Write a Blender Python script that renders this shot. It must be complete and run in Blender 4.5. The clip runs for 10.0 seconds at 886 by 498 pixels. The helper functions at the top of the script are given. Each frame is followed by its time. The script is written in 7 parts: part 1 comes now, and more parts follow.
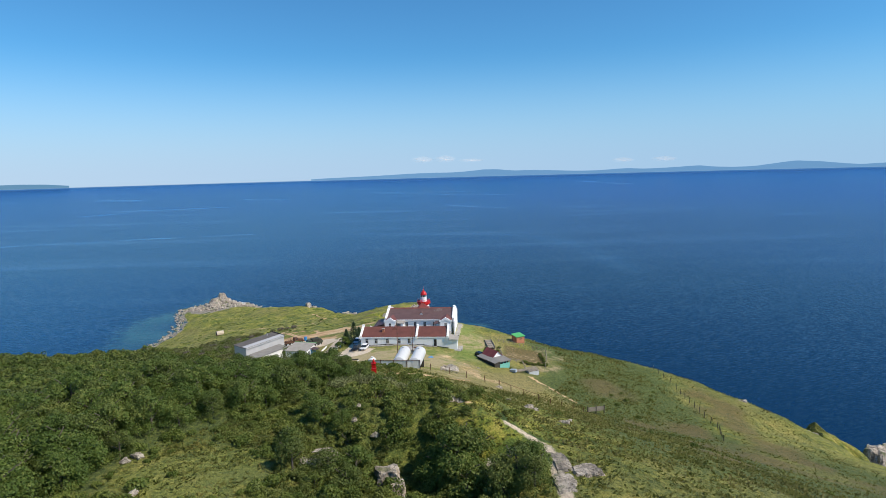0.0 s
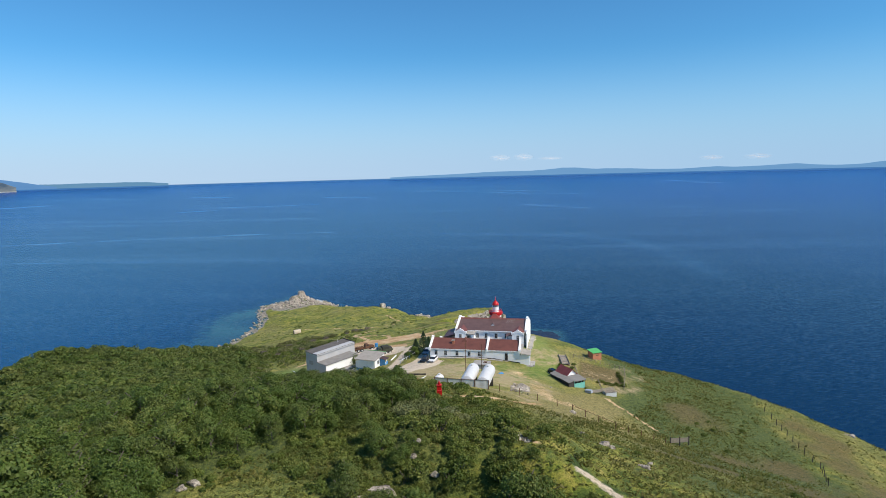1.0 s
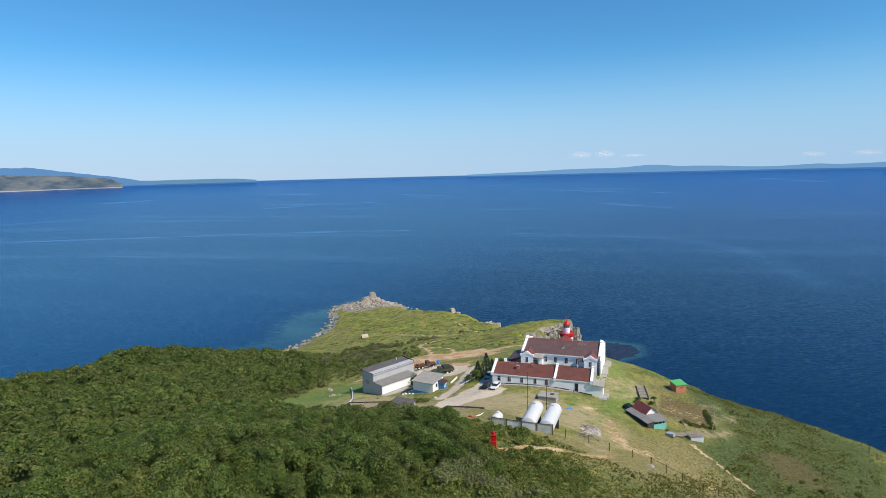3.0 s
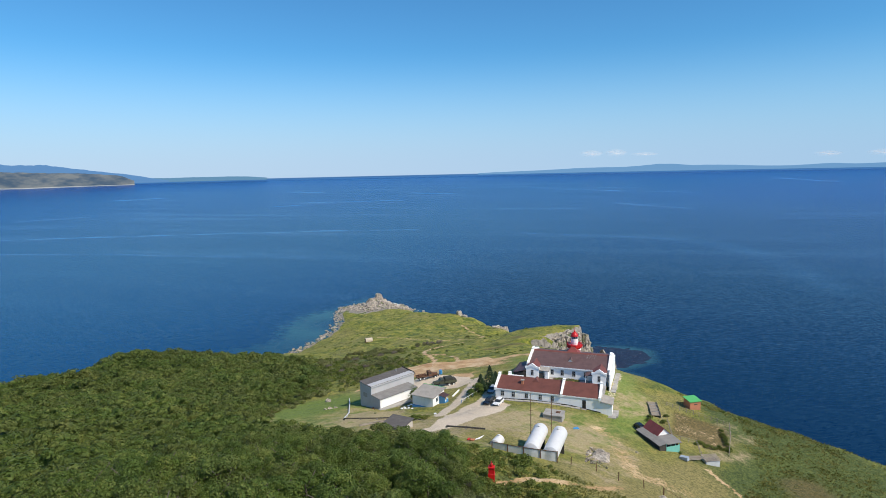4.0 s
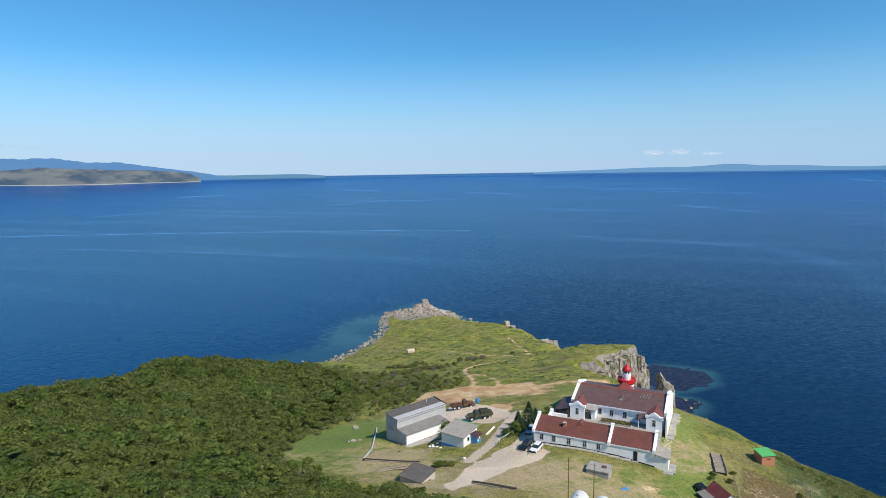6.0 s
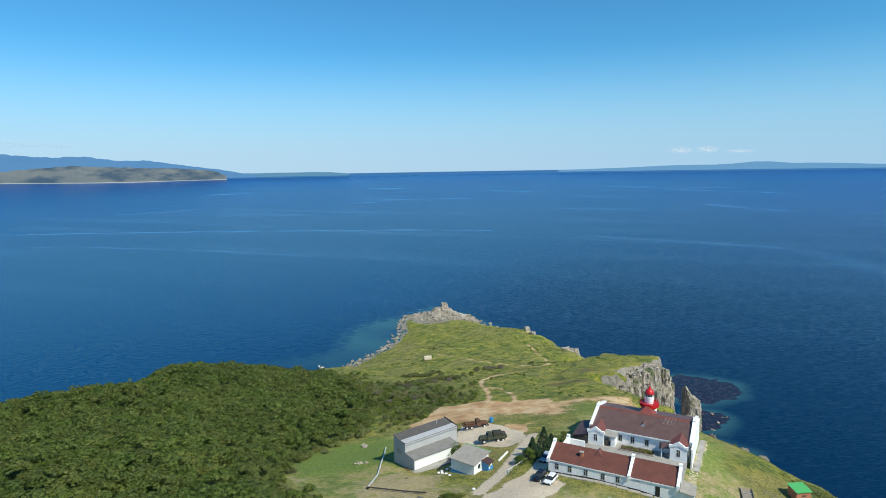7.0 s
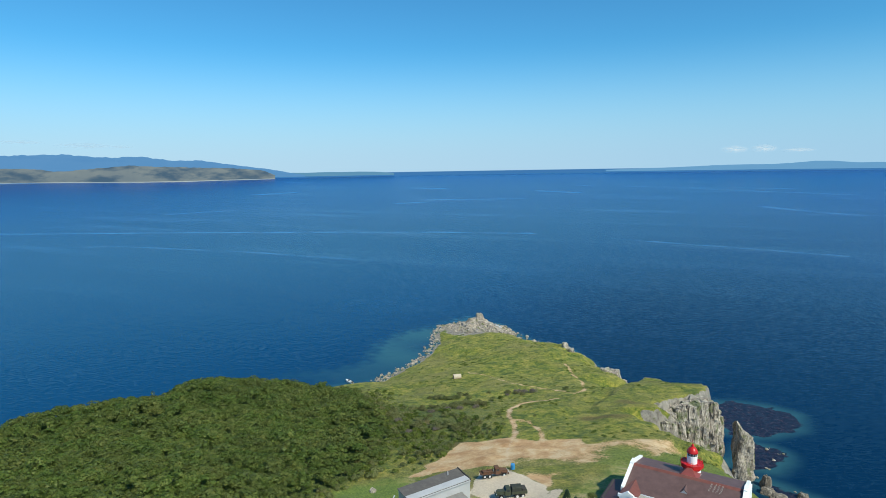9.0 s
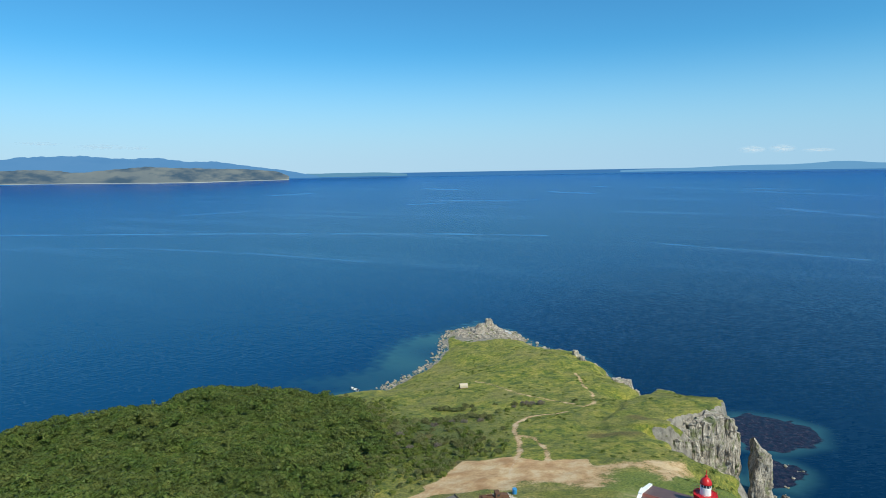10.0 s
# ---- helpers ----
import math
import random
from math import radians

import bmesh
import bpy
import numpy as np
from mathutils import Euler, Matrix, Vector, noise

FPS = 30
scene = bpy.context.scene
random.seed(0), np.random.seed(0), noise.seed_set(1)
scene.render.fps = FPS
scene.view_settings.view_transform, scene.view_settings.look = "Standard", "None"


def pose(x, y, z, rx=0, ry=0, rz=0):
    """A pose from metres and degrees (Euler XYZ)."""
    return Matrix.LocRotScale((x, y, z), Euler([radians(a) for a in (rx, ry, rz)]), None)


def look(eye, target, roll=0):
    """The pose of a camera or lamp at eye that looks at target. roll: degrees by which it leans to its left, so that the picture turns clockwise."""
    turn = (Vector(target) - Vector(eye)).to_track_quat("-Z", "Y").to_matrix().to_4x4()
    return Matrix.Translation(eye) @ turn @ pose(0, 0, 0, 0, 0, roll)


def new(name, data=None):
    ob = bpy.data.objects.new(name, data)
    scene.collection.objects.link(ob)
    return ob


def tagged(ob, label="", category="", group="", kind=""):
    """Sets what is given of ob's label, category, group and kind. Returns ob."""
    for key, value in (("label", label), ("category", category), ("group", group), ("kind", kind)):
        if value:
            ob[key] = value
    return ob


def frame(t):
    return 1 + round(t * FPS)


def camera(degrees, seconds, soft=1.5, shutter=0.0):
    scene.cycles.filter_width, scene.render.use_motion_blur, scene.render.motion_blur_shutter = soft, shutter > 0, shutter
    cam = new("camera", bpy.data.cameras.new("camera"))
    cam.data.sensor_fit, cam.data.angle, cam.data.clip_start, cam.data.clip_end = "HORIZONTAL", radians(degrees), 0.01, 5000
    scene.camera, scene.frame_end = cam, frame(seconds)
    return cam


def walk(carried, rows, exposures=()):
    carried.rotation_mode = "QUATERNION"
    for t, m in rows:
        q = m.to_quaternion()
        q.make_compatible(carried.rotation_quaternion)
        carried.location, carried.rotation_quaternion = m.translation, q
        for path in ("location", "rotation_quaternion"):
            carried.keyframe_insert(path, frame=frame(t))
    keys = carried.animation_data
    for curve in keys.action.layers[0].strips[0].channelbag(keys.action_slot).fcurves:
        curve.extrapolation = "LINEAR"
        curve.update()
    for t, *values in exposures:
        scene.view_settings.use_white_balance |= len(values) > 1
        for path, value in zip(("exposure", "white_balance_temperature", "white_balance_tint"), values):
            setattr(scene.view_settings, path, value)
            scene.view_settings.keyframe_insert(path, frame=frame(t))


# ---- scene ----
cam = camera(73.8, 10.0, soft=0.7)
# seconds, place in metres, heading to the left, pitch and lean to the right in degrees
PATH = [
    (0, 0.51, -0.40, 113.37, 0.55, -7.27, 1.53),
    (0.5, 1.05, 2.65, 114.85, 4.10, -7.24, 1.53),
    (1, 1.52, 6.00, 116.32, 8.00, -7.27, 1.51),
    (1.5, 1.94, 9.61, 117.69, 11.84, -7.29, 1.49),
    (2, 2.33, 13.32, 118.80, 14.90, -7.32, 1.50),
    (2.5, 2.59, 16.93, 119.42, 15.44, -7.35, 1.43),
    (4, 2.81, 29.70, 121.64, 16.47, -7.54, 1.25),
    (4.5, 2.77, 34.33, 122.31, 17.83, -7.53, 1.14),
    (5, 2.78, 38.82, 123.20, 19.35, -7.56, 1.03),
    (5.5, 2.82, 43.25, 124.13, 20.65, -7.53, 0.96),
    (7, 2.50, 56.76, 128.86, 24.12, -7.80, 0.96),
    (7.5, 2.51, 61.50, 130.33, 25.27, -7.79, 0.98),
    (8, 2.23, 66.30, 131.69, 26.41, -7.82, 0.94),
    (8.5, 2.10, 71.25, 133.06, 27.60, -7.82, 0.91),
    (9, 2.00, 76.26, 134.40, 28.50, -7.84, 0.96),
    (9.5, 1.71, 81.16, 135.53, 29.11, -7.84, 0.95),
    (10, 1.44, 85.85, 136.22, 29.84, -7.77, 1.03),
]
walk(cam, [(t, pose(x, y, z, 0, 0, yaw) @ pose(0, 0, 0, 90 + pitch) @ pose(0, 0, 0, 0, 0, -lean)) for t, x, y, z, yaw, pitch, lean in PATH],
     exposures=[(0, 0, 6500, 10), (5.7, 0, 6500, 10), (7, 0, 6330, 1), (10, 0, 6280, -2)])

# ---- sky, sun ----
SUN_HEIGHT, SUN_FROM = 47.0, 110.0        # degrees: over the horizon; clockwise from straight ahead of the first view
world = bpy.data.worlds.new("sky")
scene.world = world
world.use_nodes = True
_n, _l = world.node_tree.nodes, world.node_tree.links
_sky = _n.new("ShaderNodeTexSky")
_sky.sky_type, _sky.sun_disc = "NISHITA", False
_sky.sun_elevation, _sky.sun_rotation = radians(SUN_HEIGHT), radians(SUN_FROM)
_sky.altitude, _sky.air_density, _sky.dust_density, _sky.ozone_density = 0, 1.0, 0.0, 4.0
_tint = _n.new("ShaderNodeMix")                     # the camera's cool white balance
_tint.data_type, _tint.blend_type = "RGBA", "MULTIPLY"
_tint.inputs[0].default_value = 1.0
_l.new(_sky.outputs[0], _tint.inputs[6])
_tint.inputs[7].default_value = (0.455, 0.95, 1.19, 1)
_at, _cut, _band, _haze = (_n.new(k) for k in ("ShaderNodeTexCoord", "ShaderNodeSeparateXYZ", "ShaderNodeValToRGB", "ShaderNodeMix"))
_l.new(_at.outputs["Generated"], _cut.inputs[0])    # sea haze: a pale band low over the horizon
_l.new(_cut.outputs[2], _band.inputs[0])
_band.color_ramp.interpolation = "EASE"
_band.color_ramp.elements[0].position, _band.color_ramp.elements[0].color = 0.0, (0.9, 0.9, 0.9, 1)
_band.color_ramp.elements[1].position, _band.color_ramp.elements[1].color = 0.2, (0, 0, 0, 1)
_haze.data_type = "RGBA"
_l.new(_band.outputs[0], _haze.inputs[0])
_l.new(_tint.outputs[2], _haze.inputs[6])
_side, _warm = _n.new("ShaderNodeMapRange"), _n.new("ShaderNodeMix")    # thicker, whiter haze over the bay
_l.new(_cut.outputs[0], _side.inputs[0])
_side.inputs[1].default_value, _side.inputs[2].default_value = -0.85, 0.6
_warm.data_type = "RGBA"
_l.new(_side.outputs[0], _warm.inputs[0])
_warm.inputs[6].default_value, _warm.inputs[7].default_value = (4.6, 5.75, 7.6, 1), (3.2, 4.9, 7.15, 1)
_l.new(_warm.outputs[2], _haze.inputs[7])
_under, _sea = _n.new("ShaderNodeMapRange"), _n.new("ShaderNodeMix")      # below the horizon lies open sea
_l.new(_cut.outputs[2], _under.inputs[0])
for _k, _v in ((1, -0.0054), (2, -0.0064), (3, 0.0), (4, 1.0)):
    _under.inputs[_k].default_value = _v
_sea.data_type = "RGBA"
_l.new(_under.outputs[0], _sea.inputs[0])
_l.new(_haze.outputs[2], _sea.inputs[6])
_sea.inputs[7].default_value = (0.55, 1.66, 3.9, 1)
_l.new(_sea.outputs[2], _n["Background"].inputs[0])
_n["Background"].inputs[1].default_value = 0.113
sun = new("sun", bpy.data.lights.new("sun", "SUN"))
sun.data.energy, sun.data.angle, sun.data.color = 4.9, radians(0.53), (1.0, 0.91, 0.77)
_a, _e = radians(SUN_FROM), radians(SUN_HEIGHT)
sun.matrix_world = look((0, 0, 300), (-math.sin(_a) * math.cos(_e), -math.cos(_a) * math.cos(_e), 300 - math.sin(_e)))
scene.view_settings.exposure = 0.0

# ---- materials ----
class Nodes:
    """A small writer for node materials."""

    def __init__(self, name, rough=0.8, metal=0.0):
        self.mat = bpy.data.materials.new(name)
        self.mat.use_nodes = True
        self.nodes, self.links = self.mat.node_tree.nodes, self.mat.node_tree.links
        self.bsdf = self.nodes["Principled BSDF"]
        self.bsdf.inputs["Roughness"].default_value, self.bsdf.inputs["Metallic"].default_value = rough, metal
        self.place = None

    def put(self, socket, value):
        if isinstance(value, bpy.types.NodeSocket):
            self.links.new(value, socket)
        elif isinstance(value, tuple) and len(value) == 3 and socket.type == "RGBA":
            socket.default_value = (*value, 1)
        else:
            socket.default_value = value

    def where(self, sx=1, sy=1, sz=1, local=False, turn=0):
        if local:
            tex = self.nodes.new("ShaderNodeTexCoord").outputs["Object"]
        else:
            tex = self.nodes.new("ShaderNodeNewGeometry").outputs["Position"]
        if (sx, sy, sz) == (1, 1, 1):
            return tex
        m = self.nodes.new("ShaderNodeMapping")
        m.inputs["Scale"].default_value = (sx, sy, sz)
        if turn:
            r = self.nodes.new("ShaderNodeMapping")
            r.inputs["Rotation"].default_value = (0, 0, radians(turn))
            self.links.new(tex, r.inputs[0])
            tex = r.outputs[0]
        self.links.new(tex, m.inputs[0])
        return m.outputs[0]

    def noise(self, scale, detail=3, rough=0.55, at=None, kind="fac"):
        n = self.nodes.new("ShaderNodeTexNoise")
        n.inputs["Scale"].default_value, n.inputs["Detail"].default_value, n.inputs["Roughness"].default_value = scale, detail, rough
        self.links.new(at or self.where(), n.inputs["Vector"])
        return n.outputs[0] if kind == "fac" else n.outputs[1]

    def cells(self, scale, at=None, feature="F1"):
        n = self.nodes.new("ShaderNodeTexVoronoi")
        n.feature = feature
        n.inputs["Scale"].default_value = scale
        self.links.new(at or self.where(), n.inputs["Vector"])
        return n.outputs["Distance"]

    def ramp(self, value, *stops):
        n = self.nodes.new("ShaderNodeValToRGB")
        self.links.new(value, n.inputs[0])
        e = n.color_ramp.elements
        while len(e) < len(stops):
            e.new(0.5)
        for el, (p, c) in zip(e, stops):
            el.position = p
            el.color = (*c, 1) if isinstance(c, tuple) else (c, c, c, 1)
        return n.outputs[0]

    def mix(self, fac, a, b, mode="MIX"):
        n = self.nodes.new("ShaderNodeMix")
        n.data_type, n.blend_type = "RGBA", mode
        self.put(n.inputs[0], fac), self.put(n.inputs[6], a), self.put(n.inputs[7], b)
        return n.outputs[2]

    def math(self, op, a, b=0.0):
        n = self.nodes.new("ShaderNodeMath")
        n.operation = op
        self.put(n.inputs[0], a), self.put(n.inputs[1], b)
        return n.outputs[0]

    def vector(self, op, a, b=None, c=None, scale=None):
        n = self.nodes.new("ShaderNodeVectorMath")
        n.operation = op
        for k, value in enumerate((a, b, c)):
            if value is not None:
                self.put(n.inputs[k], value)
        if scale is not None:
            self.put(n.inputs["Scale"], scale)
        return n.outputs["Value"] if op in ("DOT_PRODUCT", "DISTANCE") else n.outputs[0]

    def mask(self, name):
        n = self.nodes.new("ShaderNodeAttribute")
        n.attribute_name = name
        return n.outputs["Fac"]

    def each(self):
        return self.nodes.new("ShaderNodeObjectInfo").outputs["Random"]

    def isle(self):
        return self.nodes.new("ShaderNodeNewGeometry").outputs["Random Per Island"]

    def done(self, colour, bump=None, strength=0.4, depth=0.05, rough=None):
        self.put(self.bsdf.inputs["Base Color"], colour)
        if rough is not None:
            self.put(self.bsdf.inputs["Roughness"], rough)
        if bump is not None:
            b = self.nodes.new("ShaderNodeBump")
            b.inputs["Strength"].default_value, b.inputs["Distance"].default_value = strength, depth
            self.links.new(bump, b.inputs["Height"])
            self.links.new(b.outputs[0], self.bsdf.inputs["Normal"])
        return self.mat


def plain(name, colour, rough=0.7, metal=0.0, wear=0.25, grain=3.0, dirt=(0.12, 0.1, 0.08)):
    """A painted, metal or mineral surface with stains and fine grain."""
    n = Nodes(name, rough, metal)
    stain = n.ramp(n.noise(0.7, 5, 0.65), (0.42, 0.0), (0.75, 1.0))
    fine = n.noise(grain * 3, 3)
    c = n.mix(n.math("MULTIPLY", stain, wear), colour, dirt)
    c = n.mix(n.math("MULTIPLY", fine, 0.18), c, tuple(v * 0.55 for v in colour))
    return n.done(c, fine, 0.25, 0.02)


def make_whitewash(name, tint, worn=1.0):
    n = Nodes(name, 0.75)
    runs = n.ramp(n.noise(1.0, 5, 0.7, n.where(1.6, 1.6, 0.22)), (0.5, 0.0), (0.8, 1.0))
    big = n.ramp(n.noise(0.25, 4), (0.4, 0.0), (0.7, 1.0))
    c = n.mix(n.math("MULTIPLY", runs, min(0.22 * worn, 0.6)), tint, (0.42, 0.4, 0.36))
    c = n.mix(n.math("MULTIPLY", big, 0.12 * worn), c, tuple(v * 0.72 for v in tint))
    return n.done(c, n.noise(9, 4), 0.3, 0.02)


WHITE = make_whitewash("whitewash", (0.88, 0.88, 0.87))
GREYWASH = make_whitewash("grey_render", (0.46, 0.46, 0.47), 3.4)
BLACK = plain("black_paint_and_shade", (0.012, 0.012, 0.014), 0.6)
GLASS = plain("dark_window_glass", (0.035, 0.042, 0.05), 0.08, wear=0.05)
FRAME = plain("window_paint", (0.55, 0.54, 0.52), 0.6)
RED = plain("red_enamel", (0.55, 0.012, 0.012), 0.35, wear=0.08)
BLUE = plain("blue_paint", (0.05, 0.27, 0.6), 0.5, wear=0.15)
TEAL = plain("turquoise_paint", (0.2, 0.56, 0.48), 0.6)
GREENROOF = plain("green_sheet_roof", (0.1, 0.44, 0.13), 0.5, wear=0.1)
BRICK = plain("orange_brick", (0.5, 0.2, 0.11), 0.85, grain=2)
CONCRETE = plain("concrete", (0.38, 0.36, 0.33), 0.9, wear=0.5, grain=1.5)
STEEL = plain("grey_sheet_steel", (0.68, 0.7, 0.72), 0.6, 0.1, wear=0.3)
SILVER = plain("white_tank_paint", (0.68, 0.68, 0.67), 0.4, wear=0.2, dirt=(0.35, 0.27, 0.2))
RUST = plain("rusty_steel", (0.16, 0.075, 0.04), 0.85, 0.2, wear=0.5)
WOOD = plain("weathered_wood", (0.33, 0.28, 0.22), 0.9, wear=0.4, grain=4)
DARKWOOD = plain("tarred_wood", (0.05, 0.045, 0.04), 0.85, wear=0.3)
RUBBER = plain("rubber", (0.015, 0.015, 0.016), 0.8)
OLIVE = plain("olive_green_paint", (0.05, 0.06, 0.035), 0.6, wear=0.3)
CAR_BLACK = plain("dark_car_paint", (0.012, 0.014, 0.02), 0.15, wear=0.03)
CAR_WHITE = plain("white_car_paint", (0.8, 0.8, 0.8), 0.15, wear=0.03)
CAR_BLUE = plain("blue_grey_car_paint", (0.4, 0.45, 0.52), 0.2, wear=0.03)
LAMP_GLASS = plain("lantern_glass", (0.05, 0.07, 0.09), 0.08, wear=0.0)


def make_sheet_roof(name, tint, step):
    n = Nodes(name, 0.55)
    c = n.mix(n.ramp(n.noise(0.6, 5, 0.65), (0.35, 0.0), (0.7, 1.0)), tint, tuple(v * 0.62 for v in tint))
    c = n.mix(n.math("MULTIPLY", n.noise(6, 3), 0.3), c, (0.2, 0.1, 0.07))
    return n.done(c, n.noise(4, 3), 0.3, 0.03)


ROOF_RED = make_sheet_roof("red_brown_roof", (0.165, 0.054, 0.038), 0.5)
ROOF_BROWN = make_sheet_roof("brown_grey_roof", (0.135, 0.082, 0.078), 0.5)
ROOF_CRIMSON = make_sheet_roof("crimson_roof", (0.27, 0.05, 0.045), 0.5)
ROOF_RIDGE = make_sheet_roof("wing_red_roof", (0.2, 0.062, 0.048), 0.5)
ROOF_GREY = plain("tarred_felt_roof", (0.1, 0.09, 0.084), 0.9, wear=0.5, grain=2, dirt=(0.2, 0.18, 0.16))
ROOF_FELT = plain("worn_felt_roof", (0.24, 0.23, 0.215), 0.9, wear=0.5, grain=2, dirt=(0.12, 0.11, 0.1))
ROOF_SLATE = plain("cement_sheet_roof", (0.36, 0.33, 0.29), 0.9, wear=0.5, grain=2, dirt=(0.16, 0.14, 0.12))


def make_ground():
    n = Nodes("meadow_and_earth", 0.95)
    big, mid, fine = n.noise(0.035, 4, 0.6), n.noise(0.16, 6, 0.7), n.noise(1.7, 5, 0.78)
    grit = n.noise(7, 3, 0.75)
    patch = n.math("ADD", n.math("MULTIPLY", mid, 0.5), n.math("MULTIPLY", n.noise(0.5, 6, 0.75), 0.5))
    patch = n.math("ADD", n.math("MULTIPLY", n.math("SUBTRACT", patch, 0.5), 1.45), 0.5)
    grass = n.ramp(patch, (0.36, (0.045, 0.085, 0.01)), (0.45, (0.135, 0.175, 0.018)), (0.54, (0.27, 0.27, 0.034)), (0.66, (0.45, 0.37, 0.085)))
    dry = n.ramp(fine, (0.3, (0.19, 0.175, 0.042)), (0.7, (0.42, 0.33, 0.13)))
    grass = n.mix(n.math("MULTIPLY", n.ramp(big, (0.42, 0.0), (0.66, 1.0)), 0.5), grass, dry)
    grass = n.mix(n.mask("dry"), grass, dry)
    rank = n.ramp(fine, (0.32, (0.036, 0.062, 0.012)), (0.5, (0.085, 0.118, 0.022)), (0.68, (0.175, 0.19, 0.042)))
    grass = n.mix(n.mask("rank"), grass, rank)
    lawn = n.ramp(patch, (0.38, (0.105, 0.165, 0.024)), (0.48, (0.19, 0.22, 0.048)), (0.56, (0.295, 0.268, 0.085)), (0.68, (0.43, 0.335, 0.165)))
    grass = n.mix(n.mask("lawn"), grass, lawn)
    lush = n.ramp(fine, (0.32, (0.085, 0.145, 0.018)), (0.5, (0.15, 0.215, 0.03)), (0.7, (0.26, 0.29, 0.06)))
    grass = n.mix(n.mask("lush"), grass, lush)
    trodden = n.ramp(fine, (0.3, (0.25, 0.19, 0.095)), (0.5, (0.4, 0.31, 0.17)), (0.7, (0.54, 0.43, 0.27)))
    worn = n.math("ADD", n.mask("worn"), n.math("MULTIPLY", n.math("SUBTRACT", n.noise(0.3, 5, 0.7), 0.5), 2.6))
    grass = n.mix(n.math("MULTIPLY", n.ramp(worn, (0.15, 0.0), (0.6, 1.0)), n.math("MINIMUM", n.math("MULTIPLY", n.mask("worn"), 3.0), 0.85)), grass, trodden)
    heath = n.ramp(fine, (0.3, (0.09, 0.064, 0.022)), (0.7, (0.21, 0.15, 0.052)))
    grass = n.mix(n.mask("heath"), grass, heath)
    tufts = n.ramp(n.math("ADD", n.math("MULTIPLY", fine, 0.6), n.math("MULTIPLY", grit, 0.4)), (0.38, 1.0), (0.53, 0.0))
    grass = n.mix(n.math("MULTIPLY", tufts, n.math("MAXIMUM", n.math("SUBTRACT", 0.8, n.math("ADD", n.math("MULTIPLY", n.mask("lawn"), 0.4), n.math("MULTIPLY", n.mask("worn"), 0.9))), 0.15)), grass, (0.028, 0.05, 0.008))
    glint = n.ramp(n.math("ADD", n.math("MULTIPLY", fine, 0.5), n.math("MULTIPLY", grit, 0.5)), (0.56, 0.0), (0.7, 1.0))
    grass = n.mix(n.math("MULTIPLY", glint, 0.55), grass, (0.27, 0.27, 0.06))
    earth = n.ramp(mid, (0.36, (0.42, 0.23, 0.1)), (0.5, (0.57, 0.36, 0.18)), (0.62, (0.66, 0.49, 0.29)))
    earth = n.mix(n.math("MULTIPLY", n.ramp(fine, (0.5, 0.0), (0.7, 1.0)), 0.35), earth, (0.2, 0.15, 0.07))
    edge = n.math("ADD", n.mask("soil"), n.math("MULTIPLY", n.math("SUBTRACT", fine, 0.5), 1.2))
    edge = n.math("ADD", edge, n.math("MULTIPLY", n.math("SUBTRACT", mid, 0.5), 1.3))
    c = n.mix(n.ramp(edge, (0.42, 0.0), (0.6, 1.0)), grass, earth)
    gravel = n.ramp(fine, (0.3, (0.54, 0.43, 0.31)), (0.7, (0.76, 0.64, 0.49)))
    edge = n.math("ADD", n.mask("road"), n.math("MULTIPLY", n.math("SUBTRACT", fine, 0.5), 0.9))
    c = n.mix(n.ramp(edge, (0.40, 0.0), (0.62, 1.0)), c, gravel)
    stone = n.ramp(n.noise(0.5, 6, 0.7, n.where(1, 1, 0.35)), (0.3, (0.1, 0.09, 0.075)), (0.5, (0.27, 0.24, 0.2)), (0.7, (0.42, 0.38, 0.32)))
    edge = n.math("ADD", n.mask("rock"), n.math("MULTIPLY", n.math("SUBTRACT", mid, 0.5), 1.3))
    c = n.mix(n.ramp(edge, (0.45, 0.0), (0.55, 1.0)), c, stone)
    lump = n.math("ADD", n.math("MULTIPLY", fine, 1.0), n.math("MULTIPLY", grit, 0.35))
    mown = n.math("MINIMUM", n.math("ADD", n.math("MULTIPLY", n.mask("lawn"), 0.6), n.math("ADD", n.mask("worn"), n.math("MULTIPLY", n.mask("soil"), 0.6))), 0.75)
    lump = n.math("MULTIPLY", lump, n.math("SUBTRACT", 1.0, mown))
    return n.done(c, lump, 1.0, 0.42)


GROUND = make_ground()


def make_stone(name, k, green=0.0):
    n = Nodes(name, 0.9)
    v = n.noise(0.45, 6, 0.7, n.where(1, 1, 0.3))
    c = n.ramp(v, (0.3, (0.12 * k, 0.102 * k, 0.085 * k)), (0.45, (0.34 * k, 0.288 * k, 0.228 * k)), (0.6, (0.54 * k, 0.47 * k, 0.385 * k)), (0.75, (0.68 * k, 0.61 * k, 0.51 * k)))
    crack = n.ramp(n.noise(1.1, 5, 0.6, n.where(1, 1, 0.25)), (0.46, 1.0), (0.5, 0.0), (0.54, 1.0))
    c = n.mix(n.math("MULTIPLY", n.math("SUBTRACT", 1.0, crack), 0.75), c, (0.05, 0.048, 0.045))
    turf = n.mix(n.noise(1.5, 4), (0.05, 0.085, 0.015), (0.16, 0.18, 0.045))
    c = n.mix(n.math("MULTIPLY", n.ramp(n.noise(0.2, 4), (0.55 - 0.16 * green, 0.0), (0.66 - 0.16 * green, 1.0)), 0.75), c, turf)
    return n.done(c, n.noise(1.2, 7, 0.7, n.where(1, 1, 0.4)), 0.9, 0.6)


STONE = make_stone("weathered_granite", 1.0)
CLIFF = make_stone("dark_cliff_rock", 1.0, 0.25)


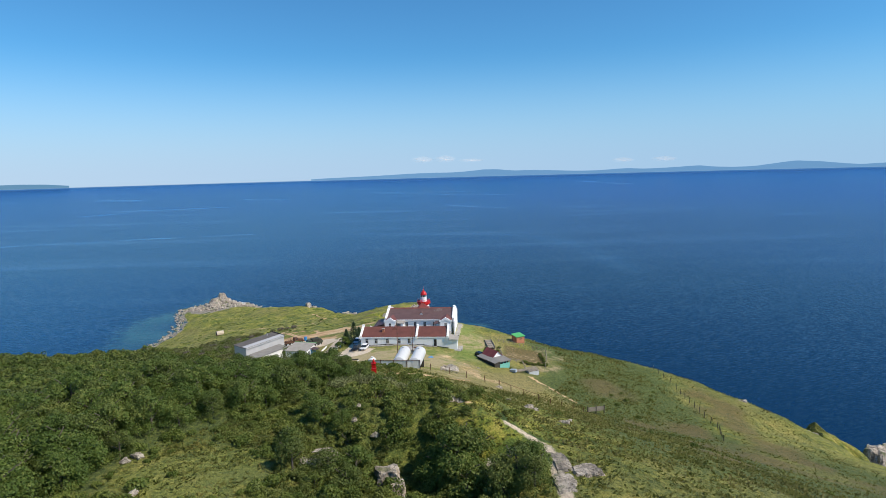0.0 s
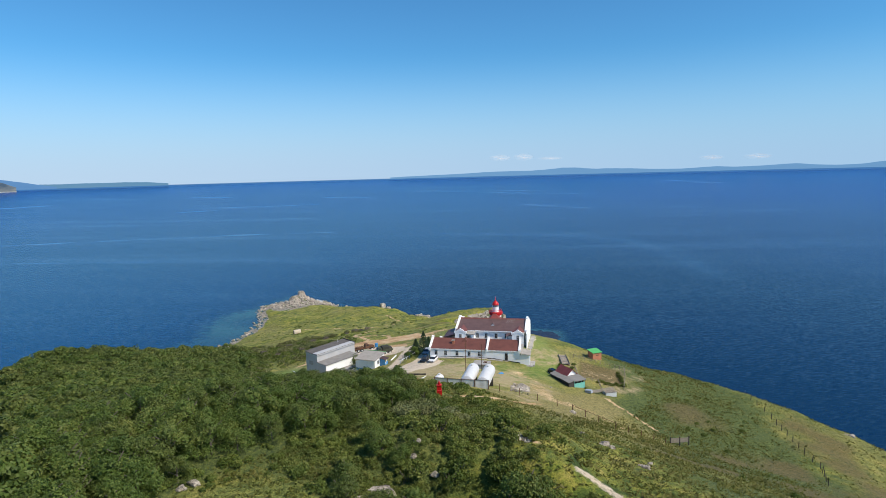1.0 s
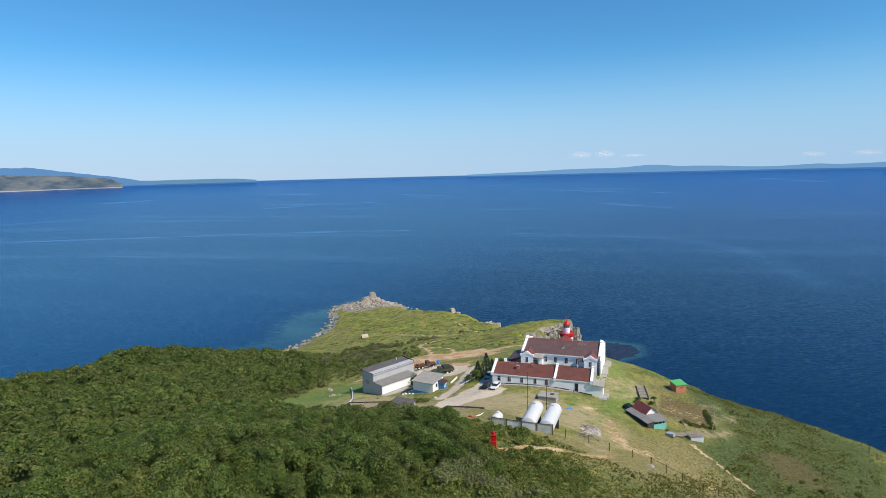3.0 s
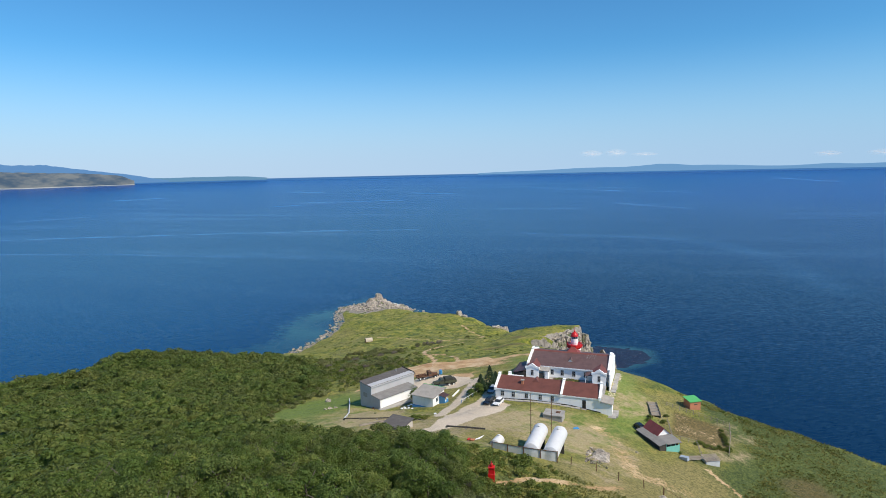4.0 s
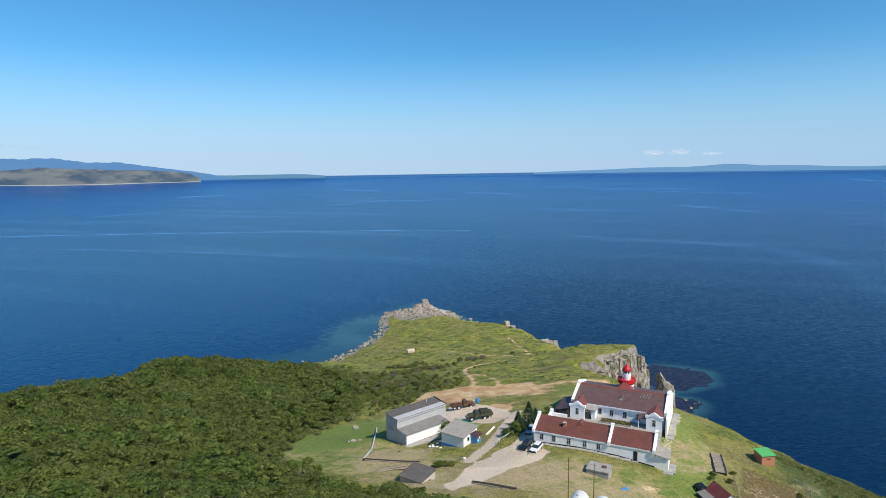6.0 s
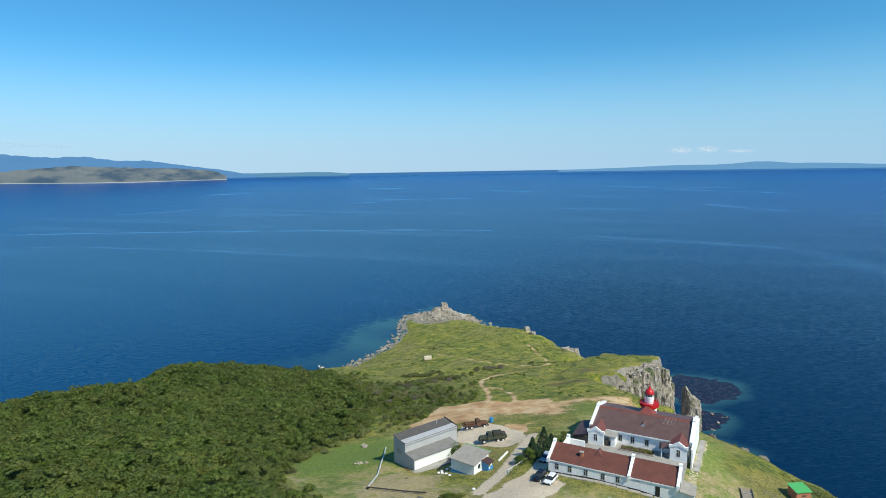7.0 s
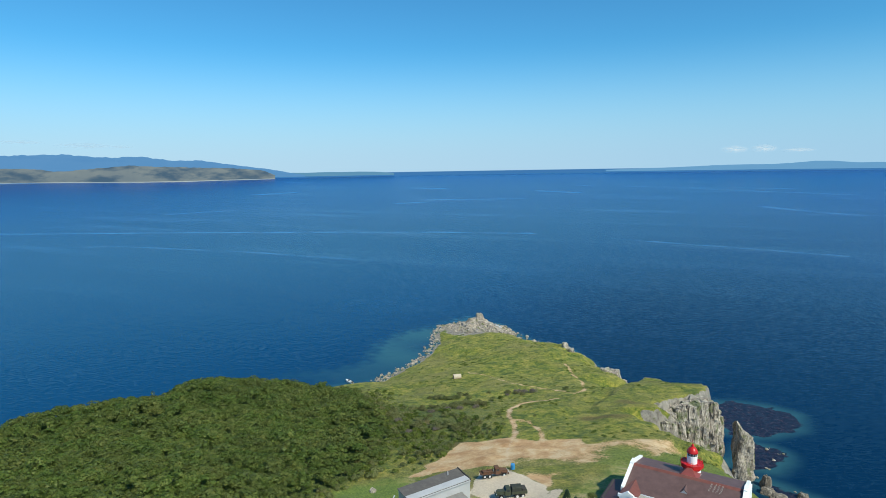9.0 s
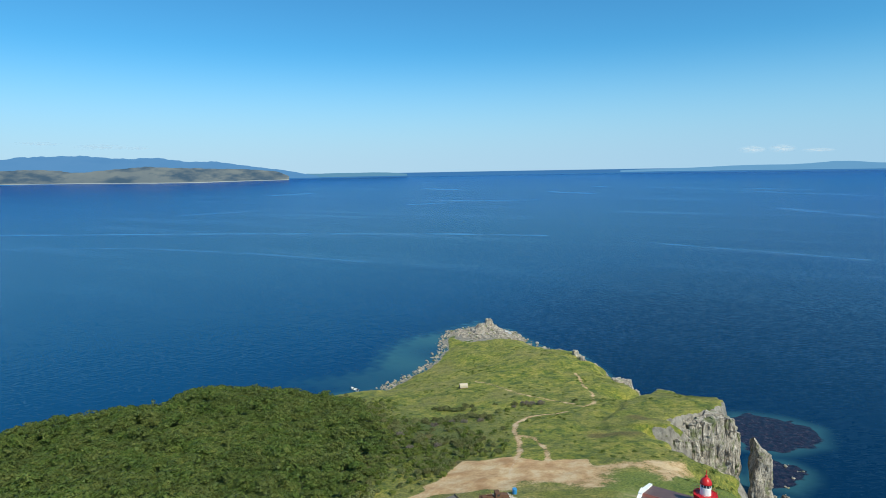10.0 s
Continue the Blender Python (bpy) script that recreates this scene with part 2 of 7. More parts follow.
def make_leaf(name, dark, light, ripe, glow=0.35, turn=0.4):
    """Leaves: each one its own shade, some light coming through."""
    n = Nodes(name, 0.55)
    big, blotch = n.noise(0.05, 3), n.noise(0.26, 2)
    pick = n.math("ADD", n.math("MULTIPLY", n.isle(), 0.22), n.math("ADD", n.math("MULTIPLY", big, 0.34), n.math("MULTIPLY", blotch, 0.58)))
    c = n.ramp(pick, (0.28, dark), (0.56, light), (0.88, ripe))
    autumn = n.math("ADD", n.math("MULTIPLY", n.noise(0.085, 3, 0.6), 0.8), n.math("MULTIPLY", n.each(), 0.2))
    c = n.mix(n.math("MULTIPLY", n.ramp(autumn, (0.5, 0.0), (0.66, 1.0)), turn), c, (0.15, 0.115, 0.05))
    n.bsdf.inputs["Specular IOR Level"].default_value = 0.25
    mat = n.done(c)
    thin, both = n.nodes.new("ShaderNodeBsdfTranslucent"), n.nodes.new("ShaderNodeMixShader")
    both.inputs[0].default_value = glow
    n.links.new(c, thin.inputs[0])
    n.links.new(n.bsdf.outputs[0], both.inputs[1]), n.links.new(thin.outputs[0], both.inputs[2])
    n.links.new(both.outputs[0], n.nodes["Material Output"].inputs[0])
    return mat


LEAF = make_leaf("oak_leaves", (0.032, 0.06, 0.012), (0.108, 0.164, 0.031), (0.27, 0.29, 0.075), turn=0.26)
SHRUB = make_leaf("scrub_leaves", (0.048, 0.08, 0.016), (0.135, 0.18, 0.034), (0.32, 0.32, 0.085), turn=0.22)
GREYSHRUB = make_leaf("grey_willow_scrub", (0.085, 0.105, 0.038), (0.17, 0.195, 0.07), (0.3, 0.3, 0.13), 0.3, turn=0.35)
TWIG = make_leaf("bare_twigs", (0.1, 0.085, 0.07), (0.17, 0.145, 0.12), (0.24, 0.2, 0.16), 0.0, turn=0.0)
NEEDLE = make_leaf("fir_needles", (0.012, 0.025, 0.012), (0.024, 0.046, 0.02), (0.04, 0.065, 0.025), 0.1, turn=0.0)
BLADE = make_leaf("grass_blades", (0.09, 0.11, 0.022), (0.165, 0.175, 0.038), (0.33, 0.28, 0.095), 0.5, turn=0.3)
BARK = plain("bark", (0.12, 0.1, 0.08), 0.95, wear=0.3)


SLICKS = ((((-1575, 760), (-1076, 985), (-613, 1158), (-410, 1205)), 19.0, 0.5),
          (((-1279, 631), (-1027, 748), (-787, 773), (-540, 790)), 13.0, 0.26),
          (((-236, 1174), (-52, 1124), (110, 1080)), 15.0, 0.34),
          (((60, 1090), (150, 1028), (190, 890), (205, 667)), 34.0, 0.14),
          (((-2249, 2260), (-2184, 2449)), 60.0, 0.5), (((-1666, 1335), (-1600, 1500)), 40.0, 0.35),
          (((-1213, 1973), (-1150, 2080)), 42.0, 0.5), (((-1212, 2209), (-862, 2344)), 28.0, 0.5),
          (((-1780, 3010), (-1571, 2983)), 70.0, 0.5), (((-939, 3404), (134, 3198)), 34.0, 0.4),
          (((-999, 2906), (-774, 2811)), 50.0, 0.5), (((-500, 3320), (321, 2759)), 30.0, 0.4),
          (((4, 2120), (210, 1850)), 40.0, 0.4), (((910, 4000), (1078, 3509)), 60.0, 0.4))


def make_water():
    n = Nodes("sea_water", 0.2)
    swell = n.noise(0.85, 3, 0.55, n.where(0.34, 1.25, 1, turn=-22), "colour")
    chop = n.noise(1.9, 2, 0.6, n.where(0.5, 1.3, 1, turn=-10), "colour")
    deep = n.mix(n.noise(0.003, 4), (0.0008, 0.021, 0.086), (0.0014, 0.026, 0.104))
    # bluer and brighter with distance: reflected sky put into the base colour
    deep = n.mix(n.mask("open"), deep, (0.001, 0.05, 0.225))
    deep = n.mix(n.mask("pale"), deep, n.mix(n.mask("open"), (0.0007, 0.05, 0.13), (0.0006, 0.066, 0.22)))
    # farthest water: haze of the distance mixed into the base colour
    deep = n.mix(n.mask("offing_haze"), deep, (0.003, 0.07, 0.265))
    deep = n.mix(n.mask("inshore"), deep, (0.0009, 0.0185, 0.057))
    c = n.mix(n.mask("shoal"), deep, (0.045, 0.135, 0.15))
    weed = n.ramp(n.math("ADD", n.mask("reef"), n.math("MULTIPLY", n.math("SUBTRACT", n.noise(0.12, 4, 0.7), 0.5), 1.3)), (0.40, 0.0), (0.6, 1.0))
    c = n.mix(weed, c, n.ramp(n.noise(0.45, 5), (0.35, (0.005, 0.01, 0.025)), (0.6, (0.025, 0.022, 0.038)), (0.75, (0.09, 0.065, 0.065))))
    # wind slicks: long thin broken streaks lying on the water
    at = n.vector("MULTIPLY_ADD", n.noise(0.004, 3, 0.6, None, "colour"), (26.0, 26.0, 0.0), n.vector("MULTIPLY", n.where(), (1.0, 1.0, 0.0)))
    streaks = 0.0
    for way, half, strength in SLICKS:
        for (x0, y0), (x1, y1) in zip(way, way[1:]):
            run = Vector((x1 - x0, y1 - y0, 0.0))
            rel = n.vector("SUBTRACT", at, (x0 + 13.0, y0 + 13.0, 0.0))
            along = n.math("MINIMUM", n.math("MAXIMUM", n.vector("DOT_PRODUCT", rel, tuple(run / run.length_squared)), 0.0), 1.0)
            foot = n.vector("SCALE", tuple(run), None, None, along)
            off = n.vector("DISTANCE", rel, foot)
            streaks = n.math("MAXIMUM", streaks, n.math("MULTIPLY", n.math("SUBTRACT", 1.0, n.math("DIVIDE", off, half)), strength))
    gaps = n.ramp(n.noise(0.009, 4, 0.7), (0.36, 0.3), (0.6, 1.0))
    c = n.mix(n.math("MULTIPLY", streaks, gaps), c, (0.1, 0.28, 0.52))
    bands = n.ramp(n.noise(0.0035, 4, 0.6, n.where(0.3, 2.4, 1)), (0.5, 0.0), (0.72, 1.0))
    n.bsdf.inputs["IOR"].default_value = 1.33
    n.put(n.bsdf.inputs["Specular IOR Level"], n.math("SUBTRACT", 0.28, n.math("MULTIPLY", n.math("SQRT", n.mask("open")), 0.2)))
    mat = n.done(c, rough=n.ramp(bands, (0.0, 0.27), (1.0, 0.235)))
    lean = None
    for wave, amount in ((swell, 0.33), (chop, 0.2)):     # the slopes of swell and chop
        v = n.nodes.new("ShaderNodeVectorMath")
        v.operation = "MULTIPLY_ADD"
        n.links.new(wave, v.inputs[0])
        v.inputs[1].default_value = (amount, amount, 0)
        v.inputs[2].default_value = (-amount / 2, -amount / 2, 0.5)
        if lean:
            add = n.nodes.new("ShaderNodeVectorMath")
            n.links.new(lean, add.inputs[0]), n.links.new(v.outputs[0], add.inputs[1])
            lean = add.outputs[0]
        else:
            lean = v.outputs[0]
    unit = n.nodes.new("ShaderNodeVectorMath")
    unit.operation = "NORMALIZE"
    n.links.new(lean, unit.inputs[0])
    n.links.new(unit.outputs[0], n.bsdf.inputs["Normal"])
    return mat


WATER = make_water()


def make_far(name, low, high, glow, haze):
    """Hills seen through many kilometres of air; its haze is put in as emission."""
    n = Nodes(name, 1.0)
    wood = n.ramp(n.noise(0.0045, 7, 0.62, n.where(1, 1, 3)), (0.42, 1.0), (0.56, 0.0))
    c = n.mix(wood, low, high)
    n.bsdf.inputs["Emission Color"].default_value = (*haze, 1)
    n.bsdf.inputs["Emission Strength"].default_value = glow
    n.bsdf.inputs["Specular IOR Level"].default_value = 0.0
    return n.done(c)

# ---- the lie of the land: spot heights, coast line, breaks of slope ----
HILL_SPOTS = ((0, -60, 84), (-60, -60, 84), (60, -60, 80), (0, 20, 84), (-60, 20, 84), (-34, 68, 78.5), (-49, 66, 79.5), (-7, 70, 75.5), (5, 68, 76),
              (14, 71, 77.3), (20, 92, 72.5), (-16, 121, 72.2), (-44, 89, 79.5), (-30, 115, 73.5), (34, 141, 53), (50, 110, 58), (80, 60, 62), (105, 110, 43))
YARD_SPOTS = ((-7, 133, 68.3), (-70, 186, 53.0), (-61, 181, 53.6), (-45, 179, 56.6), (-28, 182, 59.2), (-4, 181, 59.2), (2, 184, 58.0), (15, 166, 56.0),
              (-22, 200, 59.2), (3, 212, 57), (-9, 222, 57), (-46, 207, 53.5), (-54, 216, 52), (22, 203, 54), (46, 190, 50), (62, 189, 47.5),
              (89, 178, 41.5), (103, 166, 36))
WOOD_SPOTS = ((-90, 110, 66), (-125, 160, 52), (-187, 165, 41), (-200, 193, 34), (-102, 188, 46), (-96, 205, 43), (-122, 217, 40), (-180, 209, 35),
              (-122, 252, 33), (-150, 90, 60), (-215, 90, 52), (-150, 0, 70), (-112, 276, 33.5), (-185, 255, 29.5), (-195, 300, 16.5), (-230, 275, 28), (-212, 285, 24), (-222, 255, 32), (-240, 215, 27.5), (-255, 170, 28))
POINT_SPOTS = ((-40, 245, 49), (-10, 250, 51), (-83, 286, 36.5), (-88, 294, 33.3), (-79, 340, 27.5), (-147, 362, 16.3), (-66, 394, 19.5), (-110, 449, 15.3),
               (-160, 480, 8), (-190, 505, 5), (-16, 331, 40), (-30, 336, 38.5), (-185, 390, 6), (-200, 350, 7))
COAST = ((-230, 350), (-208, 371), (-205, 395), (-205, 428), (-214, 462), (-228, 485), (-232, 507), (-222, 528), (-195, 532), (-175, 515), (-150, 496),
         (-122, 492), (-100, 468), (-74, 432), (-54, 412), (-48, 392), (-20, 372), (-8, 356), (-12.5, 338), (-15.5, 329), (-22, 322), (-25, 315), (-24, 307), (-15, 300), (-4, 291), (10, 279), (30, 258), (55, 240),
         (92, 226), (130, 200), (150, 150), (170, 80), (200, -20), (220, -160), (150, -330), (-150, -360), (-330, -250), (-345, -60), (-330, 80),
         (-318, 180), (-296, 250), (-262, 310))


def warp(spots):
    """A smooth sheet through spot heights (thin plate)."""
    p = np.array(spots, float)
    d = np.hypot(p[:, None, 0] - p[None, :, 0], p[:, None, 1] - p[None, :, 1])
    k = np.where(d > 0, d * d * np.log(d + 1e-9), 0) + np.eye(len(p)) * 120
    one = np.c_[np.ones(len(p)), p[:, :2]]
    m = np.block([[k, one], [one.T, np.zeros((3, 3))]])
    w = np.linalg.solve(m, np.r_[p[:, 2], 0, 0, 0])

    def sheet(x, y):
        out = w[-3] + w[-2] * x + w[-1] * y
        for (px, py, _), c in zip(p, w):
            r = (x - px) ** 2 + (y - py) ** 2 + 1e-9
            out = out + c * 0.5 * r * np.log(r)
        return out
    return sheet


SHEET = warp(HILL_SPOTS + YARD_SPOTS + WOOD_SPOTS + POINT_SPOTS)


def line_distance(x, y, line):
    """The distance to an open chain of points."""
    best = np.full(np.shape(x), 1e9)
    for (ax, ay), (bx, by) in zip(line[:-1], line[1:]):
        dx, dy = bx - ax, by - ay
        s = np.clip(((x - ax) * dx + (y - ay) * dy) / (dx * dx + dy * dy), 0, 1)
        best = np.minimum(best, np.hypot(x - ax - s * dx, y - ay - s * dy))
    return best


def inside(x, y, ring):
    odd = np.zeros(np.shape(x), bool)
    for (ax, ay), (bx, by) in zip(ring, ring[1:] + ring[:1]):
        if ay != by:
            odd ^= ((ay > y) != (by > y)) & (x < (bx - ax) * (y - ay) / (by - ay) + ax)
    return odd


def blend(e0, e1, v):
    s = np.clip((v - e0) / (e1 - e0), 0, 1)
    return s * s * (3 - 2 * s)


def ripple(x, y, size, seed=0):
    """Cheap smooth unevenness between about -1 and 1."""
    out = 0
    for k in range(5):
        a = 1.3 + k * 2.4 + seed
        out = out + np.sin((x * math.cos(a) + y * math.sin(a)) / size * (1 + 0.23 * k) + 3.1 * k + seed * 1.7)
    return out / 3


# swells and a hollow along the wooded ridge above the bay: x, y, radius, rise
SWELLS = ((-274, 210, 16, 4.5), (-254, 247, 9, -7.5), (-258, 258, 9, -6), (-240, 239, 9, -3.2), (-239, 255, 7, -2.5), (-226, 284, 16, -0.6), (-180, 300, 18, 2.4), (-145, 279, 16, 3.2), (-3, 64.5, 9, -3.5), (98, 160, 15, -2.0))


def height(x, y):
    """The height of the ground over the sea."""
    x, y = np.asarray(x, float), np.asarray(y, float)
    land = SHEET(x, y)
    for px, py, r, up in SWELLS:
        land = land + up * np.exp(-((x - px) ** 2 + (y - py) ** 2) / (r * r))
    # the scrub-grown knoll on the brow, steep towards the gully in front of it
    back = np.exp(-(np.maximum(y - 84, 0) / 15) ** 2)
    land = land + 4.9 * blend(73.0, 79.0, y + 1.2 * ripple(x, y, 3, 6)) * back * blend(-26, -13, x) * blend(15, 3, x)
    d = line_distance(x, y, COAST + COAST[:1]) * np.where(inside(x, y, COAST), 1, -1)
    d = d + 2.5 * ripple(x, y, 7) + 1.2 * ripple(x, y, 2.4, 2)
    cliff = blend(-56, -44, x) * blend(296, 303, y)                        # the sheer end below the lighthouse
    beach = blend(-150, -200, x) * blend(330, 360, y)
    wide = 46 - 40 * cliff - 20 * beach - 22 * blend(-150, -60, x) * blend(370, 400, y)
    wide = wide - 18 * (1 - cliff) * blend(-60, -40, x) * blend(255, 275, y) * blend(340, 310, y)
    wide = np.where((y < 330) & (x < -100), 52, wide)
    rise = np.clip(d / np.maximum(wide, 5), 0, 1)
    land = np.maximum(land, 2) * (1 - (1 - rise) ** 2.4) + (0.25 + 0.35 * blend(240, 270, y)) * ripple(x, y, 9, 1) + (0.12 + 0.14 * blend(240, 270, y)) * ripple(x, y, 3.1, 4)
    return np.where(d > 0, np.maximum(land, 0.12 * d), np.maximum(-9, 0.25 * d - 0.3))


# ---- building helpers ----
class Shape:
    """Collects faces of one mesh."""

    def __init__(self):
        self.v, self.f = [], []

    def face(self, *pts):
        k = len(self.v)
        self.v += [tuple(p) for p in pts]
        self.f.append(tuple(range(k, k + len(pts))))
        return self

    def slab(self, low, high):
        """A solid between two rings of points, lower and upper, seen from above anticlockwise."""
        k, n = len(self.v), len(low)
        self.v += [tuple(p) for p in low] + [tuple(p) for p in high]
        self.f.append(tuple(range(k + n - 1, k - 1, -1)))
        self.f.append(tuple(range(k + n, k + 2 * n)))
        for i in range(n):
            j = (i + 1) % n
            self.f.append((k + i, k + j, k + n + j, k + n + i))
        return self

    def box(self, x0, x1, y0, y1, z0, z1):
        ring = ((x0, y0), (x1, y0), (x1, y1), (x0, y1))
        return self.slab([(x, y, z0) for x, y in ring], [(x, y, z1) for x, y in ring])

    def along_x(self, profile, x0, x1):
        """A solid with a profile of (y, z), anticlockwise seen from +x, from x0 to x1."""
        return self.slab([(x0, y, z) for y, z in profile], [(x1, y, z) for y, z in profile])

    def along_y(self, profile, y0, y1):
        """A solid with a profile of (x, z), clockwise seen from -y."""
        return self.slab([(x, y0, z) for x, z in profile], [(x, y1, z) for x, z in profile])

    def turned(self, rings, n=16, cx=0, cy=0):
        """A turned body: rings of (radius, z) from the bottom up."""
        k = len(self.v)
        for r, z in rings:
            self.v += [(cx + r * math.cos(2 * math.pi * i / n), cy + r * math.sin(2 * math.pi * i / n), z) for i in range(n)]
        self.f.append(tuple(range(k + n - 1, k - 1, -1)))
        for a in range(len(rings) - 1):
            for i in range(n):
                j = (i + 1) % n
                self.f.append((k + a * n + i, k + a * n + j, k + a * n + n + j, k + a * n + n + i))
        top = k + (len(rings) - 1) * n
        self.f.append(tuple(range(top, top + n)))
        return self

    def rod(self, a, b, r, n=6):
        """A round bar from a to b."""
        a, b = Vector(a), Vector(b)
        q = (b - a).to_track_quat("Z", "Y")
        ring = [q @ Vector((r * math.cos(2 * math.pi * i / n), r * math.sin(2 * math.pi * i / n), 0)) for i in range(n)]
        return self.slab([a + p for p in ring], [b + p for p in ring])

    def mesh(self, name, mat, smooth=False):
        m = bpy.data.meshes.new(name)
        m.from_pydata(self.v, [], self.f)
        m.materials.append(mat)
        if smooth:
            m.polygons.foreach_set("use_smooth", [True] * len(m.polygons))
        m.update()
        return m


def part(name, shape, mat, parent, label="", smooth=False):
    """One mesh under a thing or a part."""
    ob = new(name, shape.mesh(name, mat, smooth))
    ob.parent = parent
    if label:
        ob["label"] = label
    return ob


def thing(name, m, label, category, group="", kind=""):
    ob = new(name)
    ob.empty_display_size = 0.3
    ob.matrix_world = m
    return tagged(ob, label, category, group, kind)


def single(name, shape, mat, m, label, category, group="", kind="", smooth=False):
    ob = new(name, shape.mesh(name, mat, smooth))
    ob.matrix_world = m
    return tagged(ob, label, category, group, kind)


def ground_at(x, y):
    return float(height(x, y))


def stand(x, y, turn=0, sink=0.0):
    return pose(x, y, ground_at(x, y) - sink, 0, 0, turn)


def grid_mesh(name, x, y, z, wrap=False):
    """A sheet from 2D arrays of coordinates; wrap joins the last column to the first."""
    rows, cols = x.shape
    m = bpy.data.meshes.new(name)
    k = np.arange(rows * cols).reshape(rows, cols)
    right = np.roll(k, -1, 1) if wrap else k[:, 1:]
    left = k if wrap else k[:, :-1]
    quads = np.stack([left[:-1], right[:-1], right[1:], left[1:]], -1).reshape(-1, 4)
    m.vertices.add(rows * cols)
    m.vertices.foreach_set("co", np.stack([x, y, z], -1).astype(np.float32).ravel())
    m.loops.add(quads.size)
    m.loops.foreach_set("vertex_index", quads.ravel().astype(np.int32))
    m.polygons.add(len(quads))
    m.polygons.foreach_set("loop_start", np.arange(0, quads.size, 4, dtype=np.int32))
    m.polygons.foreach_set("use_smooth", np.ones(len(quads), bool))
    m.update(calc_edges=True)
    m.validate()
    return m


def give_mask(mesh, name, values):
    a = mesh.attributes.new(name, "FLOAT", "POINT")
    a.data.foreach_set("value", np.clip(values, 0, 1).astype(np.float32).ravel())


# ---- where earth, roads, lawn and rank growth lie ----
SAND_AREA = ((-85, 214), (-84, 246), (-70, 251), (-58, 252), (-46, 256), (-41, 249), (-37, 258), (-20, 269), (-15, 264), (-20, 248), (-34, 236), (-42, 220),
             (-42, 211), (-58, 222), (-70, 222))
ROAD_AREA = ((-38, 148), (-35, 144), (-31, 156), (-28, 165), (-24, 173), (-22.5, 178), (-28, 181), (-29.5, 190), (-32, 190), (-33, 181), (-36, 174), (-38, 164))
TRUCK_YARD = ((-61, 203), (-64, 218), (-58, 222), (-43, 211), (-40, 205), (-43, 198), (-50, 200))
LAWN_AREA = ((-24, 176), (-25, 165), (-14, 152), (-2, 150), (9, 172), (12, 196), (8, 222), (-4, 232), (-30, 232), (-34, 206), (-30, 196), (4, 190), (0, 178))
SIDE_MEADOW = ((-100, 176), (-98, 204), (-86, 214), (-72, 200), (-60, 176), (-58, 152), (-72, 152))
YARD_AREA = ((-90, 160), (-86, 215), (-60, 228), (-20, 236), (12, 226), (36, 196), (34, 168), (10, 128), (-18, 130), (-40, 142), (-60, 150))
BED_AREA = ((17.5, 181), (29.5, 178), (31.5, 192.5), (18.5, 196))
TRACK = ((-40, 168), (-39, 180), (-39, 192), (-39, 208))
FIELD_PATH = ((-61.8, 232), (-65, 240), (-69, 257), (-74, 269), (-82, 283), (-86.6, 296), (-87, 309), (-81, 315), (-73, 320))
SIDE_PATHS = (((-146, 378), (-134, 374), (-120, 362), (-101, 350), (-89, 347), (-80, 341), (-69, 331), (-67, 340), (-70.4, 351), (-77, 374), (-84.5, 384), (-92.5, 402), (-98, 412)), ((-77.5, 277), (-71, 275), (-63, 264), (-57.4, 252)))
HILL_PATH = ((8.2, 78.2), (11, 77.4), (12.6, 76), (13.3, 73), (13.0, 66), (13, 55), (16, 40))
TOP_TRACK = ((-14.5, 114), (-13, 116), (-11, 119), (-5, 123), (0, 126), (6, 134))
KNOLL_EARTH = ((-1.6, 85.2), (0.6, 83.8), (2.6, 82.6))
SLOPE_EARTH = ((0, 169), (2, 165), (5, 156), (7, 144), (16, 148), (24, 142))


def area(x, y, ring, soft):
    d = line_distance(x, y, ring + ring[:1]) * np.where(inside(x, y, ring), 1, -1)
    return blend(-soft, soft, d + soft * 0.6 * ripple(x, y, 2.2, 3))


WOOD_EDGE = ((-40, 40), (-43, 56), (-42, 67), (-38, 75), (-34, 83), (-27, 87), (-22, 92), (-19, 104), (-19.5, 114), (-22, 124), (-25, 133), (-31, 134), (-44, 135), (-54, 137), (-63, 141.5), (-78, 152), (-90, 164),
             (-97, 177), (-103, 198), (-103, 220), (-109, 236), (-117, 252), (-132, 270), (-148, 282), (-164, 300), (-180, 316), (-205, 326), (-230, 322), (-330, 280), (-360, -60), (-120, -140))


def edge_distance(x, y, ring):
    return line_distance(x, y, ring + ring[:1]) * np.where(inside(x, y, ring), 1, -1)


def woods(x, y):
    """How thickly trees stand: 1 in the closed wood, 0 in the open."""
    return blend(-3, 3, edge_distance(x, y, WOOD_EDGE) + 2.0 * ripple(x, y, 5, 5))


def steps(*spans):
    out = []
    for a, b, s in spans:
        out += list(np.arange(a, b - 1e-6, s))
    return np.array(out + [spans[-1][1]])


gx, gy = np.meshgrid(steps((-380, -240, 4), (-240, -110, 2), (-110, 40, 0.95), (40, 130, 2.0), (130, 260, 4)),
                     steps((-380, -20, 8), (-20, 50, 2), (50, 275, 0.95), (275, 420, 1.5), (420, 545, 1.8)))
gz = height(gx, gy)
slope = np.hypot(np.gradient(gz, axis=1) / np.gradient(gx, axis=1), np.gradient(gz, axis=0) / np.gradient(gy, axis=0))
wood = woods(gx, gy)
ground_mesh = grid_mesh("ground", gx, gy, gz + 0.35 * (1 - wood) * blend(40, 60, gy) * 0.35 * ripple(gx, gy, 1.7, 6))
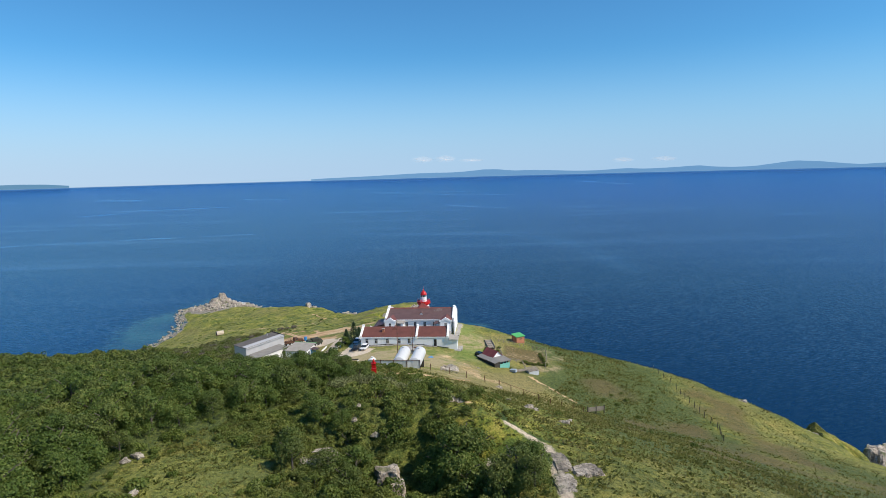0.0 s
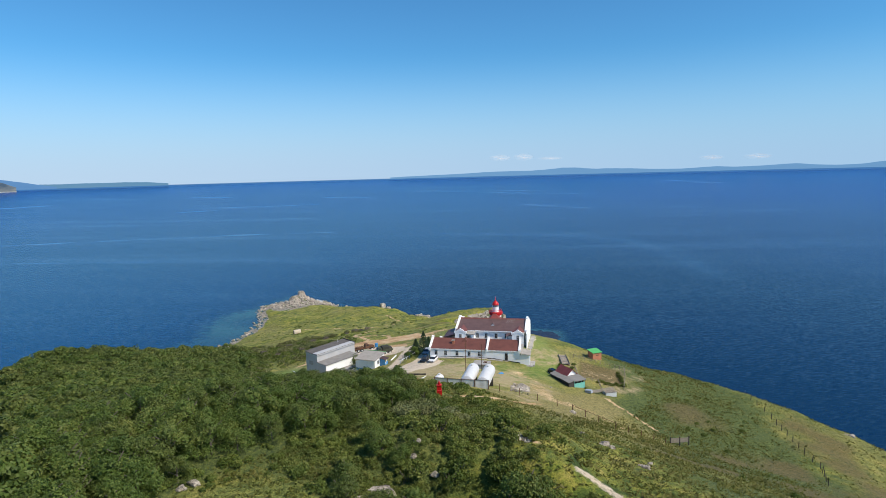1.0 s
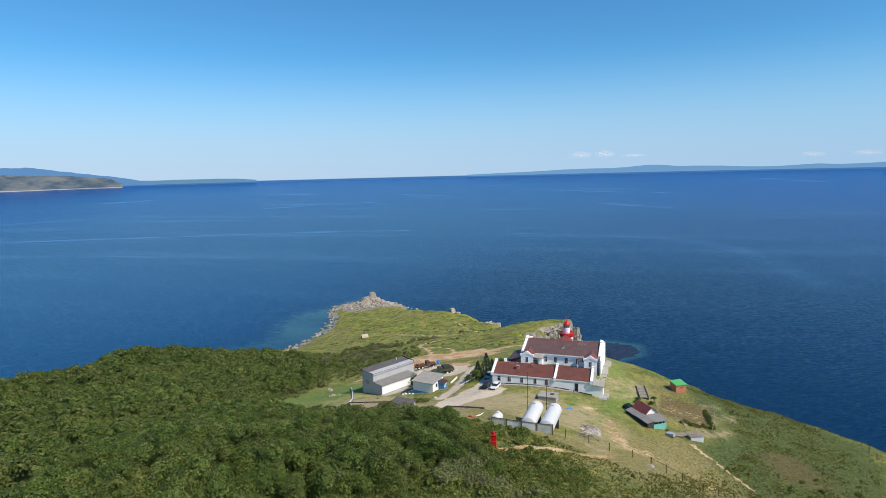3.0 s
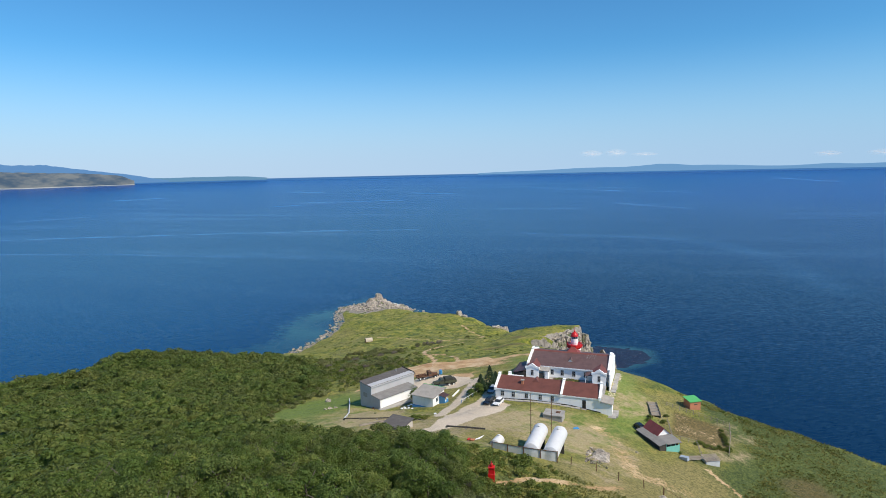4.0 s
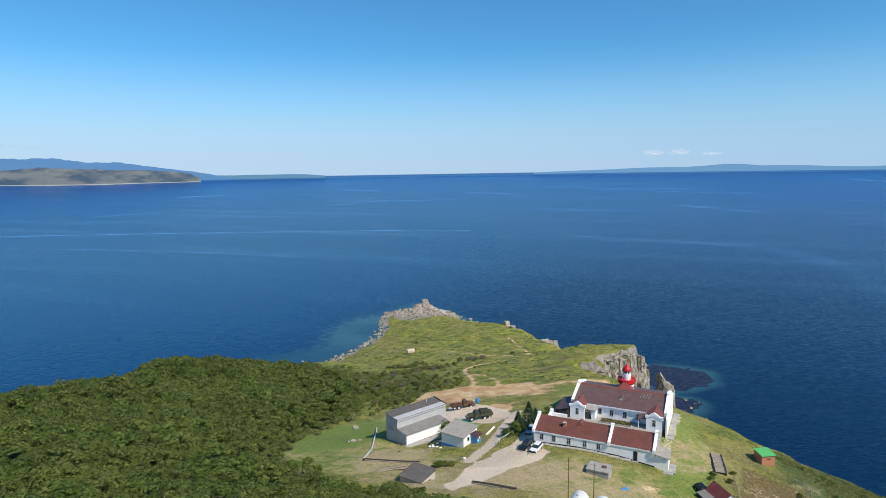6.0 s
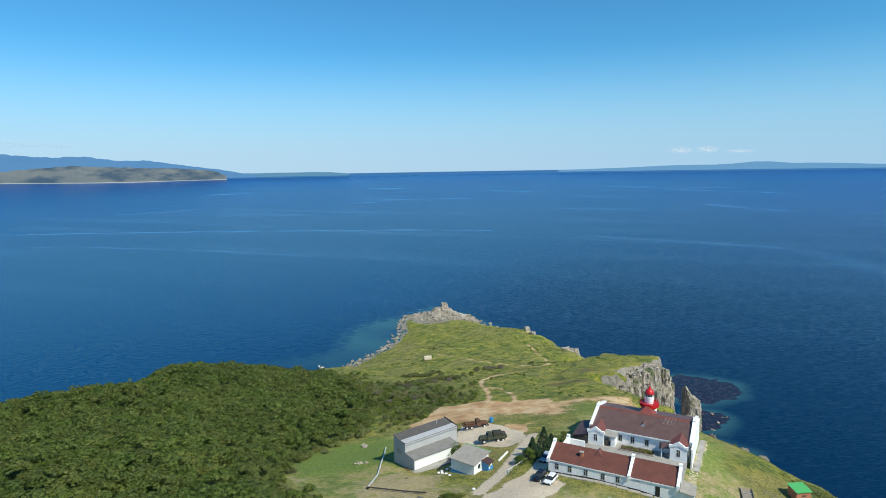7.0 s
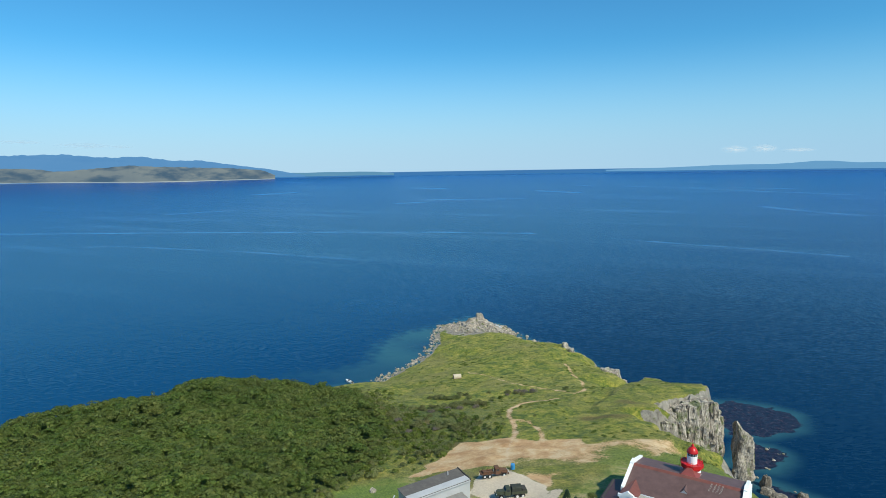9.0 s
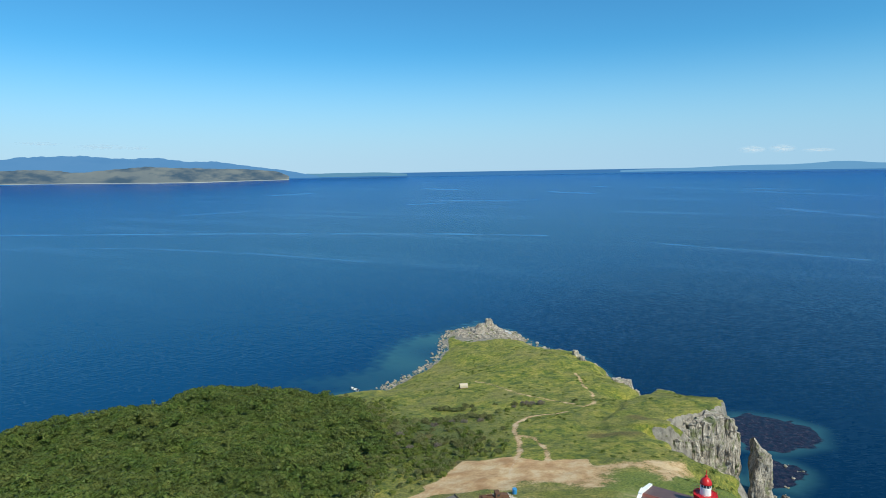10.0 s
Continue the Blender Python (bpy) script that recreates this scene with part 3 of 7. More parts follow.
path = np.maximum(0.5 * blend(1.5, 0.4, line_distance(gx, gy, FIELD_PATH)), 0.25 * np.max([blend(0.9, 0.2, line_distance(gx, gy, p)) for p in SIDE_PATHS], axis=0))
path = np.maximum(path, 0.8 * blend(2.7, 1.0, line_distance(gx, gy, TRACK)))
path = np.maximum(path, 0.8 * blend(1.7, 0.3, line_distance(gx, gy, HILL_PATH)))
soil = np.maximum(area(gx, gy, SAND_AREA, 2.0), 0.62 * blend(1.6, 0.5, line_distance(gx, gy, TOP_TRACK)))
soil = np.maximum(soil, 0.46 * blend(4.5, 1.0, line_distance(gx, gy, SLOPE_EARTH)))
soil = np.maximum(soil, 0.5 * blend(1.6, 0.4, line_distance(gx, gy, KNOLL_EARTH)))
rut = line_distance(gx, gy, FIELD_PATH)
soil = np.maximum(soil, np.maximum(0.72 * blend(1.9, 0.5, rut), 0.64 * np.max([blend(1.7, 0.5, line_distance(gx, gy, p)) for p in SIDE_PATHS], axis=0)))
sand_bite = blend(16, 5, np.hypot(gx + 50, (gy - 226) * 1.3)) + blend(9, 3, np.hypot(gx + 30, gy - 245))
soil = np.maximum(soil, 0.3 * area(gx, gy, BED_AREA, 0.7))
soil = soil * (1 - 0.75 * np.clip(sand_bite, 0, 1)) * (1 - 0.42 * blend(-52, -36, gx) * blend(210, 230, gy) * blend(290, 275, gy))
BANK = ((23.5, 165), (27, 160), (30, 155), (33.5, 149))
soil = np.maximum(soil, 0.6 * blend(1.2, 0.4, line_distance(gx, gy, BANK)))
give_mask(ground_mesh, "soil", soil)
path = np.maximum(path, 0.55 * blend(2.2, 0.8, line_distance(gx, gy, ((1.6, 190), (3.2, 205), (4.6, 219)))))
give_mask(ground_mesh, "road", np.maximum(np.maximum(area(gx, gy, ROAD_AREA, 1.2), area(gx, gy, TRUCK_YARD, 1.0)), path * 0.9))
give_mask(ground_mesh, "lawn", np.maximum(area(gx, gy, LAWN_AREA, 3), 0.9 * area(gx, gy, SIDE_MEADOW, 3)))
LUSH_AREA = ((-101, 178), (-98, 203), (-88, 212), (-74, 200), (-72, 184), (-80, 170), (-86, 168))
LUSH_BACK = ((-36, 228), (-14, 236), (8, 224), (10, 204), (4, 192), (6, 240), (-16, 262), (-38, 244))
WORN_AREA = ((-64, 150), (-72, 172), (-72, 184), (-64, 180), (-42, 172), (-38, 150), (-8, 148), (0, 168), (-20, 176), (-36, 166), (-40, 142), (-12, 138), (6, 142), (4, 132), (-40, 136))
give_mask(ground_mesh, "lush", np.clip(area(gx, gy, LUSH_AREA, 2.5) + 0.45 * blend(1.2, 0.6, np.hypot((gx + 30) / 9, (gy - 66) / 7.5)) + 0.7 * area(gx, gy, LUSH_BACK, 3) + 0.75 * blend(1.1, 0.6, np.hypot((gx - 9) / 7, (gy - 182) / 16) + 0.2 * ripple(gx, gy, 3, 2)), 0, 1))
give_mask(ground_mesh, "worn", np.clip(0.4 * area(gx, gy, WORN_AREA, 4) + 0.36 * area(gx, gy, YARD_AREA, 6) * blend(-0.1, 0.6, ripple(gx, gy, 8, 4)), 0, 1) * (1 - area(gx, gy, LUSH_AREA, 3)))
right_slope = blend(22, 36, gx)
RANK_AREA = ((27, 214), (52, 206), (66, 192), (68, 160), (58, 142), (44, 132), (33, 148), (24, 168), (30, 180))
BROWN_PATCHES = ((79, 163, 9, 20), (58, 142, 9, 8), (45, 167, 8, 10), (66, 122, 20, 11), (82, 138, 9, 18), (46, 139, 6, 5), (36, 116, 12, 6), (48, 100, 12, 6), (90, 110, 10, 14), (-46, 287, 11, 4), (-40, 309, 6, 4), (-112, 268, 9, 4), (-85, 246, 4, 4))


def brown_at(x, y):
    return np.max([blend(1.15, 0.35, np.hypot((x - px) / rx, (y - py) / ry) + 0.4 * ripple(x, y, 3, 3)) for px, py, rx, ry in BROWN_PATCHES], axis=0)


brown = brown_at(gx, gy)
brow_rank = 0.75 * blend(-50, -44, gx) * blend(2, -9, gx + 0.2 * (gy - 80)) * blend(122, 110, gy) * blend(0.6, 1.1, np.hypot((gx + 30.5) / 11.5, (gy - 66) / 9))
give_mask(ground_mesh, "rank", np.clip(np.clip(wood + 0.4 * blend(40, 62, gx) * blend(-0.5, 0.5, ripple(gx, gy, 7, 3)) + 0.95 * area(gx, gy, RANK_AREA, 6) + brow_rank + 0.85 * right_slope * blend(72, 60, gx) * blend(-0.6, 0.3, ripple(gx, gy, 9, 2)) + 0.8 * blend(-70, -110, gx) * blend(225, 245, gy) * blend(310, 280, gy), 0, 1) + 0.75 * blend(16, 36, gx) * blend(155, 125, gy) * (0.75 + 0.5 * ripple(gx, gy, 9, 6)), 0, 1))
give_mask(ground_mesh, "dry", 0.75 * blend(-10, 4, gx) * blend(60, 30, gx) * blend(110, 130, gy) * blend(176, 150, gy) + 0.18 * blend(66, 76, gx) + 0.2 * blend(1.2, 0.6, np.hypot((gx + 30) / 9, (gy - 66) / 7.5)) + 0.65 * area(gx, gy, YARD_AREA, 4) * blend(-0.6, 0.4, ripple(gx, gy, 6, 9)))
give_mask(ground_mesh, "heath", 0.8 * brown + 0.95 * area(gx, gy, BED_AREA, 0.7))
shore = line_distance(gx, gy, COAST + COAST[:1])
give_mask(ground_mesh, "rock", np.maximum.reduce([blend(0.85, 1.35, slope) * blend(300, 260, -gx) * (1 - 0.75 * blend(125, 105, gy) * blend(40, 20, gx)), blend(5, 1.5, shore) * blend(352, 375, gy), blend(40, 18, np.hypot(gx + 200, gy - 508))]) * (1 - wood))
ground_mesh.materials.append(GROUND)
ground = tagged(new("ground", ground_mesh), "grassy headland with sandy tracks, falling to a rocky shore", "ground", kind="structure")

# ---- the sea: one sheet to the horizon; past 1.8 km it is drawn together towards the eye's height, so that 10 km fit ----
MID = np.array((2.0, 45.0, 125.0))


def far(x, y, z=0.0):
    dx, dy = np.asarray(x, float) - MID[0], np.asarray(y, float) - MID[1]
    d = np.hypot(dx, dy) + 1e-6
    k = np.where(d < 1800, d, 1800 + 3100 * (1 - np.exp(-(d - 1800) / 3100))) / d
    k = np.where(d < 1800, 1.0, k)
    return MID[0] + dx * k, MID[1] + dy * k, MID[2] + (np.asarray(z, float) - MID[2]) * k


ring_r = np.concatenate([np.arange(1, 260, 3.5), np.geomspace(263, 12000, 90)])
ring_a = np.linspace(0, 2 * np.pi, 340, endpoint=False)
sr, sa = np.meshgrid(ring_r, ring_a, indexing="ij")
wx, wy = -90 + sr * np.cos(sa), 380 + sr * np.sin(sa)
sx, sy, sz = far(wx, wy)
sea_mesh = grid_mesh("sea", sx, sy, sz, wrap=True)
out = line_distance(wx, wy, COAST + COAST[:1])
BAY = ((-226, 545), (-240, 503), (-254, 473), (-251, 441), (-236, 401), (-246, 378), (-268, 357), (-210, 355), (-200, 375), (-200, 409), (-208, 460), (-212, 520))
bay = area(wx, wy, BAY, 11) * (0.72 + 0.25 * ripple(wx, wy, 16)) * (0.55 + 0.45 * blend(385, 430, wy))
REEFS = (((-17, 428), (-6, 435), (12, 435), (24, 429), (24, 410), (11, 396), (4, 390), (-9, 391)), ((1, 383), (11, 382), (17, 378), (17, 370), (11, 359), (3, 356), (-3, 359)), ((3, 346), (11, 338), (21, 333), (25, 341), (9, 346)))
reef = np.max([area(wx, wy, ring, 3.5) for ring in REEFS], axis=0)
halo = np.max([blend(-9, 2, edge_distance(wx, wy, ring) + 1.5 * ripple(wx, wy, 7, 1)) for ring in REEFS], axis=0)
give_mask(sea_mesh, "shoal", np.maximum.reduce([bay * 0.8, blend(9, 1, out) * 0.6, halo * 0.6]))
give_mask(sea_mesh, "reef", reef)
# distance masks for the sky reflection and haze painted into the water
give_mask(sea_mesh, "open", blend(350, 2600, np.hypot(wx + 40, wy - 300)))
give_mask(sea_mesh, "offing_haze", blend(2600, 7500, np.hypot(wx + 40, wy - 300)))
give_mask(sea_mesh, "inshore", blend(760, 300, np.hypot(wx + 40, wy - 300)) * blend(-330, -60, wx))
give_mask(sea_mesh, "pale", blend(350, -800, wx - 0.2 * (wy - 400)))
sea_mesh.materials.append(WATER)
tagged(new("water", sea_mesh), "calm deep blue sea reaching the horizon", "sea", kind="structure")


# ---- far coasts ----
def coast_hills(name, way0, way1, distance, heights, mat, label, deep=500.0, seed=1, n=220, sunk=0.0):
    """A range of hills between two compass ways (degrees, clockwise from ahead); shore distances and crest heights in even steps."""
    a, u = np.radians(np.linspace(way0, way1, n)), np.linspace(0, 1, n)
    crest = np.interp(u, np.linspace(0, 1, len(heights)), heights)
    crest = crest * (1 + 0.03 * np.sin(u * 210 + seed) * np.sin(u * 97) + 0.035 * np.sin(u * 391 + 2 * seed) * np.sin(u * 133))
    crest = np.convolve(np.pad(crest, 2, mode="edge"), (0.1, 0.2, 0.4, 0.2, 0.1), "valid")
    shore_d = np.interp(u, np.linspace(0, 1, len(distance)), distance)
    rows = []
    for s, h in ((0, sunk), (0, 0), (0.02, 0.12), (0.15, 0.35), (0.35, 0.6), (0.6, 0.8), (0.85, 0.97), (1.0, 1.0), (1.4, 0.8)):
        wob = 1 + (0.22 * np.sin(u * 60 + s * 5 + seed) * np.sin(u * 23 + s * 3) if 0.2 < h < 0.9 else 0)
        d = shore_d + deep * s
        rows.append(far(MID[0] + np.sin(a) * d, MID[1] + np.cos(a) * d, crest * h * wob if h >= 0 else h + 0 * crest))
    x, y, z = (np.array([r[k] for r in rows]) for k in range(3))
    m = grid_mesh(name, x, y, z)
    m.materials.append(mat)
    return tagged(new(name, m), label, "hills", kind="structure")


# the last colour of each is air haze that the hills themselves emit
FAR_CAPE = make_far("hazed_cape_meadows_and_woods", (0.105, 0.094, 0.058), (0.005, 0.01, 0.009), 1.0, (0.072, 0.116, 0.188))
FAR_BLUE = make_far("hills_in_blue_haze", (0.02, 0.03, 0.035), (0.015, 0.025, 0.03), 0.95, (0.11, 0.262, 0.53))
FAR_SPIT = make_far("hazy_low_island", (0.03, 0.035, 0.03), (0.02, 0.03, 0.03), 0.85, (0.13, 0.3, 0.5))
FAR_PALE = make_far("hills_in_pale_haze", (0.02, 0.03, 0.035), (0.015, 0.025, 0.03), 0.9, (0.17, 0.36, 0.62))
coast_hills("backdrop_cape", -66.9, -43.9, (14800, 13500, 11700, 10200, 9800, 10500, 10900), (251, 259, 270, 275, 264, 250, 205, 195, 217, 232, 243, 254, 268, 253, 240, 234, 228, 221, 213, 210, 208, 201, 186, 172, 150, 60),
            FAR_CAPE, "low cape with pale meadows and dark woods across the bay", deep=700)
coast_hills("backdrop_beach", -66.9, -43.9, (14000, 12800, 11600, 10100, 9700, 10400, 10850), (9, 9, 9, 9, 9, 8), make_far("hazed_far_beach", (0.3, 0.28, 0.24), (0.26, 0.25, 0.22), 1.0, (0.05, 0.08, 0.11)), "thin pale beach below the cape", deep=60)
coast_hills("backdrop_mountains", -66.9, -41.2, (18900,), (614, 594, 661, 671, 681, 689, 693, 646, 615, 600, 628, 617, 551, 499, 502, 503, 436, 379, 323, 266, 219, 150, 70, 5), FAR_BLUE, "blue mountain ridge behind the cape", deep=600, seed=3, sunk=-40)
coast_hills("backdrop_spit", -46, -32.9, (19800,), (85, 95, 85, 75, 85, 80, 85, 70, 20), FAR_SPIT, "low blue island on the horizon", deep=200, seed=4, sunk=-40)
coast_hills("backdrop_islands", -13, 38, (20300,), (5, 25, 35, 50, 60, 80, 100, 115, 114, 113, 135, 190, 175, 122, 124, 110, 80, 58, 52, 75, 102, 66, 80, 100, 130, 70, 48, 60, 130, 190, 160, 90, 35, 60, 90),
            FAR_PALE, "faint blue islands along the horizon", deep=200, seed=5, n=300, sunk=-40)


# ---- trees ----
def leaf_cloud(rng, blobs, count, size, flat=0.5, under=-0.35):
    """Three-cornered leaf sprays scattered over the shells of several round clumps."""
    v = []
    weights = np.array([b[3] ** 2 for b in blobs])
    pick = rng.choice(len(blobs), count, p=weights / weights.sum())
    b = np.array(blobs)[pick]
    n = rng.normal(size=(count, 3))
    n /= np.linalg.norm(n, axis=1)[:, None]
    n[:, 2] = np.where(n[:, 2] < under, -n[:, 2], n[:, 2])
    c = b[:, :3] + n * b[:, 3:4] * (0.72 + 0.34 * rng.random((count, 1))) * np.array((1, 1, 0.85))
    tilt = n + rng.normal(size=(count, 3)) * flat
    tilt /= np.linalg.norm(tilt, axis=1)[:, None]
    s = rng.normal(size=(count, 3))
    u = np.cross(tilt, s)
    u /= np.linalg.norm(u, axis=1)[:, None]
    w = np.cross(tilt, u)
    r = size * (0.6 + 0.8 * rng.random((count, 1)))
    leaf = np.stack([c - u * r - w * r * 0.45, c + u * r - w * r * 0.45, c + w * r * 0.95], 1)
    return leaf.reshape(-1, 3)


def leaves_mesh(name, verts, mat, k=3):
    m = bpy.data.meshes.new(name)
    n = len(verts) // k
    m.vertices.add(k * n)
    m.vertices.foreach_set("co", verts.astype(np.float32).ravel())
    m.loops.add(k * n)
    m.loops.foreach_set("vertex_index", np.arange(k * n, dtype=np.int32))
    m.polygons.add(n)
    m.polygons.foreach_set("loop_start", np.arange(0, k * n, k, dtype=np.int32))
    m.materials.append(mat)
    m.update(calc_edges=True)
    return m


def crown_blobs(rng, wide, tall, low, count):
    """Clumps that make up one uneven crown: x, y, z, radius."""
    out = []
    for k in range(count):
        a, d = rng.random() * 6.283, wide * math.sqrt(rng.random()) * 0.72
        top = low + (tall - low) * (1 - (d / wide) ** 2 * 0.75)
        r = wide * (0.26 + 0.2 * rng.random())
        out.append((d * math.cos(a), d * math.sin(a), max(low, top - r * (0.7 + 0.7 * rng.random())), r))
    return out


def trunk_shape(rng, tall, wide, r):
    s = Shape()
    s.turned(((r * 1.5, -0.5), (r, 0.3), (r * 0.75, tall * 0.45), (r * 0.4, tall * 0.7)), 7)
    for k in range(5):
        a = k * 1.26 + rng.random()
        z = tall * (0.3 + 0.07 * k)
        s.rod((0, 0, z), (wide * 0.6 * math.cos(a), wide * 0.6 * math.sin(a), z + tall * 0.28), r * 0.3, 5)
    return s


rng = np.random.default_rng(7)
TREE_KINDS = []
for k in range(7):
    wide, tall = 2.3 + 0.8 * rng.random(), 4.6 + 1.2 * rng.random()
    blobs = crown_blobs(rng, wide, tall, 0.1, 19) + [(wide * 0.72 * math.cos(a), wide * 0.72 * math.sin(a), 0.75 + 0.5 * rng.random(), wide * 0.33) for a in np.arange(7) * 0.9]
    TREE_KINDS.append((leaves_mesh("crown", leaf_cloud(rng, blobs, 3400, 0.115, 0.42), LEAF), trunk_shape(rng, tall, wide, 0.16).mesh("trunk", BARK)))

# every place in the wood that carries a tree: an uneven net
spots = []
for i, gx0 in enumerate(np.arange(-300, -18, 3.4)):
    for gy0 in np.arange(-10, 330, 3.4):
        x, y = gx0 + rng.uniform(-1.6, 1.6), gy0 + rng.uniform(-1.6, 1.6)
        spots.append((x, y))
spots = np.array(spots)
keep = (woods(spots[:, 0], spots[:, 1]) > 0.55) & (height(spots[:, 0], spots[:, 1]) > 2.5)
spots = spots[keep]
spot_z = height(spots[:, 0], spots[:, 1])
near_wood = (spots[:, 0] > -86) & (spots[:, 1] > 44) & (spots[:, 1] > -1.2 * spots[:, 0] - 6) & (spots[:, 1] < 145)
singles = np.nonzero(near_wood)[0]
singles = singles[np.argsort(np.hypot(spots[singles, 0] + 20, spots[singles, 1] - 60))][:225]
one_by_one = np.zeros(len(spots), bool)
one_by_one[singles] = True


def plant(x, y, z, kind, turn, size, label, group, category="tree"):
    crown, trunk = kind
    ob = thing("tree", Matrix.LocRotScale((x, y, z), Euler((0, 0, turn)), (size, size, size * 0.97)), label, category, group)
    for name, data in (("trunk", trunk), ("crown", crown)):
        o = new(name, data)
        o.parent = ob
    return ob


for (x, y), z in zip(spots[one_by_one], spot_z[one_by_one]):
    kind = TREE_KINDS[rng.integers(7)]
    rim = min(1.0, 0.8 + 0.05 * float(edge_distance(x, y, WOOD_EDGE))) * (0.8 if x > -100 and y > 98 else 1.0)
    plant(x, y, z - 0.2, kind, rng.random() * 6.28, (0.82 + 0.5 * rng.random()) * rim, "low round oak with dense dark green leaves in a hillside wood", "trees of the wood")

far_sets = [[leaf_cloud(rng, crown_blobs(rng, 2.5 + 0.8 * rng.random(), 4.7 + rng.random(), 1.2, 10), count, size, 0.3, 0.0) for k in range(10)] for count, size in ((520, 0.235), (310, 0.3), (26, 1.2), (950, 0.175))]
pieces = []
for (x, y), z in zip(spots[~one_by_one], spot_z[~one_by_one]):
    grade = 2 if y < min(-1.2 * x, -0.92 * x - 8, 20 - 0.66 * x, 46 - 0.48 * x, 72 - 0.36 * x) or y < 44 else 3 if math.hypot(x, y - 15) < 128 else 0 if math.hypot(x, y - 80) < 185 else 1       # behind the brow and far down the slope: fewer, larger clumps
    q, a, s = far_sets[grade][rng.integers(10)], rng.random() * 6.28, (0.8 + 0.75 * rng.random() ** 2) * min(1.0, 0.64 + 0.04 * float(edge_distance(x, y, WOOD_EDGE))) * (0.85 if x > -100 and 98 < y < 165 else 1.0)
    c, sn, tall = math.cos(a) * s, math.sin(a) * s, s * (0.74 + 0.24 * float(ripple(x, y, 3.4, 8)))
    pieces.append(np.c_[q[:, 0] * c - q[:, 1] * sn + x, q[:, 0] * sn + q[:, 1] * c + y, q[:, 2] * tall + z])
tagged(new("woodland", leaves_mesh("woodland", np.concatenate(pieces), LEAF)), "closed low oak wood covering the hillside", "wood", kind="stuff")


# ---- the lighthouse station: long front house, house with two gabled wings, tower ----
STATION = pose(-28.3, 182.9, 59.3, 0, 0, -3.74)


def window(parent, x0, x1, y, z0, z1, facing=-1):
    """A sash window in a reveal on a wall that faces along y."""
    w = part("window", Shape().box(x0, x1, y + facing * 0.02, y - facing * 0.1, z0, z1), GLASS, parent)
    f = Shape()
    a, b = y + facing * 0.05, y + facing * 0.004
    lo, hi = min(a, b), max(a, b)
    for bx in ((x0 - 0.09, x0, z0, z1), (x1, x1 + 0.09, z0, z1), (x0 - 0.09, x1 + 0.09, z1, z1 + 0.1), (x0 - 0.14, x1 + 0.14, z0 - 0.12, z0),
               ((x0 + x1) / 2 - 0.03, (x0 + x1) / 2 + 0.03, z0, z1), (x0, x1, z0 + (z1 - z0) * 0.62, z0 + (z1 - z0) * 0.62 + 0.06)):
        f.box(bx[0], bx[1], lo, hi, bx[2], bx[3])
    part("window_frame", f, FRAME, w)
    return w


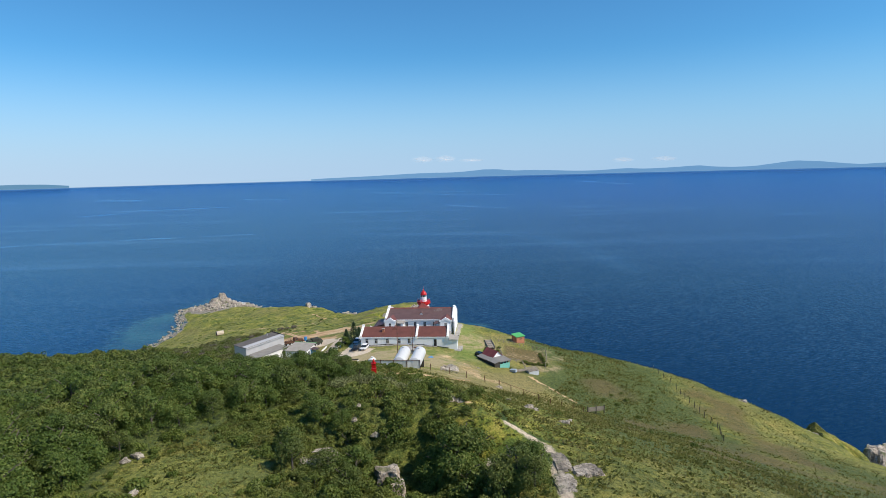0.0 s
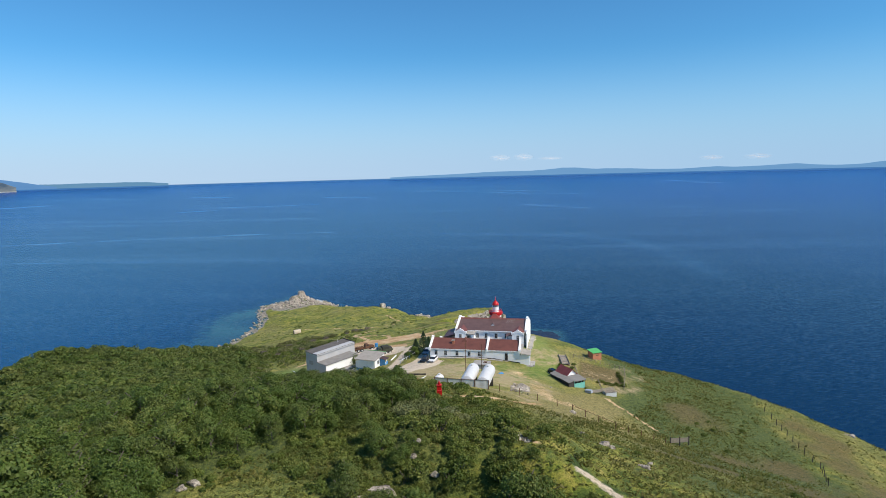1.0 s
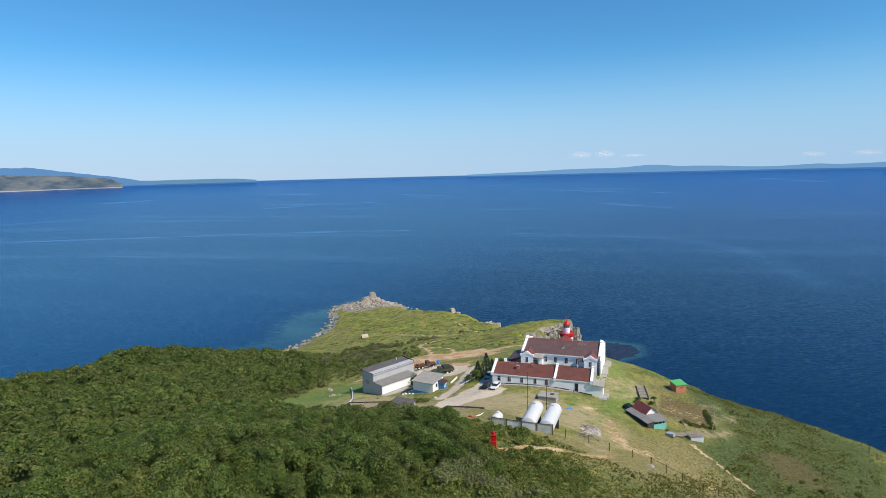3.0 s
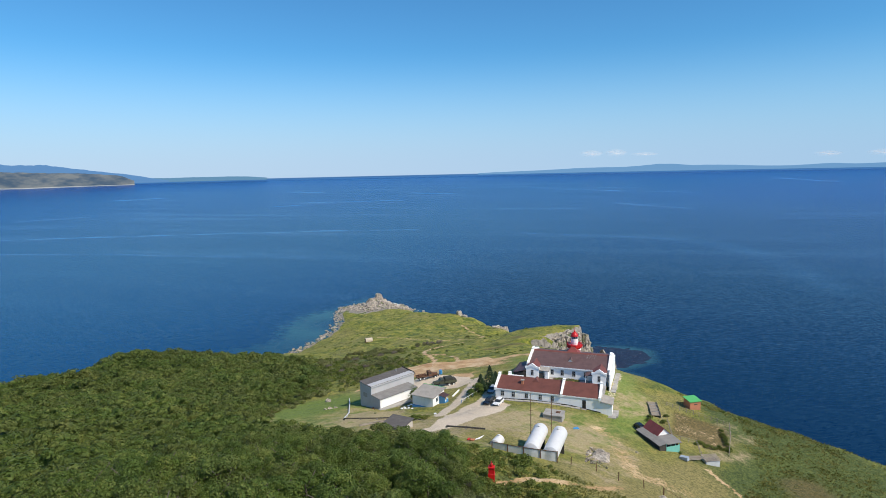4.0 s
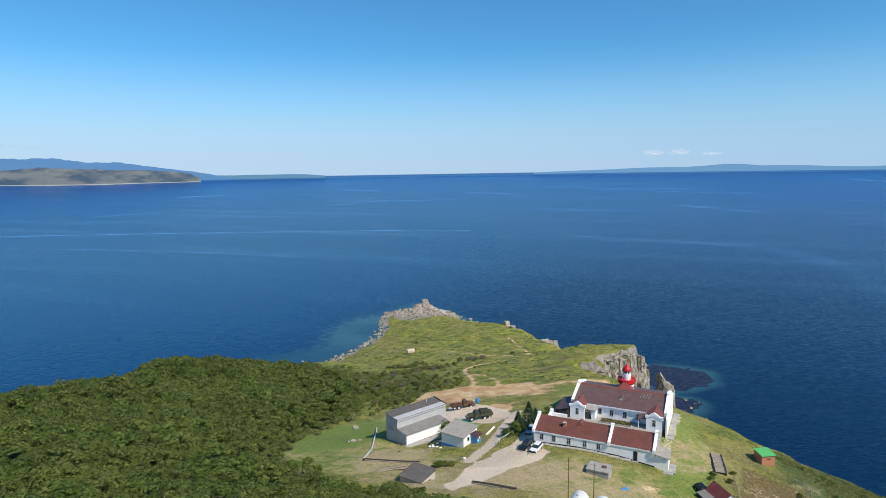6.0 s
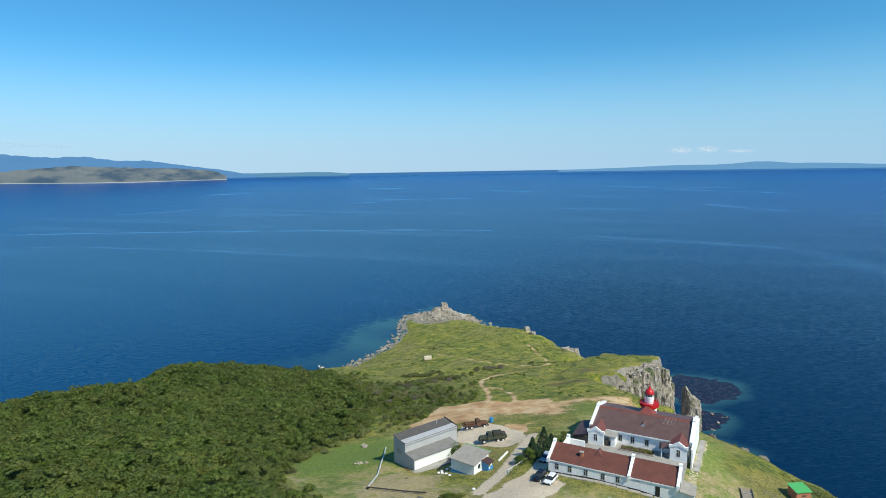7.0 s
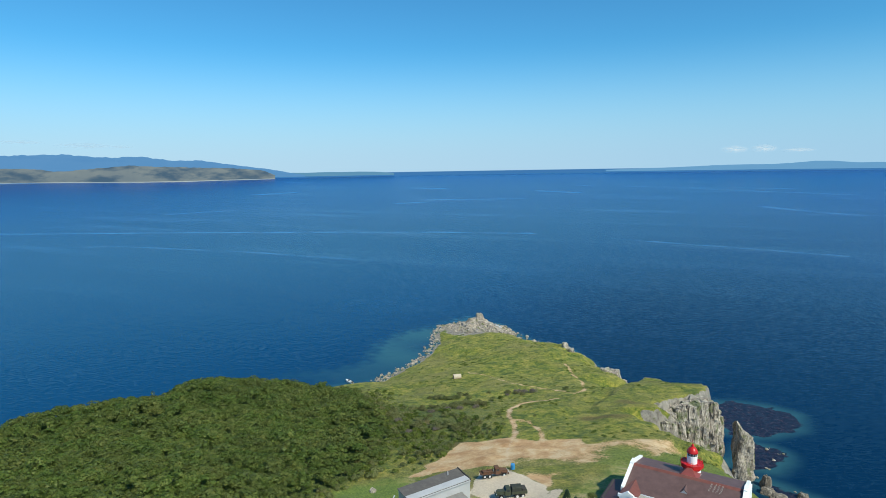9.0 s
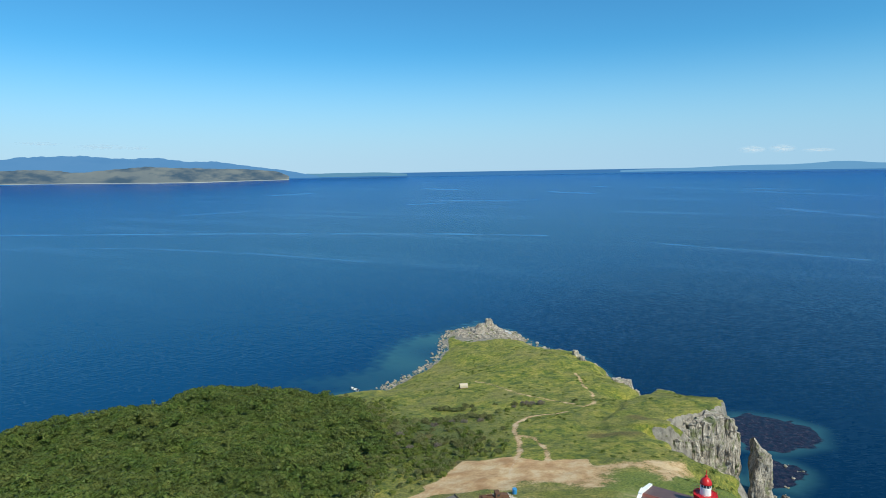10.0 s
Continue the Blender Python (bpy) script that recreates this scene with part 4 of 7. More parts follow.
def front_house():
    h = thing("long_house", STATION, "long white house with a red-brown sheet roof and white parapets", "house")
    deep, eave, ridge, long = 5.2, 3.0, 5.0, 28.0
    wall = Shape()
    wall.along_x(((0, -1.5), (deep, -1.5), (deep, ridge - 0.15), (0, eave - 0.1)), 0, long)
    part("wall", wall, WHITE, h)
    for xa, xb, za, zb in ((-0.05, 10.0, 0.15, 0.75), (10.0, 20.0, 0.75, 0.5), (20.0, 28.05, 0.5, -0.55)):
        part("plinth", Shape().slab([(xa, -0.09, -2.2), (xb, -0.09, -2.2), (xb, 0.3, -2.2), (xa, 0.3, -2.2)], [(xa, -0.09, za), (xb, -0.09, zb), (xb, 0.3, zb), (xa, 0.3, za)]), BLACK, h, "black painted plinth")
    roof = Shape().along_x(((-0.12, eave - 0.12), (deep + 0.1, ridge - 0.1), (deep + 0.1, ridge + 0.02), (-0.12, eave + 0.02)), 0.3, long - 0.4)
    part("roof", roof, ROOF_RED, h, "red-brown sheet metal roof")
    part("eaves_board", Shape().box(0.3, long - 0.5, -0.16, -0.124, eave - 0.3, eave - 0.02), WHITE, h)
    for x in (-0.35, 17.6, long - 0.5):
        p = Shape().along_x(((-0.45, eave - 0.5), (deep + 0.3, ridge - 0.5), (deep + 0.3, ridge + 0.55), (deep - 0.5, ridge + 0.55), (deep - 0.9, ridge + 0.25),
                             (0.2, eave + 0.45), (-0.45, eave + 0.4)), x, x + 0.62)
        w = part("parapet", p, WHITE, h)
        part("coping", Shape().box(x - 0.06, x + 0.68, deep - 0.7, deep + 0.4, ridge + 0.55, ridge + 0.68), WHITE, w)
    c = part("chimney", Shape().box(6.6, 7.3, 2.3, 3.0, 3.4, 4.95), BRICK, h, "short brick chimney")
    part("chimney_cap", Shape().box(6.5, 7.4, 2.2, 3.1, 4.95, 5.08), CONCRETE, c)
    for x in (1.6, 4.6, 8.2, 12.0, 15.2):
        window(h, x, x + 0.75, 0, 1.0, 2.3)
    d = part("door", Shape().box(23.4, 24.3, -0.04, 0.12, -0.1, 2.15), BLACK, h, "dark plank door")
    part("door_handle", Shape().box(23.5, 23.56, -0.1, -0.04, 0.95, 1.1), STEEL, d)
    part("door_step", Shape().box(23.2, 24.5, -0.7, -0.09, -0.6, -0.1), CONCRETE, h)
    # open lean-to at the end
    part("porch_roof", Shape().slab([(28.2, -0.6, 2.35), (31.2, -0.3, 1.75), (31.2, 4.2, 1.9), (28.2, 4.2, 2.6)],
                                    [(28.2, -0.6, 2.5), (31.2, -0.3, 1.9), (31.2, 4.2, 2.05), (28.2, 4.2, 2.75)]), ROOF_SLATE, h, "pale cement sheet porch roof")
    part("porch_wall", Shape().along_x(((0, -1.8), (0.3, -1.8), (0.3, 1.9), (0, 1.9)), 28.0, 30.9).box(30.6, 30.9, 0.3, 4, -2, 1.8), WHITE, h)
    part("porch_step", Shape().box(28.5, 32.0, -1.2, 0.0, -2.2, -1.25).box(30.9, 32.4, 0, 4, -2.4, -1.2), CONCRETE, h)
    return h


def wing(parent, x0, x1, y0, y1, eave, ridge):
    mid = (x0 + x1) / 2
    part("wing_wall", Shape().along_y(((x0, -1), (x0, eave), (mid, ridge - 0.15), (x1, eave), (x1, -1)), y0, y1), WHITE, parent)
    gable = Shape().along_y(((x0 - 0.25, eave - 0.35), (x0 - 0.25, eave + 0.35), (x0 + 0.5, eave + 0.38), (x0 + 0.9, ridge - 0.2), (mid, ridge + 0.45), (x1 - 0.9, ridge - 0.2),
                             (x1 - 0.5, eave + 0.38), (x1 + 0.25, eave + 0.35), (x1 + 0.25, eave - 0.35), (mid, ridge - 0.4)), y0 - 0.16, y0 + 0.32)
    part("gable_parapet", gable, WHITE, parent)
    for side, a, b in ((-1, x0 - 0.1, mid), (1, mid, x1 + 0.1)):
        za, zb = (eave, ridge) if side < 0 else (ridge, eave)
        part("wing_roof", Shape().slab([(a, y0 + 0.33, za - 0.05), (b, y0 + 0.33, zb - 0.05), (b, y1 + 4.5, zb - 0.05), (a, y1 + 4.5, za - 0.05)],
                                       [(a, y0 + 0.33, za + 0.09), (b, y0 + 0.33, zb + 0.09), (b, y1 + 4.5, zb + 0.09), (a, y1 + 4.5, za + 0.09)]), ROOF_RIDGE, parent, "red-brown sheet roof")
    window(parent, mid - 0.35, mid + 0.35, y0, 1.2, 2.8)


def back_house():
    h = thing("winged_house", STATION @ pose(0, 0, 0), "white house with two gabled wings and a brown roof", "house")
    x0, x1, y0, y1, mid, eave, ridge = 4.6, 28.4, 20.8, 37.2, 29.2, 3.5, 5.55
    part("wall", Shape().along_x(((y0, -2), (y1, -2), (y1, eave), (mid, ridge - 0.1), (y0, eave)), x0, x1), WHITE, h)
    part("roof_slope", Shape().along_x(((y0 - 0.4, eave - 0.15), (mid, ridge - 0.02), (mid, ridge + 0.12), (y0 - 0.4, eave)), x0 + 0.2, x1 - 0.2), ROOF_BROWN, h, "faded brown sheet roof")
    part("roof_slope", Shape().along_x(((mid, ridge - 0.02), (y1 + 0.4, eave - 0.15), (y1 + 0.4, eave), (mid, ridge + 0.12)), x0 + 0.2, x1 - 0.2), ROOF_BROWN, h)
    part("ridge_cap", Shape().along_x(((mid - 0.75, ridge - 0.04), (mid + 0.75, ridge - 0.04), (mid, ridge + 0.26)), x0 + 0.2, x1 - 0.2), ROOF_RIDGE, h, "dark red ridge capping")
    part("eaves_board", Shape().box(8.6, 24.2, y0 - 0.47, y0 - 0.405, eave - 0.35, eave - 0.02), WHITE, h)
    for x in (x0 - 0.35, x1 - 0.35):
        p = Shape().along_x(((y0 - 0.2, eave - 0.6), (y1 + 0.2, eave - 0.6), (y1 + 0.2, eave + 0.5), (mid + 1.2, ridge + 0.45), (mid + 1.2, ridge + 0.8), (mid - 1.2, ridge + 0.8),
                             (mid - 1.2, ridge + 0.45), (y0 - 0.2, eave + 0.45)), x, x + 0.7)
        part("parapet", p, WHITE, h)
    part("end_buttress", Shape().along_x(((17.7, -2.5), (37.2, -2.5), (37.2, eave), (mid, ridge), (17.7, eave)), x1 + 0.352, x1 + 0.7), WHITE, h)
    wing(h, 4.7, 8.5, 17.6, 22.0, 3.5, 4.4)
    wing(h, 24.1, 27.9, 17.6, 22.0, 3.5, 4.4)
    for x in (11.6, 14.6, 18.0, 21.4):
        window(h, x, x + 0.8, y0, 0.9, 2.4)
    # entrance porch beside the first wing, verandah beside the other
    part("porch_wall", Shape().box(10.2, 11.2, 18.2, 20.75, -1, 2.7), WHITE, h)
    part("porch_roof", Shape().slab([(8.6, 17.9, 2.75), (11.5, 17.9, 2.6), (11.5, 20.4, 3.0), (8.6, 20.4, 3.2)], [(8.6, 17.9, 2.9), (11.5, 17.9, 2.75), (11.5, 20.4, 3.15), (8.6, 20.4, 3.35)]), ROOF_SLATE, h, "pale cement porch roof")
    part("porch_door", Shape().box(8.75, 9.6, 18.15, 18.25, -0.3, 1.95), DARKWOOD, h)
    part("verandah_post", Shape().box(22.1, 22.3, 17.9, 18.1, -1, 2.5), WHITE, h)
    part("verandah_roof", Shape().slab([(22.0, 17.6, 2.45), (24.0, 17.6, 2.75), (24.0, 20.4, 2.95), (22.0, 20.4, 2.65)], [(22.0, 17.6, 2.57), (24.0, 17.6, 2.87), (24.0, 20.4, 3.07), (22.0, 20.4, 2.77)]), ROOF_BROWN, h)
    # roof dormer and ladders
    dormer = part("dormer", Shape().slab([(15.8, 23.9, 4.05), (18.0, 23.9, 4.05), (17.0, 27.0, 4.95)], [(16.88, 23.9, 5.25), (16.98, 23.9, 5.25), (16.95, 27.0, 5.1)]), ROOF_BROWN, h)
    part("dormer_front", Shape().along_y(((16.2, 4.35), (16.93, 5.1), (17.6, 4.35)), 23.84, 23.897), GREYWASH, dormer, "pale boarded dormer front")
    for x in (21.8, 22.6, 23.3, 24.0):
        part("roof_ladder", Shape().rod((x - 0.4, 26.2, 4.98), (x, 28.9, 5.66), 0.025).rod((x - 0.22, 26.2, 4.98), (x + 0.18, 28.9, 5.66), 0.025), CONCRETE, h)
    # pyramid roof that leads up to the tower
    part("tower_skirt_roof", Shape().slab([(14.6, 28.6, 5.2), (19.0, 28.6, 5.2), (19.0, 33, 5.2), (14.6, 33, 5.2)], [(16.4, 30.9, 7.0), (17.2, 30.9, 7.0), (17.2, 31.4, 7.0), (16.4, 31.4, 7.0)]), ROOF_CRIMSON, h, "dark red pyramid roof")
    return h


def tower():
    t = thing("lighthouse", STATION @ pose(16.9, 33.2, 0), "squat white lighthouse with a red gallery and red lantern dome", "lighthouse")
    part("tower_wall", Shape().turned(((2.15, -3), (2.0, 6.6)), 24), WHITE, t, smooth=False)
    part("gallery", Shape().turned(((2.02, 5.9), (2.42, 6.35), (2.5, 6.5), (2.5, 7.35), (2.38, 7.35), (2.3, 7.22)), 10), RED, t, "red gallery with a solid parapet")
    post = Shape().rod((0, 0, 7.1), (0, 0, 8.0), 0.035, 5).mesh("railing_post", RED)
    for k in range(14):
        o = new("railing_post", post)
        o.parent, o.location = t, (2.28 * math.cos(k * math.pi / 7), 2.28 * math.sin(k * math.pi / 7), 0)
    ring = Shape()
    for k in range(14):
        a, b = k * math.pi / 7, (k + 1) * math.pi / 7
        ring.rod((2.28 * math.cos(a), 2.28 * math.sin(a), 8.0), (2.28 * math.cos(b), 2.28 * math.sin(b), 8.0), 0.035, 5)
    part("railing_bar", ring, RED, t)
    part("lantern_base", Shape().turned(((1.12, 7.2), (1.12, 9.0)), 20), WHITE, t)
    part("lantern_glazing", Shape().turned(((1.02, 9.0), (1.02, 9.75)), 20), LAMP_GLASS, t, "dark lantern glass")
    for k in range(10):
        a = k * math.pi / 5
        part("glazing_bar", Shape().rod((1.05 * math.cos(a), 1.05 * math.sin(a), 9.0), (1.05 * math.cos(a), 1.05 * math.sin(a), 9.75), 0.05, 5), WHITE, t)
    part("dome", Shape().turned(((1.24, 9.7), (1.22, 9.85), (1.05, 10.35), (0.72, 10.8), (0.34, 11.05), (0.22, 11.1), (0.32, 11.35), (0.2, 11.6)), 20), RED, t, "red lantern dome", smooth=True)
    part("finial", Shape().rod((0, 0, 11.5), (0, 0, 12.7), 0.05), RED, t)
    return t


def yard_between():
    """The paved court between the two houses, its wall, shed and flower bed."""
    single("court_paving", Shape().slab([(1.0, 5.3, -0.6), (28.0, 5.3, -0.6), (28.0, 20.7, -0.6), (1.0, 20.7, -0.6)], [(1.0, 5.3, 0.06), (28.0, 5.3, 0.02), (28.0, 20.7, 0.1), (1.0, 20.7, 0.1)]), CONCRETE, STATION,
           "worn pale concrete paving of the inner court", "paving", kind="structure")
    w = thing("court_wall", STATION, "low whitewashed wall closing the inner court", "wall")
    part("wall_length", Shape().box(0.2, 0.6, 5.6, 15.2, -0.6, 1.9), WHITE, w)
    part("wall_length", Shape().box(0.6, 4.55, 14.8, 15.2, -0.6, 1.7), WHITE, w)
    part("coping", Shape().box(0.1, 0.7, 5.55, 15.3, 1.9, 2.05), WHITE, w)
    part("gate_pier", Shape().box(0.0, 0.8, 14.6, 15.4, -0.6, 2.6), WHITE, w)
    s = thing("court_shed", STATION @ pose(1.0, 17.2, 0), "low shed with a dark purple-brown sheet roof", "shed")
    part("wall", Shape().box(0, 3.5, 0, 9, -1.5, 2.0), DARKWOOD, s)
    part("roof", Shape().slab([(-0.3, -0.3, 1.7), (3.5, -0.3, 2.7), (3.5, 9.2, 2.7), (-0.3, 9.2, 1.7)], [(-0.3, -0.3, 1.82), (3.5, -0.3, 2.82), (3.5, 9.2, 2.82), (-0.3, 9.2, 1.82)]), make_sheet_roof("plum_roof", (0.07, 0.035, 0.045), 1), s)
    b = thing("flower_bed", STATION @ pose(12.4, 17.2, 0.05), "raised bed with green plants and yellow flowers", "flower bed")
    part("kerb", Shape().box(0, 8.2, 0, 0.2, -0.2, 0.3).box(0, 8.2, 2.6, 2.8, -0.2, 0.3).box(0, 0.2, 0.2, 2.6, -0.2, 0.3).box(8, 8.2, 0.2, 2.6, -0.2, 0.3), CONCRETE, b)
    part("soil", Shape().box(0.2, 8.0, 0.2, 2.6, -0.2, 0.22), plain("garden_soil", (0.1, 0.07, 0.045), 0.95), b)
    r2 = np.random.default_rng(3)
    plants = [(0.6 + 7.2 * r2.random(), 0.5 + 1.9 * r2.random(), 0.35, 0.28 + 0.2 * r2.random()) for k in range(26)]
    for name, mat, count, size in (("plants", SHRUB, 900, 0.09), ("blossoms", plain("yellow_petals", (0.75, 0.5, 0.05), 0.7), 90, 0.07)):
        o = new(name, leaves_mesh(name, leaf_cloud(r2, plants, count, size, 0.8), mat))
        o.parent = b
        o["kind"] = "stuff"
    small = thing("roof_gable", STATION @ pose(10.4, 4.6, 4.2), "small red-brown gable roof over the rear door", "roof")
    part("roof", Shape().slab([(-1.2, -1.2, 0.0), (1.2, -1.2, 0.0), (1.2, 1.3, 0.0), (-1.2, 1.3, 0.0)], [(-0.05, -0.6, 1.1), (0.05, -0.6, 1.1), (0.05, 1.3, 1.1), (-0.05, 1.3, 1.1)]), ROOF_RED, small)


def wall_path(points, wide, label):
    """Flagstones laid end to end along a wall, each following the ground."""
    for (ax, ay), (bx, by) in zip(points[:-1], points[1:]):
        n = round(math.hypot(bx - ax, by - ay) / 2.4)
        for k in range(n):
            u = (k + 0.5) / n
            p = STATION @ Vector((ax + (bx - ax) * u, ay + (by - ay) * u, 0))
            turn = math.degrees(math.atan2(by - ay, bx - ax)) - 3.74
            half = math.hypot(bx - ax, by - ay) / n / 2 - 0.03
            single("flagstone", Shape().slab([(-half, -wide, -0.4), (half, -wide, -0.4), (half, wide, -0.4), (-half, wide, -0.4)], [(-half + 0.03, -wide + 0.03, 0.16), (half - 0.03, -wide + 0.03, 0.16), (half - 0.03, wide - 0.03, 0.16), (-half + 0.03, wide - 0.03, 0.16)]),
                   CONCRETE, pose(p.x, p.y, ground_at(p.x, p.y), 0, 0, turn), label, "paving", "flagstones along the walls")


front_house()
wall_path(((0.5, -0.75), (23.0, -0.75)), 0.5, "pale concrete flagstone along the house front")
wall_path(((30.0, 17.5), (30.0, 38.0)), 0.7, "pale concrete flagstone beside the gable wall")
yard_between()
back_house()
tower()


# ---- scrub, single trees, grass ----
def bush_mesh(rng, wide, tall, count, size, mat, low=0.1):
    blobs = []
    for k in range(9):
        a, d = rng.random() * 6.283, wide * math.sqrt(rng.random()) * 0.65
        r = wide * (0.3 + 0.2 * rng.random())
        blobs.append((d * math.cos(a), d * math.sin(a), max(low, tall * (1 - 0.5 * d / wide) - r), r))
    return leaf_cloud(rng, blobs, count, size, 0.7)


BUSHES = [leaves_mesh("foliage", bush_mesh(rng, 1.0 + 0.35 * rng.random(), 1.3 + 0.6 * rng.random(), 900, 0.09, SHRUB), SHRUB) for k in range(5)]
DEAD = [leaves_mesh("twigs", bush_mesh(rng, 1.2, 1.3, 800, 0.075, TWIG), TWIG) for k in range(2)]
STEMS = Shape()
for k in range(7):
    STEMS.rod((0, 0, -0.3), (0.6 * math.cos(k * 0.9), 0.6 * math.sin(k * 0.9), 0.9), 0.03, 4)
STEMS = STEMS.mesh("stem", BARK)


def shrub(x, y, size, data, label, group="scrub on the slope"):
    ob = thing("shrub", Matrix.LocRotScale((x, y, ground_at(x, y) - 0.1), Euler((0, 0, rng.random() * 6.28)), (size,) * 3), label, "shrub", group)
    for name, d in (("stem", STEMS), ("foliage", data)):
        o = new(name, d)
        o.parent = ob


# single trees on the brow of the hill and by the houses
for x, y, size, k in ((1.0, 71.5, 1.45, 0), (3.6, 73.0, 1.15, 1), (-1.6, 71.8, 1.1, 2), (2.0, 68.0, 1.2, 3), (8.0, 66.3, 1.2, 4), (10.2, 67.8, 0.9, 5), (6.2, 64.8, 1.05, 6), (9.8, 64.0, 0.9, 0),
                      (-12.0, 70.6, 0.95, 1), (-15.2, 69.0, 0.9, 2), (-20.9, 73.5, 0.85, 3), (-12.6, 66.8, 0.8, 4), (-19.5, 68.5, 0.9, 5), (-17.6, 78.5, 0.8, 6), (-14.8, 77.5, 0.6, 3),
                      (-24.5, 91, 0.85, 2), (-20.5, 84, 0.7, 3), (-17, 108, 0.75, 4), (-18.5, 102, 0.8, 5), (-13, 103, 0.55, 6), (-55.5, 191, 1.0, 2), (-36, 186.5, 0.6, 3), (-30.5, 199, 0.7, 4), (-29, 202, 0.6, 5), (-34.6, 188.5, 0.8, 1)):
    plant(x, y, ground_at(x, y) - 0.3, TREE_KINDS[k], rng.random() * 6, size, "broad dark green bush-like tree standing alone", "single trees")

# scrub at the wood's rim, on the brow and on the slopes
cand = np.c_[rng.uniform(-212, 110, 36000), rng.uniform(18, 345, 36000)]
cx, cy = cand[:, 0], cand[:, 1]
rim = edge_distance(cx, cy, WOOD_EDGE)
built = np.maximum.reduce([area(cx, cy, ring, 3) for ring in (ROAD_AREA, TRUCK_YARD, SAND_AREA, LAWN_AREA, SIDE_MEADOW)])
yard = YARD_AREA
built = np.maximum(built, area(cx, cy, yard, 3))
far_scrub = np.maximum(blend(-22, -4, rim), blend(-48, -25, rim) * blend(-0.1, 0.4, ripple(cx, cy, 9, 2))) * blend(215, 235, cy) * blend(300, 265, cy - 45 * blend(-140, -175, cx))
clear = blend(1.25, 0.8, np.hypot((cx + 30) / 9, (cy - 66) / 7.5) + 0.15 * ripple(cx, cy, 3, 2))
brow = np.maximum(blend(-48, -42, cx) * (0.12 * blend(16, 8, cx) + 0.88 * blend(5, -6, cx + 0.1 * (cy - 80))) * blend(120, 108, cy) * (0.75 + 0.5 * ripple(cx, cy, 4, 3)), 0.85 * blend(-4, -10, cx) * blend(100, 112, cy) * blend(134, 131, cy))
slope_scrub = area(cx, cy, RANK_AREA, 4) * blend(-0.2, 0.5, ripple(cx, cy, 6, 4)) * 0.3
rimline = blend(-8, -1, rim) * 4.0
chance = np.maximum.reduce([far_scrub * 2.6, brow * 8.0, slope_scrub, rimline, 0.02 - 0.015 * blend(15, 30, cx)]) * (1 - np.clip(built * 1.3, 0, 1)) * (rim < 2) * (height(cx, cy) > 3)
chance = chance * (1 - 0.93 * clear) * blend(14, 46, cy) * blend(0.8, 2.2, line_distance(cx, cy, HILL_PATH)) * blend(1.0, 2.5, line_distance(cx, cy, FIELD_PATH)) * blend(0.8, 2, line_distance(cx, cy, TOP_TRACK))
chosen = np.nonzero(rng.random(len(cand)) < chance * 0.33)[0]
chosen = chosen[:3900]
first = sorted(chosen, key=lambda i: math.hypot(cand[i, 0] + 4, cand[i, 1] - 72))[:215]
for i in first:
    s = 0.45 + 1.3 * rng.random() ** 2
    shrub(*cand[i], s, BUSHES[rng.integers(5)], "low grey-green scrub bush on the hillside")
rest = [i for i in chosen if i not in set(first)]
bush_sets = [bush_mesh(rng, 1.2, 1.4, 160, 0.2, SHRUB) for k in range(6)] + [bush_mesh(rng, 1.15, 1.3, 320, 0.13, SHRUB) for k in range(6)]
pieces = []
for i in rest:
    q, a, s = bush_sets[rng.integers(6) + (6 if cand[i, 1] < 135 and cand[i, 0] < 30 else 0)], rng.random() * 6.28, (0.45 + 1.05 * rng.random() ** 1.6) * (1 if cand[i, 0] < -60 else 0.85 if cand[i, 0] < -6 else 0.62 if cand[i, 0] < 20 else 0.55)
    c, sn, (x, y) = math.cos(a) * s, math.sin(a) * s, cand[i]
    pieces.append(np.c_[q[:, 0] * c - q[:, 1] * sn + x, q[:, 0] * sn + q[:, 1] * c + y, q[:, 2] * s + ground_at(x, y) - 0.1])
tagged(new("far_scrub", leaves_mesh("far_scrub", np.concatenate([p for k, p in enumerate(pieces) if k % 2 or cand[rest[k], 0] > -60]), SHRUB)), "green scrub between the wood and the meadow", "scrub", kind="stuff")
tagged(new("grey_scrub", leaves_mesh("grey_scrub", np.concatenate([p for k, p in enumerate(pieces) if not (k % 2 or cand[rest[k], 0] > -60)]), GREYSHRUB)), "grey-green scrub between the wood and the meadow", "scrub", kind="stuff")
grey = [leaves_mesh("foliage", bush_mesh(rng, 1.3, 1.5, 700, 0.1, GREYSHRUB), GREYSHRUB) for k in range(3)]
for bx, by, rx, ry, count in ((-9.4, 89.5, 5, 3, 9), (-17, 94, 6, 5, 9), (-16, 104, 4, 8, 8)):
    for k in range(count):
        shrub(bx + rng.normal() * rx * 0.5, by + rng.normal() * ry * 0.5, 0.9 + 0.9 * rng.random(), grey[rng.integers(3)], "grey-green willow bush on the brow of the hill", "willow scrub")
willow_sets, pieces = [bush_mesh(rng, 1.3, 1.5, 420, 0.15, GREYSHRUB) for k in range(4)], []
